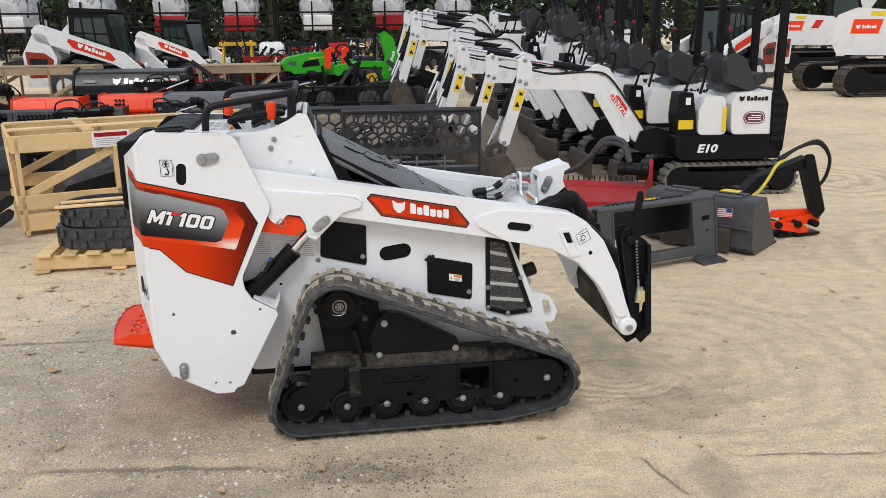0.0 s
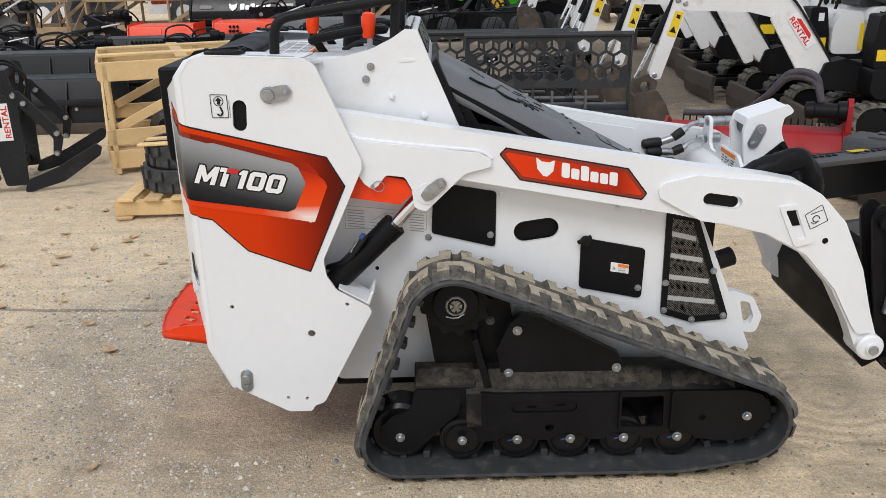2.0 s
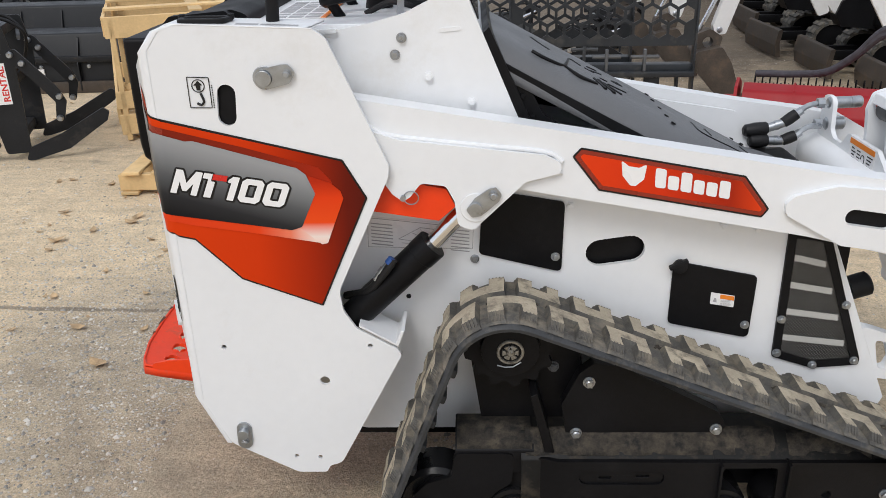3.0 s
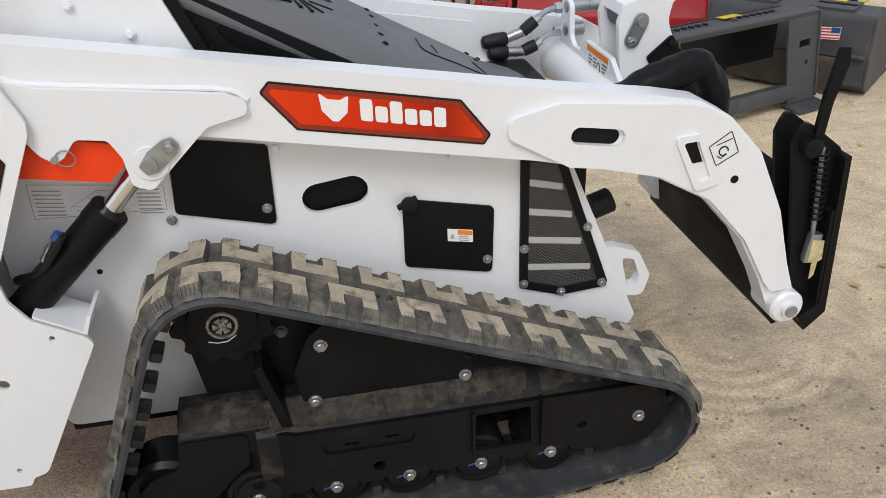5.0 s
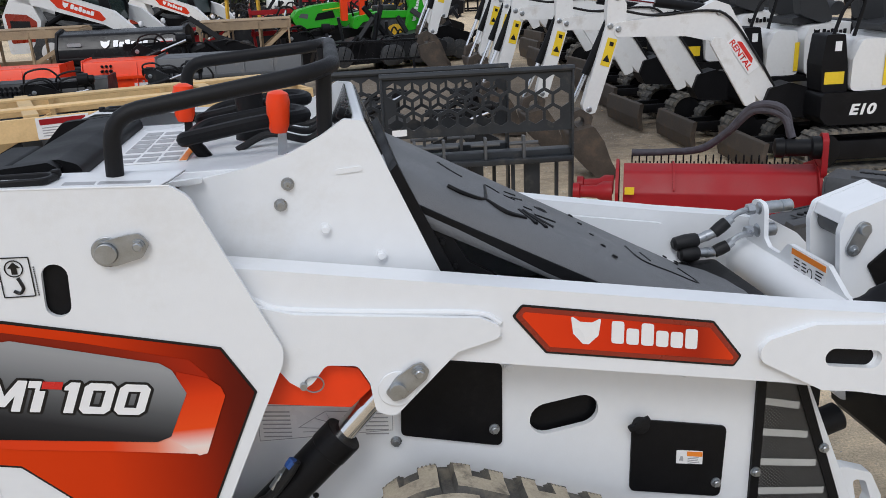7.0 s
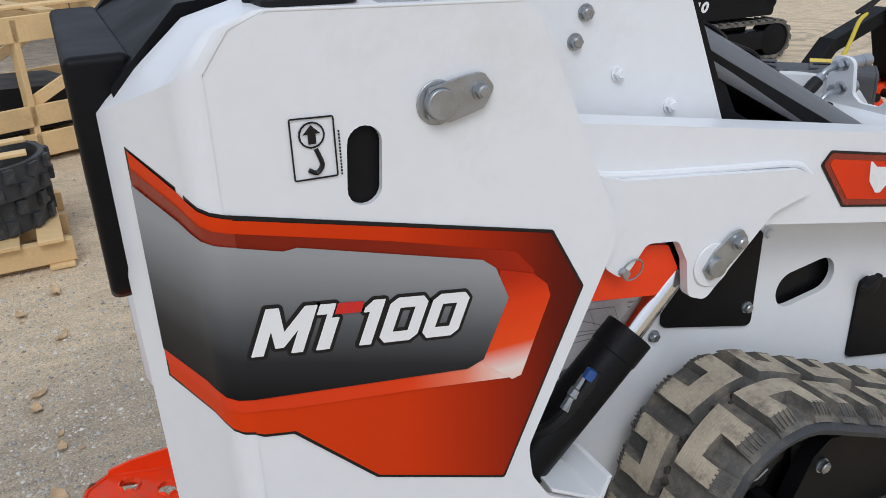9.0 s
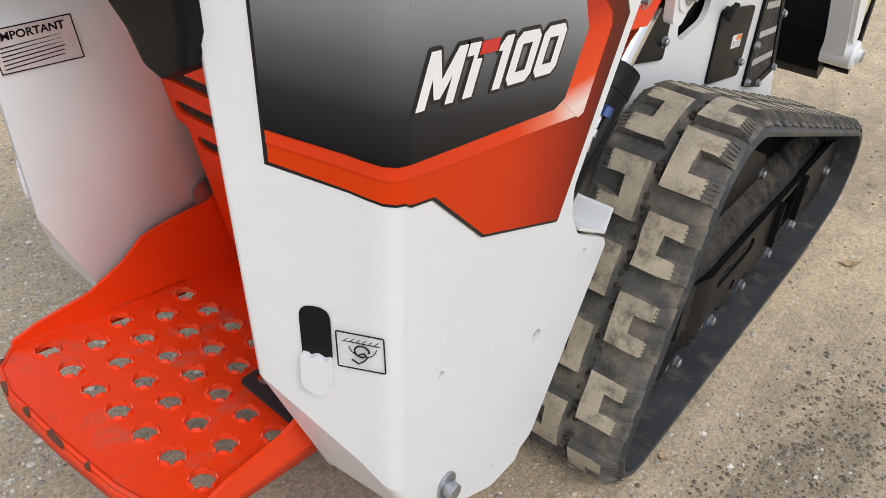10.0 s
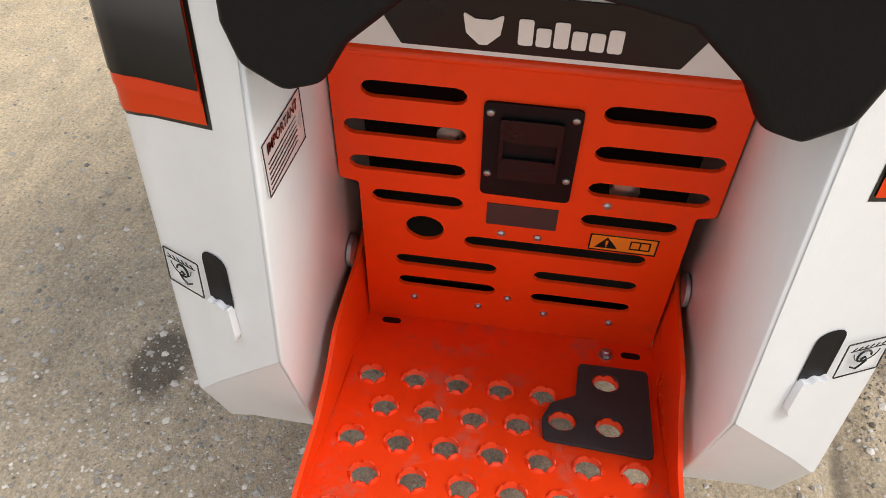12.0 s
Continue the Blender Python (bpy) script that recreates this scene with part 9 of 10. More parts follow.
def skid_loader(m, label, cab=True):
    """A skid-steer loader, facing +x."""
    k = thing("skid_steer_loader", label, "loader", m, group="skid-steer loaders")
    bm = B()
    plate(bm, rounded([(-1.35, 0.45), (1.0, 0.42), (1.05, 0.62), (0.4, 0.80), (-0.4, 0.85), (-1.30, 1.15), (-1.42, 0.9)], 0.08), -0.48, 0.48)
    part("body", bm, BLACK, k, bevel=0.02)
    for s in (-1, 1):
        bm = B()
        plate(bm, rounded([(-1.45, 0.40), (-0.85, 0.42), (-0.75, 1.0), (-0.95, 1.5), (-1.2, 1.55), (-1.48, 1.1)], 0.06), s * 0.80, s * 0.55)
        tw = part("tail_post", bm, W2, k, "white tail post", bevel=0.02)
        bm = B()
        plate(bm, rounded([(-1.38, 0.60), (-0.90, 0.62), (-0.82, 0.98), (-1.0, 1.12), (-1.42, 1.16)], 0.04), s * 0.804, s * 0.8005)
        part("tail_decal", bm, D_EDGE, tw, "dark orange decal", smooth=0)
        bm = B()
        plate(bm, [(-1.34, 0.86), (-0.96, 0.84), (-0.96, 1.0), (-1.34, 1.02)], s * 0.807, s * 0.8045)
        part("decal_black", bm, D_BLACK, tw, smooth=0)
        bm = B()
        plate(bm, rounded([(-1.25, 1.58), (-1.10, 1.72), (-0.6, 1.55), (0.65, 1.12), (1.05, 0.75), (1.20, 0.30), (1.10, 0.22), (0.95, 0.26), (0.85, 0.66), (0.45, 0.88), (-0.7, 1.24), (-1.15, 1.36)], 0.06), s * 0.80, s * 0.66)
        ar = part("lift_arm", bm, W2, k, "white lift arm", bevel=0.02)
        bm = B()
        plate(bm, [(-0.45, 1.42), (0.40, 1.12), (0.50, 0.98), (0.42, 0.94), (-0.38, 1.22), (-0.50, 1.36)], s * 0.804, s * 0.8005)
        part("arm_decal", bm, G_YARD, ar, "orange brand decal", smooth=0)
        if s < 0:
            logo(ar, Matrix(((0.94, 0, 0.34, -0.30), (0, 1, 0, -0.806), (-0.34, 0, 0.94, 1.24), (0, 0, 0, 1))), 0.62, 0.11, D_WHITE)
        bm = B()
        cyl(bm, (-0.95, s * 0.60, 0.8), (-0.2, s * 0.60, 1.18), 0.05, 12)
        part("lift_ram", bm, BLACK, k)
        for x in (-0.62, 0.48):
            wheel(k, x, s * 0.72, 0.40, 0.27)
        bm = B()
        plate(bm, rounded([(-0.62, 1.0), (0.42, 0.85), (0.48, 1.2), (0.25, 1.98), (-0.55, 1.98)], 0.08), s * 0.47, s * 0.42, [rounded([(-0.5, 1.2), (0.30, 1.1), (0.20, 1.85), (-0.46, 1.85)], 0.05)])
        cb = part("cab_side", bm, BLACK, k, bevel=0.01)
        bm = B()
        plate(bm, [(-0.5, 1.18), (0.31, 1.08), (0.21, 1.87), (-0.47, 1.87)], s * 0.448, s * 0.440)
        part("side_pane", bm, GLASS, cb, "dark cab glass", smooth=0)
        for x0 in (-0.28, -0.04):
            bm = B()
            box(bm, (x0, s * 0.455, 1.50), (0.03, 0.012, 0.72), (0, -4, 0), 0.003)
            part("guard_bar", bm, BLACK, cb)
        bm = B()
        box(bm, (-0.10, s * 0.455, 1.52), (0.74, 0.012, 0.03), (0, 3, 0), 0.003)
        part("guard_bar", bm, BLACK, cb)
        bm = B()
        lathe(bm, (1.05, s * 0.62, 0.85), (1, 0, 0.1), [(0, 0.05), (0.04, 0.06), (0.06, 0.05)], 12)
        part("lamp", bm, D_WHITE, k)
    bm = B()
    plate(bm, rounded([(-0.60, 1.95), (0.30, 1.95), (0.34, 2.02), (-0.55, 2.06)], 0.03), -0.50, 0.50)
    part("cab_roof", bm, BLACK, k, bevel=0.015)
    bm = B()
    plate(bm, [(0.44, 0.95), (0.46, 0.95), (0.28, 1.92), (0.25, 1.92)], -0.42, 0.42)
    part("front_pane", bm, GLASS if cab else BLACK, k, smooth=0)
    bm = B()
    plate(bm, rounded([(1.02, 0.12), (1.12, 0.06), (1.85, 0.02), (1.85, 0.05), (1.22, 0.16), (1.20, 0.55), (1.32, 0.72), (1.10, 0.68)], 0.02), -0.85, 0.85)
    part("bucket", bm, GREYSTEEL, k, "grey bucket", bevel=0.004)
    bm = B()
    lathe(bm, (-1.42, -0.35, 1.30), (0, 1, 0), [(0, 0.16), (0.05, 0.18), (0.65, 0.18), (0.7, 0.16)], 16)
    part("rear_drum", bm, BLACK, k)
    return k


sk = skid_loader(pose(-5.15, 16.7, 0, 0, 0, -9) @ Matrix.Scale(1.04, 4), "white skid-steer loader with orange decals and a black cab")
copy_thing(sk, pose(-4.05, 21.6, 0, 0, 0, -22) @ Matrix.Scale(0.9, 4))["label"] = "white skid-steer loader behind pine crates"
copy_thing(sk, pose(-9.3, 17.2, 0, 0, 0, -20))["label"] = "white skid-steer loader at the end of a row"
copy_thing(sk, pose(10.0, 17.0, 0, 0, 0, -150))["label"] = "white skid-steer loader with a grey bucket"
copy_thing(sk, pose(13.0, 21.5, 0, 0, 0, -160))["label"] = "white skid-steer loader beside a large excavator"


def large_excavator(m, label):
    x = thing("crawler_excavator", label, "excavator", m, group="large excavators")
    for s in (-1, 1):
        crawler(x, s * 0.95, 1.75, 0.36, 0.45, 44, WORN)
    bm = B()
    box(bm, (0, 0, 0.62), (1.6, 1.5, 0.35), None, 0.04)
    part("undercarriage", bm, BLACK, x)
    bm = B()
    plate(bm, rounded([(-1.55, 0.92), (1.0, 0.92), (1.0, 1.45), (0.3, 1.9), (-1.2, 2.02), (-1.62, 1.85), (-1.68, 1.2)], 0.12), -1.05, 1.05)
    ho = part("house", bm, W2, x, "white house with rounded counterweight", bevel=0.06, seg=3)
    for s in (-1, 1):
        bm = B()
        plate(bm, [(-1.3, 1.42), (-0.7, 1.42), (-0.62, 1.75), (-1.25, 1.75)], s * 1.056, s * 1.0505)
        part("side_decal", bm, ORANGE, ho, "orange brand decal", smooth=0)
        bm = B()
        plate(bm, [(-0.4, 1.5), (-0.15, 1.5), (0.0, 1.78), (-0.25, 1.78)], s * 1.056, s * 1.0505)
        part("slash_decal", bm, D_RED, ho, smooth=0)
        bm = B()
        plate(bm, [(-0.9, 1.82), (-0.6, 1.82), (-0.6, 1.93), (-0.9, 1.93)], s * 1.056, s * 1.0505)
        part("yellow_label", bm, D_YEL, ho, smooth=0)
    logo(ho, Matrix.Translation((-1.2, -1.0575, 1.53)), 0.45, 0.10, D_WHITE)
    bm = B()
    plate(bm, rounded([(0.2, 1.3), (1.15, 1.3), (1.25, 2.0), (1.0, 2.75), (0.2, 2.78)], 0.1), -1.0, -0.1)
    part("cab", bm, BLACK, x, bevel=0.03)
    bm = B()
    plate(bm, rounded([(0.28, 1.75), (1.12, 1.7), (1.14, 2.0), (0.95, 2.65), (0.28, 2.68)], 0.06), -1.006, -1.001)
    part("cab_glass", bm, GLASS, x, smooth=0)
    arm_plate(x, "boom", [(0.9, 1.2), (1.2, 1.3), (2.2, 3.0), (3.6, 3.2), (3.6, 3.5), (2.0, 3.5), (1.6, 2.9), (0.9, 1.6)], 0.1, 0.35, 0.3, W2, "white boom")
    arm_plate(x, "dipper_arm", [(3.3, 3.6), (3.7, 3.5), (4.2, 1.2), (4.0, 1.2)], 0.06, 0.35, 0.25, W2)
    arm_plate(x, "digging_bucket", [(4.3, 1.2), (4.5, 0.7), (4.1, 0.0), (3.5, 0.1), (3.8, 0.9)], 0.1, 0.35, 0.7, WORN)
    # the upper works are slewed against the crawlers
    for o in x.children:
        if not o.name.startswith(("crawler", "undercarriage")):
            o.matrix_basis = pose(0.55, 0, 0, 0, 0, -33)
    return x


lx = large_excavator(pose(13.4, 14.9, 0, 0, 0, -4), "large white crawler excavator with orange decals")
ly = copy_thing(lx, pose(17.2, 24.5, 0, 0, 0, 9))
ly["label"] = "large white crawler excavator parked farther back"
copy_thing(lx, pose(17.4, 18.6, 0, 0, 0, -2))["label"] = "large white crawler excavator behind another"

# compact green tractor with a backhoe arm
tr = thing("compact_tractor", "bright green compact tractor with orange guard and yellow wheels", "tractor", pose(0.2, 15.4, 0, 0, 0, 190))
bm = B()
plate(bm, rounded([(0.42, 0.72), (1.16, 0.68), (1.34, 0.76), (1.40, 0.88), (1.28, 1.02), (0.95, 1.10), (0.42, 1.15)], 0.08), -0.27, 0.27)
hd_ = part("hood", bm, GREENP, tr, "green hood with black side grilles", bevel=0.05, seg=3)
for s_ in (-1, 1):
    bm = B()
    plate(bm, rounded([(0.56, 0.86), (0.98, 0.82), (0.90, 0.95), (0.60, 1.0)], 0.02), s_ * 0.275, s_ * 0.268)
    part("side_grille", bm, BLACK, hd_, bevel=0.003)
    bm = B()
    plate(bm, rounded([(1.10, 0.86), (1.28, 0.90), (1.22, 0.97), (1.08, 0.95)], 0.02), s_ * 0.275, s_ * 0.268)
    part("headlamp", bm, GREYSTEEL, hd_, bevel=0.003)
    bm = B()
    plate(bm, [(0.44, 1.03), (0.80, 1.0), (0.80, 1.02), (0.44, 1.05)], s_ * 0.276, s_ * 0.270)
    part("yellow_stripe", bm, D_YEL, hd_, smooth=0)
bm = B()
plate(bm, rounded([(0.45, 0.55), (1.2, 0.52), (1.22, 0.69), (0.45, 0.73)], 0.03), -0.2, 0.2)
part("engine", bm, BLACK, tr, bevel=0.01)
bm = B()
box(bm, (0.1, 0, 0.5), (1.7, 0.35, 0.3), None, 0.03)
part("chassis", bm, BLACK, tr)
for s in (-1, 1):
    wheel(tr, -0.55, s * 0.50, 0.46, 0.28, YELP)
    wheel(tr, 0.95, s * 0.45, 0.30, 0.2, YELP)
    bm = B()
    plate(bm, rounded([(-1.05, 0.70), (-0.92, 0.92), (-0.3, 0.95), (0.25, 0.86), (0.33, 0.66), (0.22, 0.64), (0.1, 0.76), (-0.3, 0.82), (-0.85, 0.80), (-0.95, 0.66)], 0.05), s * 0.36, s * 0.66)
    part("fender", bm, GREENP, tr, bevel=0.01)
    bm = B()
    cyl(bm, (-0.85, s * 0.42, 0.9), (-0.9, s * 0.42, 1.9), 0.035, 10)
    part("rollover_post", bm, BLACK, tr)
bm = B()
box(bm, (-0.5, 0, 0.98), (0.42, 0.44, 0.12), None, 0.04)
part("seat", bm, SEATM, tr)
for x0, w0 in ((0.36, 0.13), (0.02, 0.09)):
    bm = B()
    plate(bm, rounded([(x0, 0.80), (x0 + w0, 0.80), (x0 + w0 * 0.9, 1.20), (x0 - w0 * 0.2, 1.26), (x0 - w0 * 0.9, 1.20), (x0 - w0 * 0.6, 1.14), (x0 - w0 * 0.1, 1.16)], 0.03), 0.40, 0.52)
    part("orange_guard", bm, ORANGE, tr, bevel=0.01)
for x0, y0 in ((-0.15, 0.3), (-0.22, -0.3), (0.12, 0.1)):
    bm = B()
    tube(bm, curve_pts([(x0, y0, 0.7), (x0 + 0.08, y0, 1.05), (x0 + 0.02, y0 + 0.03, 1.25)], 4), 0.02, 8)
    part("lever", bm, BLACK, tr)
for k_ in range(4):
    bm = B()
    tube(bm, curve_pts([(-0.95 + 0.1 * k_, 0.80, 0.3), (-0.80 + 0.12 * k_, 0.92, 0.5 + 0.05 * k_), (-0.62 + 0.1 * k_, 0.88, 0.34), (-0.5 + 0.1 * k_, 0.80, 0.2)], 5), 0.018, 7)
    part("hose", bm, HOSE, tr)
arm_plate(tr, "backhoe_boom", [(-0.62, 0.25), (-0.90, 0.28), (-1.08, 1.0), (-0.98, 1.42), (-0.78, 1.60), (-0.66, 1.52), (-0.80, 1.0)], 0.08, 0.78, 0.16, GREENP, "green curved backhoe boom")
arm_plate(tr, "backhoe_dipper", [(-0.90, 1.50), (-0.85, 1.62), (-0.28, 1.74), (-0.23, 1.64)], 0.03, 0.78, 0.12, BLACK)
arm_plate(tr, "loader_frame", [(-1.1, 0.15), (-0.8, 0.1), (-0.3, 0.45), (0.2, 0.5), (0.2, 0.62), (-0.4, 0.6), (-1.0, 0.4)], 0.04, -0.62, 0.1, GREENP)
arm_plate(tr, "stabiliser", [(-1.3, 0.02), (-1.1, 0.02), (-1.05, 0.5), (-1.2, 0.55)], 0.03, -0.4, 0.08, GREENP)
bm = B()
box(bm, (-1.15, 0, 0.06), (0.25, 1.1, 0.1), None, 0.02)
part("rear_beam", bm, GREENP, tr)
logo(tr, Matrix(((-0.25, 0, 0.95, -0.90), (0, -1, 0, 0.865), (0.95, 0, 0.25, 0.72), (0, 0, 0, 1))), 0.45, 0.09, D_WHITE)

# black ladder ramp in front of the tractor
rp = thing("loading_ramp", "black steel ladder ramp standing on the ground", "ramp", pose(-0.75, 11.8, 0, 0, 0, -4))
for z in (0.0, 0.28):
    bm = B()
    box(bm, (0.85, 0.1 * z, 0.32 + z), (1.7, 0.04, 0.035), None, 0.005)
    part("rail", bm, BLACK, rp)
for i in range(15):
    bm = B()
    box(bm, (0.05 + 0.115 * i, 0.0, 0.46), (0.014, 0.02, 0.27), (0, 18, 0))
    part("rung", bm, BLACK, rp)
for x in (0.1, 1.6):
    bm = B()
    box(bm, (x, 0.0, 0.16), (0.04, 0.05, 0.32), None, 0.005)
    part("leg", bm, BLACK, rp)

# shrink-wrapped machines far back
WRAP = bpy.data.materials.new("clear_wrap")
WRAP.use_nodes = True
p_ = WRAP.node_tree.nodes["Principled BSDF"]
p_.inputs["Base Color"].default_value = (0.75, 0.76, 0.78, 1)
p_.inputs["Roughness"].default_value, p_.inputs["Alpha"].default_value = 0.25, 0.55


def wrapped(m, tone, label):
    w = thing("wrapped_machine", label, "utility vehicle", m, group="wrapped machines")
    bm = B()
    plate(bm, rounded([(-1.2, 0.4), (1.2, 0.4), (1.25, 0.9), (0.5, 1.1), (-0.4, 1.0), (-1.2, 1.05)], 0.1), -0.6, 0.6)
    part("body", bm, tone, w, bevel=0.05)
    bm = B()
    for s in (-1, 1):
        tube(bm, bend([(0.6, s * 0.62, 1.0), (0.25, s * 0.62, 1.95), (-0.6, s * 0.62, 1.95), (-0.7, s * 0.62, 1.0)], 0.15, 4), 0.035, 8)
    for x in (0.25, -0.6):
        tube(bm, [(x, -0.62, 1.95), (x, 0.62, 1.95)], 0.035, 8)
    part("roll_cage", bm, BLACK, w)
    for sx in (-0.8, 0.8):
        for s in (-1, 1):
            wheel(w, sx, s * 0.55, 0.33, 0.22, BLACK)
    bm = B()
    bmesh.ops.create_icosphere(bm, subdivisions=4, radius=1.0)
    for v in bm.verts:
        n = v.co.normalized()
        k = 1.0 + 0.10 * noise.noise(n * 3.1) + 0.05 * noise.noise(n * 9.0) + 0.025 * noise.noise(n * 21)
        v.co = Vector((math.copysign(abs(n.x) ** 0.7, n.x) * 1.15 * k, math.copysign(abs(n.y) ** 0.7, n.y) * 0.72 * k, 1.35 + math.copysign(abs(n.z) ** 0.8, n.z) * 0.70 * k))
    part("plastic_wrap", bm, WRAP, w, "crumpled clear plastic wrap", smooth=20)
    return w


w1 = wrapped(pose(-9.5, 34, 1.15, 0, 0, 80), W2, "white utility vehicle wrapped in clear plastic")
w2 = wrapped(pose(-6.4, 34.4, 1.15, 0, 0, 95), REDP, "red utility vehicle wrapped in clear plastic")
for i, (x, y, a, src) in enumerate(((-3.4, 36.0, 88, w2), (-0.2, 36.5, 92, w1), (3.0, 36.2, 85, w2), (6.0, 36.8, 95, w1), (-12.6, 36.5, 85, w1), (-15.8, 37, 90, w2))):
    copy_thing(src, pose(x, y - 2, 1.15, 0, 0, a))
# steel racks that carry the wrapped machines
for k in range(8):
    x0 = -17.4 + 3.1 * k
    rk = thing("storage_rack", "black steel rack under wrapped machines", "rack", pose(x0, 33.6, 0), group="storage racks")
    for x in (0.0, 1.5, 3.0):
        for y in (-0.8, 1.6):
            board(rk, (x, y, 0), (x, y, 2.75), 0.07, 0.07, BLACK, (0, 1, 0), "post")
    for y in (-0.8, 1.6):
        for z in (0.12, 0.75, 1.08, 1.75, 2.3):
            board(rk, (0.04, y, z), (2.96, y, z), 0.07, 0.05, BLACK, name="rail")
    for x in (0.4, 1.1, 1.9, 2.6):
        board(rk, (x, -0.76, 1.12), (x, 1.56, 1.12), 0.05, 0.08, BLACK, name="deck_bar")


# assorted implements between the rows
def implement(m, seed, tone, label):
    r = random.Random(seed)
    t = thing("tractor_implement", label, "implement", m)
    bm = B()
    h = r.uniform(0.35, 0.6)
    plate(bm, rounded([(-0.7, 0.12), (0.7, 0.12), (0.75, h), (0.2, h + 0.18), (-0.6, h + 0.05)], 0.08), -0.3, 0.3)
    part("housing", bm, tone, t, bevel=0.02)
    for i in range(5):
        a = Vector((r.uniform(-0.8, 0.8), r.uniform(-0.4, 0.4), r.uniform(0.25, 0.6)))
        b = a + Vector((r.uniform(-0.6, 0.6), r.uniform(-0.3, 0.3), r.uniform(0.1, 0.6)))
        board(t, a, b, r.uniform(0.05, 0.1), 0.05, r.choice((BLACK, DARKST, tone)), (0, 0.3, 1), "frame_bar")
    for i in range(2):
        bm = B()
        x = r.uniform(-0.6, 0.6)
        lathe(bm, (x, -0.45, r.uniform(0.2, 0.28)), (0, 1, 0), [(0, 0.10), (0.03, 0.18), (0.12, 0.18), (0.15, 0.10)], 14)
        part("gauge_wheel", bm, RUBBER, t)
    for i in range(3):
        bm = B()
        p = Vector((r.uniform(-0.6, 0.2), r.uniform(-0.3, 0.3), h))
        tube(bm, curve_pts([p, p + Vector((0.12, -0.1, 0.14)), p + Vector((0.3, -0.05, 0.12)), p + Vector((0.42, 0.1, -0.1))], 5), 0.014, 7)
        part("hose", bm, HOSE, t)
    for sx in (-0.55, 0.55):
        bm = B()
        box(bm, (sx, 0, 0.06), (0.06, 0.5, 0.12), None, 0.01)
        part("skid", bm, BLACK, t)
    return t


def coupler_attachment(m, seed, tone, label):
    """A hydraulic attachment laid down: mounting frame, ram, motor, knuckle plates and looped hoses."""
    r = random.Random(seed)
    t = thing("hydraulic_attachment", label, "attachment", m)
    h = r.uniform(0.62, 0.85)
    for x in (-0.42, 0.42):
        board(t, (x, 0, 0), (x + r.uniform(-0.06, 0.06), 0.1, h), 0.09, 0.03, DARKST, (0, 1, 0), "upright")
    for z in (0.14, h - 0.06):
        board(t, (-0.5, 0.05, z), (0.5, 0.05, z), 0.10, 0.05, tone, (0, 0, 1), "cross_bar")
    bm = B()
    k = r.uniform(-0.1, 0.2)
    plate(bm, rounded([(-0.7, 0.02), (0.1, 0.0), (0.62, 0.18), (0.55, 0.34), (0.1 + k, h - 0.2), (-0.25, h), (-0.42, h - 0.12), (-0.2, 0.4), (-0.62, 0.22)], 0.05), -0.16, -0.10, [circle(0.0, 0.3, 0.07, 12), circle(0.32, 0.2, 0.04, 10)])
    part("knuckle_plate", bm, tone, t, bevel=0.006)
    a, b = Vector((-0.55, -0.24, h * 0.55)), Vector((0.45, -0.2, h + r.uniform(-0.2, 0.15)))
    bm = B()
    cyl(bm, a, a.lerp(b, 0.6), 0.042, 12)
    part("ram_barrel", bm, BLACKG, t)
    bm = B()
    cyl(bm, a.lerp(b, 0.58), b, 0.02, 10)
    part("ram_rod", bm, CHROME, t)
    bm = B()
    lathe(bm, (0.3, -0.1, h + 0.02), (1, 0, 0), [(0, 0.04), (0.01, 0.09), (0.16, 0.09), (0.17, 0.06), (0.24, 0.06), (0.25, 0.02)], 14)
    part("motor", bm, BLACK, t)
    for i in range(5):
        p = Vector((r.uniform(-0.5, 0.2), r.uniform(-0.15, 0.2), h - r.uniform(0, 0.2)))
        w = r.uniform(0.25, 0.55)
        bm = B()
        tube(bm, curve_pts([p, p + Vector((0.15 * w, -0.08, 0.32 * w)), p + Vector((0.7 * w, -0.05, 0.38 * w)), p + Vector((w, 0.05, 0.0)), p + Vector((w * 0.9, 0.1, -0.2))], 6), 0.015, 7)
        part("hose", bm, HOSE, t)
    for x, z in ((-0.3, h - 0.12), (0.0, 0.3), (0.32, 0.2), (-0.45, 0.16)):
        bm = B()
        lathe(bm, (x, -0.165, z), (0, -1, 0), [(0, 0.034), (0.012, 0.034), (0.014, 0.02), (0.03, 0.02)], 10)
        part("pin", bm, ZINC, t)
    bm = B()
    plate(bm, [(-0.30, h - 0.36), (-0.18, h - 0.36), (-0.18, h - 0.27), (-0.30, h - 0.27)], -0.164, -0.161)
    part("sticker", bm, D_WHITE, t, smooth=0)
    return t


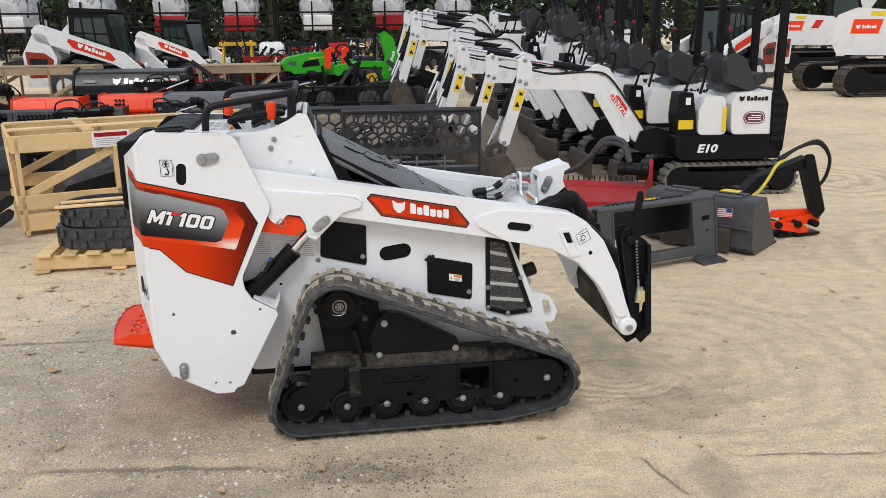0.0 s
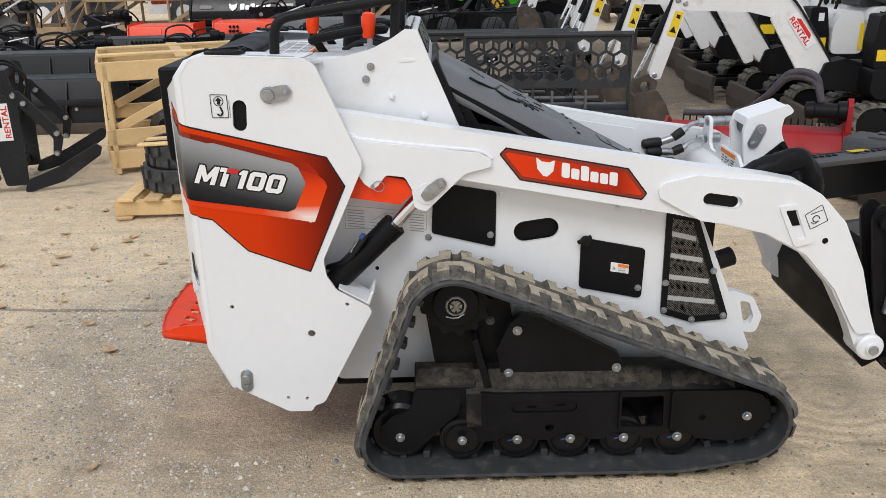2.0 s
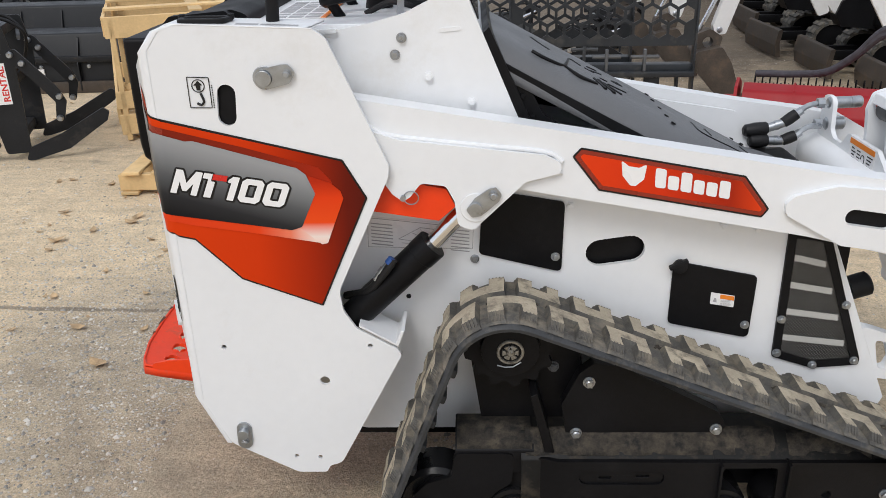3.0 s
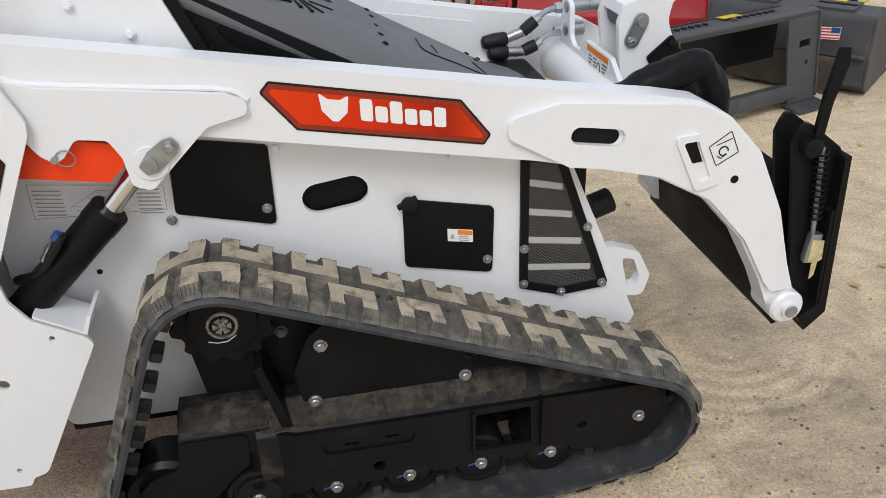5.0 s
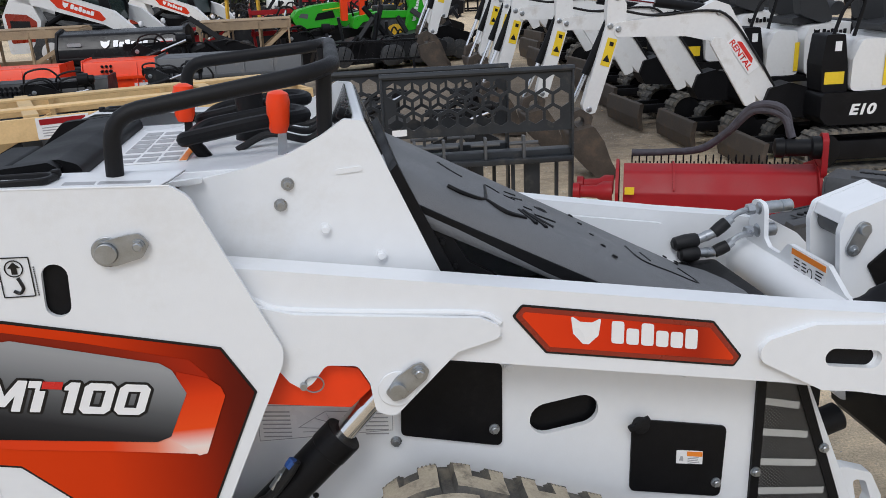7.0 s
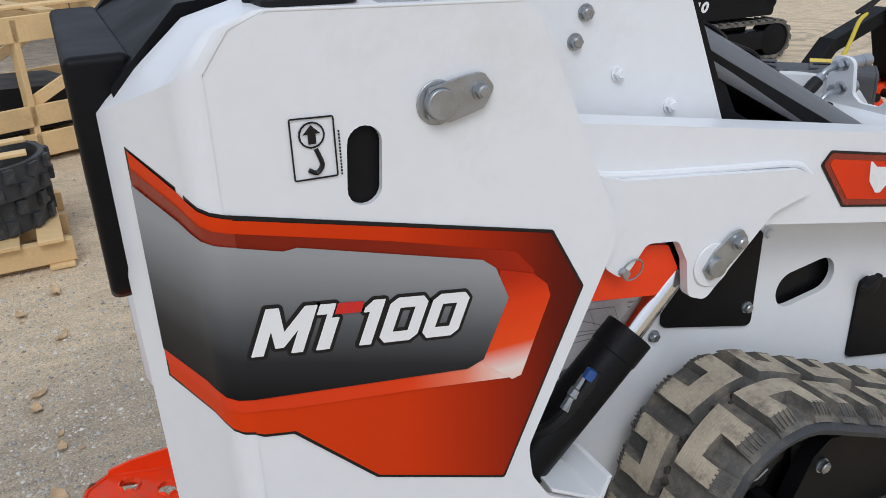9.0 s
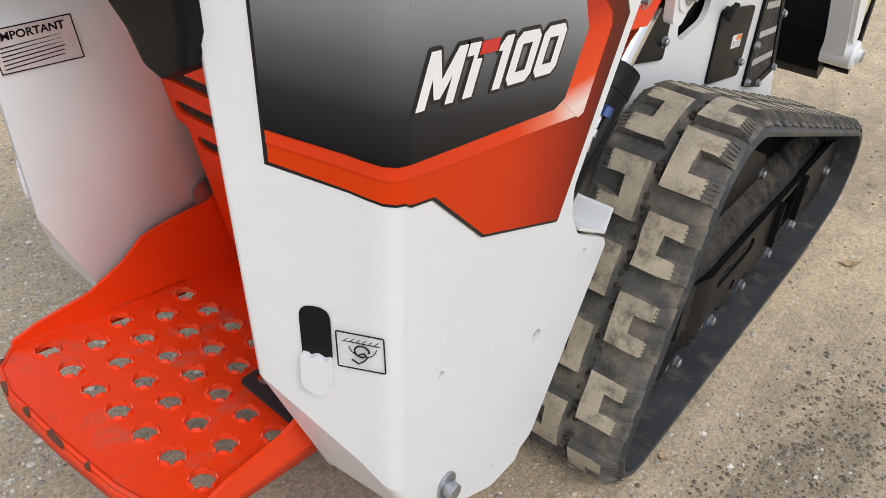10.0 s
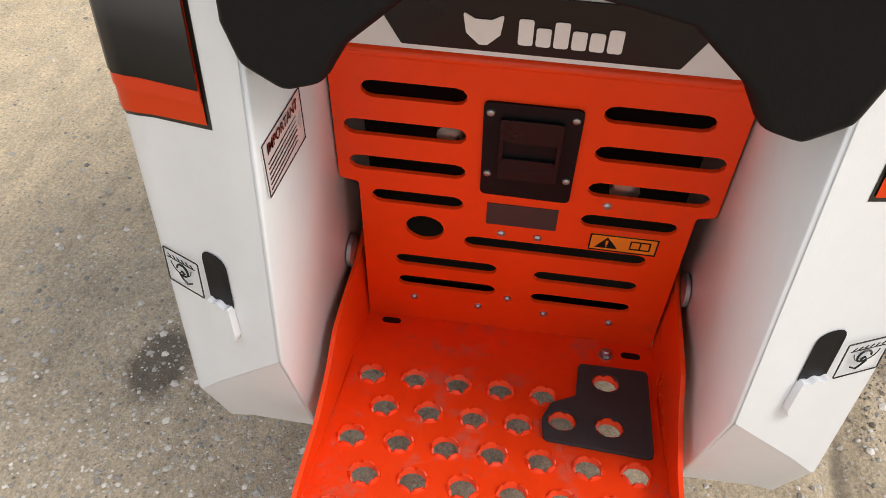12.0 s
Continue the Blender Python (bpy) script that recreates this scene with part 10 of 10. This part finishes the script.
for i, (x, y, a, k, word) in enumerate(((-6.7, 6.65, 8, DARKST, "black"), (-5.6, 6.85, -12, BLACK, "black"), (-4.5, 6.75, 15, DARKST, "black"), (-3.4, 6.9, -8, GREYSTEEL, "grey"),
                                        (-6.4, 8.0, 20, BLACK, "black"), (-5.0, 8.3, -20, DARKST, "black"), (-3.7, 8.6, 10, BLACK, "black"), (-2.5, 9.3, -14, DARKST, "black"),
                                        (-7.2, 10.7, 5, DARKST, "black"), (-6.3, 12.4, -18, BLACK, "black"), (-3.2, 12.2, 12, BLACK, "black"), (-8.0, 12.4, -6, GREYSTEEL, "grey"),
                                        (-3.1, 16.2, 9, REDP, "red"), (-1.8, 18.2, -15, DARKST, "black"), (-0.9, 14.6, 12, BLACK, "black"), (-2.2, 19.3, 20, YELP, "yellow"), (-2.9, 20.2, -10, REDP, "red"), (1.6, 17.4, 16, DARKST, "black"), (-0.6, 20.6, -22, ORANGE, "orange"), (0.6, 19.4, 8, DARKST, "black"))):
    coupler_attachment(pose(x, y, 0, 0, 0, a) @ Matrix.Scale(0.78 if y < 11 else 1.0, 4), 300 + i, k, word + " hydraulic attachment with looped hoses on the dirt")
rr_ = random.Random(11)
tones = ((DARKST, "black"), (BLACK, "black"), (REDP, "red"), (YELP, "yellow"), (GREYSTEEL, "grey"), (ORANGE, "orange"))
spots = [(-6.2, 21.5, 3), (-2.2, 23.0, 2), (-2.0, 21.2, 5), (-1.0, 22.4, 3), (0.2, 21.6, 0), (1.2, 22.3, 1), (-0.4, 24.2, 0), (-2.4, 24.6, 1), (0.9, 25.4, 2), (2.0, 24.8, 0), (-6.9, 8.4, 1), (-7.6, 9.6, 4),
         (-1.9, 16.5, 0), (-0.9, 17.0, 2), (-2.5, 13.8, 1), (-1.4, 20.0, 3), (-0.2, 18.0, 0), (2.2, 19.5, 1), (-7.2, 7.1, 0), (-9.0, 30.0, 1), (-6.8, 30.5, 0), (2.4, 29.0, 0), (0.0, 29.5, 4), (-11.5, 30.5, 0), (4.2, 31.0, 1), (6.5, 24.0, 0), (7.5, 28.0, 1), (9.5, 26.0, 0), (-3.0, 31.5, 0), (-0.1, 13.4, 1), (0.9, 13.7, 0), (1.5, 14.4, 1)]
for i, (x, y, k) in enumerate(spots):
    implement(pose(x, y, 0, 0, 0, rr_.uniform(-25, 25)), 50 + i, tones[k][0], tones[k][1] + " steel farm implement with hoses on the ground")
for i, (x, y, a, k, word) in enumerate(((-0.45, 5.0, 14, GREYSTEEL, "grey"), (0.55, 5.3, -10, DARKST, "black"), (-0.1, 6.6, 22, GREYSTEEL, "grey"), (1.0, 6.9, -16, DARKST, "black"))):
    coupler_attachment(pose(x, y, 0, 0, 0, a) @ Matrix.Scale(0.6, 4), 420 + i, k, word + " hydraulic attachment lying behind a guard panel")


def water_tank(m, label):
    """A pale moulded tank in a black frame."""
    t = thing("spray_tank", label, "tank", m, group="spray tanks")
    bm = B()
    lathe(bm, (-0.45, 0, 0.85), (1, 0, 0), [(0, 0.08), (0.03, 0.26), (0.12, 0.34), (0.30, 0.35), (0.32, 0.36), (0.34, 0.35), (0.60, 0.35), (0.78, 0.34), (0.87, 0.26), (0.90, 0.08)], 24)
    tk = part("tank", bm, mat("pale_poly_tank", (0.70, 0.70, 0.67), 0.4, var=0.08), t)
    bm = B()
    lathe(bm, (0, 0, 1.19), (0, 0, 1), [(0, 0.10), (0.05, 0.10), (0.055, 0.12), (0.09, 0.12), (0.10, 0.09)], 16)
    part("cap", bm, BLACK, tk)
    for x in (-0.35, 0.35):
        board(t, (x, -0.3, 0.0), (x, -0.3, 0.95), 0.05, 0.05, BLACK, (0, 1, 0), "post")
        board(t, (x, 0.3, 0.0), (x, 0.3, 0.95), 0.05, 0.05, BLACK, (0, 1, 0), "post")
        board(t, (x, -0.32, 0.48), (x, 0.32, 0.48), 0.06, 0.05, BLACK, name="rail")
    return t


tk1 = water_tank(pose(-1.9, 27.0, 0, 0, 0, 10), "pale plastic spray tank on a black frame")
copy_thing(tk1, pose(-5.4, 24.6, 0, 0, 0, -15) @ Matrix.Scale(1.1, 4))
copy_thing(tk1, pose(-4.9, 26.4, 0, 0, 0, 30))
for i, (x, y, a, n) in enumerate(((-3.3, 24.0, 8, 3), (-0.3, 26.2, -6, 2), (1.3, 28.2, 12, 4), (-6.6, 26.5, 4, 3))):
    for k in range(n):
        pallet("pallet", pose(x + 0.03 * k, y, 0.135 * k, 0, 0, a + 2 * k), 1.2, 1.0, WOODOLD, "weathered pine pallet in a stack between implements")


def hitch_frame(m, seed, tone, label):
    """A tall mast attachment: uprights, cross bars, a leaning ram and hoses."""
    r = random.Random(seed)
    t = thing("mast_attachment", label, "attachment", m)
    h = r.uniform(1.0, 1.5)
    for x in (-0.4, 0.4):
        board(t, (x, 0, 0), (x + r.uniform(-0.1, 0.1), 0.15, h), 0.10, 0.05, tone, (0, 1, 0), "upright")
    for z in (0.2, h * 0.55, h - 0.08):
        board(t, (-0.48, 0.08, z), (0.48, 0.08, z), 0.09, 0.05, tone, name="cross_bar")
    bm = B()
    cyl(bm, (-0.2, -0.12, 0.25), (0.15, -0.05, h * 0.7), 0.05, 12)
    part("ram_barrel", bm, BLACKG, t)
    bm = B()
    cyl(bm, (0.14, -0.06, h * 0.68), (0.24, -0.03, h * 0.95), 0.024, 10)
    part("ram_rod", bm, CHROME, t)
    for i in range(4):
        p = Vector((r.uniform(-0.4, 0.1), -0.1, h * r.uniform(0.6, 1.0)))
        bm = B()
        tube(bm, curve_pts([p, p + Vector((0.12, -0.1, 0.18)), p + Vector((0.36, -0.08, 0.10)), p + Vector((0.42, 0, -0.25))], 5), 0.02, 7)
        part("hose", bm, HOSE, t)
    return t


for i, (x, y, a, k, word) in enumerate(((-1.5, 15.6, 12, REDP, "red"), (-2.3, 17.6, -18, YELP, "yellow"), (-0.6, 16.0, 24, DARKST, "black"), (-1.2, 19.0, -8, GREYSTEEL, "grey"), (0.3, 17.8, 15, DARKST, "black"), (1.0, 20.8, -20, GREYSTEEL, "grey"), (-3.0, 25.4, 6, DARKST, "black"), (-0.9, 28.0, -12, REDP, "red"), (2.6, 22.4, 10, DARKST, "black"), (1.9, 26.6, -15, YELP, "yellow"))):
    hitch_frame(pose(x, y, 0, 0, 0, a), 700 + i, k, word + " steel mast attachment standing among implements")
hp = thing("red_hopper", "red spreader hopper on a black frame", "spreader", pose(0.45, 26.6, 0, 0, 0, 4) @ Matrix.Diagonal((0.8, 0.8, 0.92, 1)))
bm = B()
plate(bm, rounded([(-0.35, 0.7), (0.35, 0.7), (0.62, 1.25), (0.62, 1.32), (-0.62, 1.32), (-0.62, 1.25)], 0.03), -0.4, 0.4)
part("hopper", bm, mat("bright_red", (0.55, 0.02, 0.015), 0.4, var=0.08), hp, bevel=0.02)
for s in (-1, 1):
    board(hp, (-0.4, s * 0.3, 0.0), (-0.3, s * 0.3, 0.75), 0.06, 0.06, BLACK, (0, 1, 0), "leg")
    board(hp, (0.4, s * 0.3, 0.0), (0.3, s * 0.3, 0.75), 0.06, 0.06, BLACK, (0, 1, 0), "leg")


# ---------------------------------------------------------------- trees behind the yard
LEAF = mat("dark_foliage", (0.035, 0.055, 0.022), 0.7, var=0.4, scale=2)
BARK = mat("bark", (0.09, 0.07, 0.055), 0.9, var=0.3, scale=8, bump=0.4, bscale=40)


def tree(m, seed, h, label, spread=2.2):
    r = random.Random(seed)
    t = thing("tree", label, "tree", m, group="trees behind the yard")
    bm = B()
    path = [Vector((0, 0, -0.1)), Vector((r.uniform(-.1, .1), r.uniform(-.1, .1), h * 0.35)), Vector((r.uniform(-.3, .3), r.uniform(-.3, .3), h * 0.7)), Vector((r.uniform(-.3, .3), 0, h))]
    cp = curve_pts(path, 5)
    tube(bm, cp, [0.22 * (1 - 0.9 * i / (len(cp) - 1)) + 0.02 for i in range(len(cp))], 8)
    tips = []
    for i in range(26):
        z = h * (0.08 + 0.85 * i / 26)
        a = r.uniform(0, 6.28)
        l = spread * (1.05 - 0.75 * z / h) * r.uniform(0.7, 1.1)
        q = Vector((math.cos(a) * l, math.sin(a) * l, z + l * r.uniform(-0.05, 0.3)))
        tube(bm, [Vector((0, 0, z)), Vector((q.x * 0.5, q.y * 0.5, z + l * 0.1)), q], [0.05, 0.035, 0.012], 5)
        tips.append((Vector((0, 0, z)), q))
    part("trunk", bm, BARK, t)
    vs, fs = [], []
    for a, q in tips:
        for j in range(120):
            c = a.lerp(q, r.uniform(0.2, 1.08)) + Vector((r.gauss(0, 0.28), r.gauss(0, 0.28), r.gauss(0, 0.2)))
            d = Vector((r.gauss(0, 1), r.gauss(0, 1), r.gauss(0, 0.6))).normalized() * r.uniform(0.10, 0.24)
            e = d.cross(Vector((r.gauss(0, 1), r.gauss(0, 1), r.gauss(0, 1)))).normalized() * r.uniform(0.06, 0.12)
            k = len(vs)
            vs += [tuple(c - d), tuple(c + e), tuple(c + d), tuple(c - e)]
            fs.append((k, k + 1, k + 2, k + 3))
    me = bpy.data.meshes.new("crown")
    me.from_pydata(vs, [], fs)
    me.materials.append(LEAF)
    ob = new("crown", me)
    ob.parent = t
    ob["kind"] = "stuff"
    return t


t1 = tree(pose(-30, 47, 0), 1, 8.0, "dark evergreen tree behind the yard", 2.4)
t2 = tree(pose(-26, 49, 0), 2, 7.0, "dark bushy tree behind the yard", 2.8)
rt = random.Random(8)
for i in range(34):
    x = -24 + 2.3 * i + rt.uniform(-0.6, 0.6)
    y = 47 + rt.uniform(-2, 5) - max(0, x - 16) * 0.35
    copy_thing(t1 if i % 2 else t2, pose(x, y, 0, 0, 0, rt.uniform(0, 360)) @ Matrix.Scale(rt.uniform(0.8, 1.25), 4))
for i in range(22):
    x = -30 + 3.4 * i
    copy_thing(t2, pose(x, 55 + rt.uniform(-1, 2), 0, 0, 0, rt.uniform(0, 360)) @ Matrix.Scale(rt.uniform(1.1, 1.5), 4))

# ---------------------------------------------------------------- loose stones and leaves
rs = random.Random(21)
vs, fs = [], []
def stone(x, y, r):
    if -1.42 < x < -0.6 and abs(y) < 0.33:
        return
    z = rise(x, y)
    k = len(vs)
    a0 = rs.uniform(0, 6.28)
    n = 5
    for j in range(n):
        a = a0 + 6.283 * j / n
        q = r * rs.uniform(0.7, 1.2)
        vs.append((x + q * math.cos(a), y + q * math.sin(a), z + r * rs.uniform(0.05, 0.3)))
    vs.append((x + rs.uniform(-.2, .2) * r, y + rs.uniform(-.2, .2) * r, z + r * rs.uniform(0.6, 0.95)))
    for j in range(n):
        fs.append((k + j, k + (j + 1) % n, k + n))
    for j in range(n):
        vs.append((vs[k + j][0], vs[k + j][1], z - r * 0.4))
    for j in range(n):
        fs.append((k + j, k + n + 1 + j, k + n + 1 + (j + 1) % n, k + (j + 1) % n))
for i in range(22000):
    if i % 2 == 0:
        x, y = rs.gauss(-1.4, 0.8), rs.gauss(0.3, 0.9)
    else:
        x, y = rs.uniform(-4.5, 5.5), rs.uniform(-2.6, 6.0)
    stone(x, y, min(0.013, (0.0036 if i % 9 == 0 else 0.0018) * math.exp(abs(rs.gauss(0, 0.55)))))
for i in range(15000):
    x, y = rs.gauss(-1.75, 0.75), rs.gauss(0.45, 1.1)
    stone(x, y, min(0.009, 0.0024 * math.exp(abs(rs.gauss(0, 0.55)))))
STONE = mat("grit", (0.50, 0.47, 0.42), 0.9, var=0.3, scale=3)
N, L = STONE.node_tree.nodes, STONE.node_tree.links
geo, hs, rv = N.new("ShaderNodeNewGeometry"), N.new("ShaderNodeHueSaturation"), N.new("ShaderNodeMapRange")
rv.inputs["To Min"].default_value, rv.inputs["To Max"].default_value = 0.45, 1.35
L.new(geo.outputs["Random Per Island"], rv.inputs["Value"])
L.new(rv.outputs[0], hs.inputs["Value"])
src = N["Principled BSDF"].inputs["Base Color"].links[0].from_socket
L.new(src, hs.inputs["Color"])
L.new(hs.outputs[0], N["Principled BSDF"].inputs["Base Color"])
me = bpy.data.meshes.new("gravel")
me.from_pydata(vs, [], fs)
me.materials.append(STONE)
tagged(new("gravel", me), "loose pale grit and small stones on the dirt", "gravel", kind="stuff")
vs, fs = [], []
for i in range(1500):
    k = rs.random()
    if i % 8:
        x, y = -0.62 + 0.62 * k + rs.gauss(0, 0.09), -0.72 - 0.13 * k + rs.gauss(0, 0.08)
    elif i % 2:
        x, y = rs.gauss(-0.79, 0.06), rs.gauss(0.69, 0.045)
    else:
        x, y = rs.gauss(1.0, 0.3), rs.gauss(-0.42, 0.14)
    stone(x, y, min(0.007, 0.0017 * math.exp(abs(rs.gauss(0, 0.6)))))
me = bpy.data.meshes.new("soil_clods")
me.from_pydata(vs, [], fs)
me.materials.append(mat("damp_soil", (0.17, 0.138, 0.105), 0.95, var=0.5, scale=40))
tagged(new("soil_clods", me), "dark damp soil clods scattered along a scrape", "soil", kind="stuff")
vs, fs = [], []
def leaf(x, y, s):
    z = rise(x, y) + 0.004
    a = rs.uniform(0, 6.28)
    c, d = math.cos(a), math.sin(a)
    k = len(vs)
    curl = rs.uniform(0.2, 0.6) * s
    for u, v, h in ((-1, 0, curl), (-0.4, 0.45, 0.3 * curl), (0.3, 0.5, 0.4 * curl), (1, 0.1, curl), (0.4, -0.45, 0.5 * curl), (-0.5, -0.4, 0.2 * curl), (0, 0, 0)):
        vs.append((x + s * (u * c - v * d), y + s * (u * d + v * c), z + h))
    for j in range(6):
        fs.append((k + j, k + (j + 1) % 6, k + 6))
for i in range(46):
    leaf(rs.uniform(-3.1, -1.35), rs.uniform(0.3, 2.6), rs.uniform(0.022, 0.048))
for i in range(50):
    leaf(rs.uniform(-3.3, -1.3), rs.uniform(0.6, 3.2), rs.uniform(0.010, 0.02))
for i in range(90):
    leaf(rs.uniform(-4, 6), rs.uniform(-2, 8), rs.uniform(0.01, 0.028))
for i in range(16):
    leaf(rs.uniform(1.6, 3.6), rs.uniform(0.2, 2.2), rs.uniform(0.014, 0.03))
leaf(-0.50, -0.735, 0.034)
me = bpy.data.meshes.new("fallen_leaves")
me.from_pydata(vs, [], fs)
me.materials.append(mat("dry_leaf", (0.46, 0.32, 0.18), 0.8, var=0.4, scale=25))
tagged(new("fallen_leaves", me), "dry tan fallen leaves scattered on the dirt", "leaves", kind="stuff")
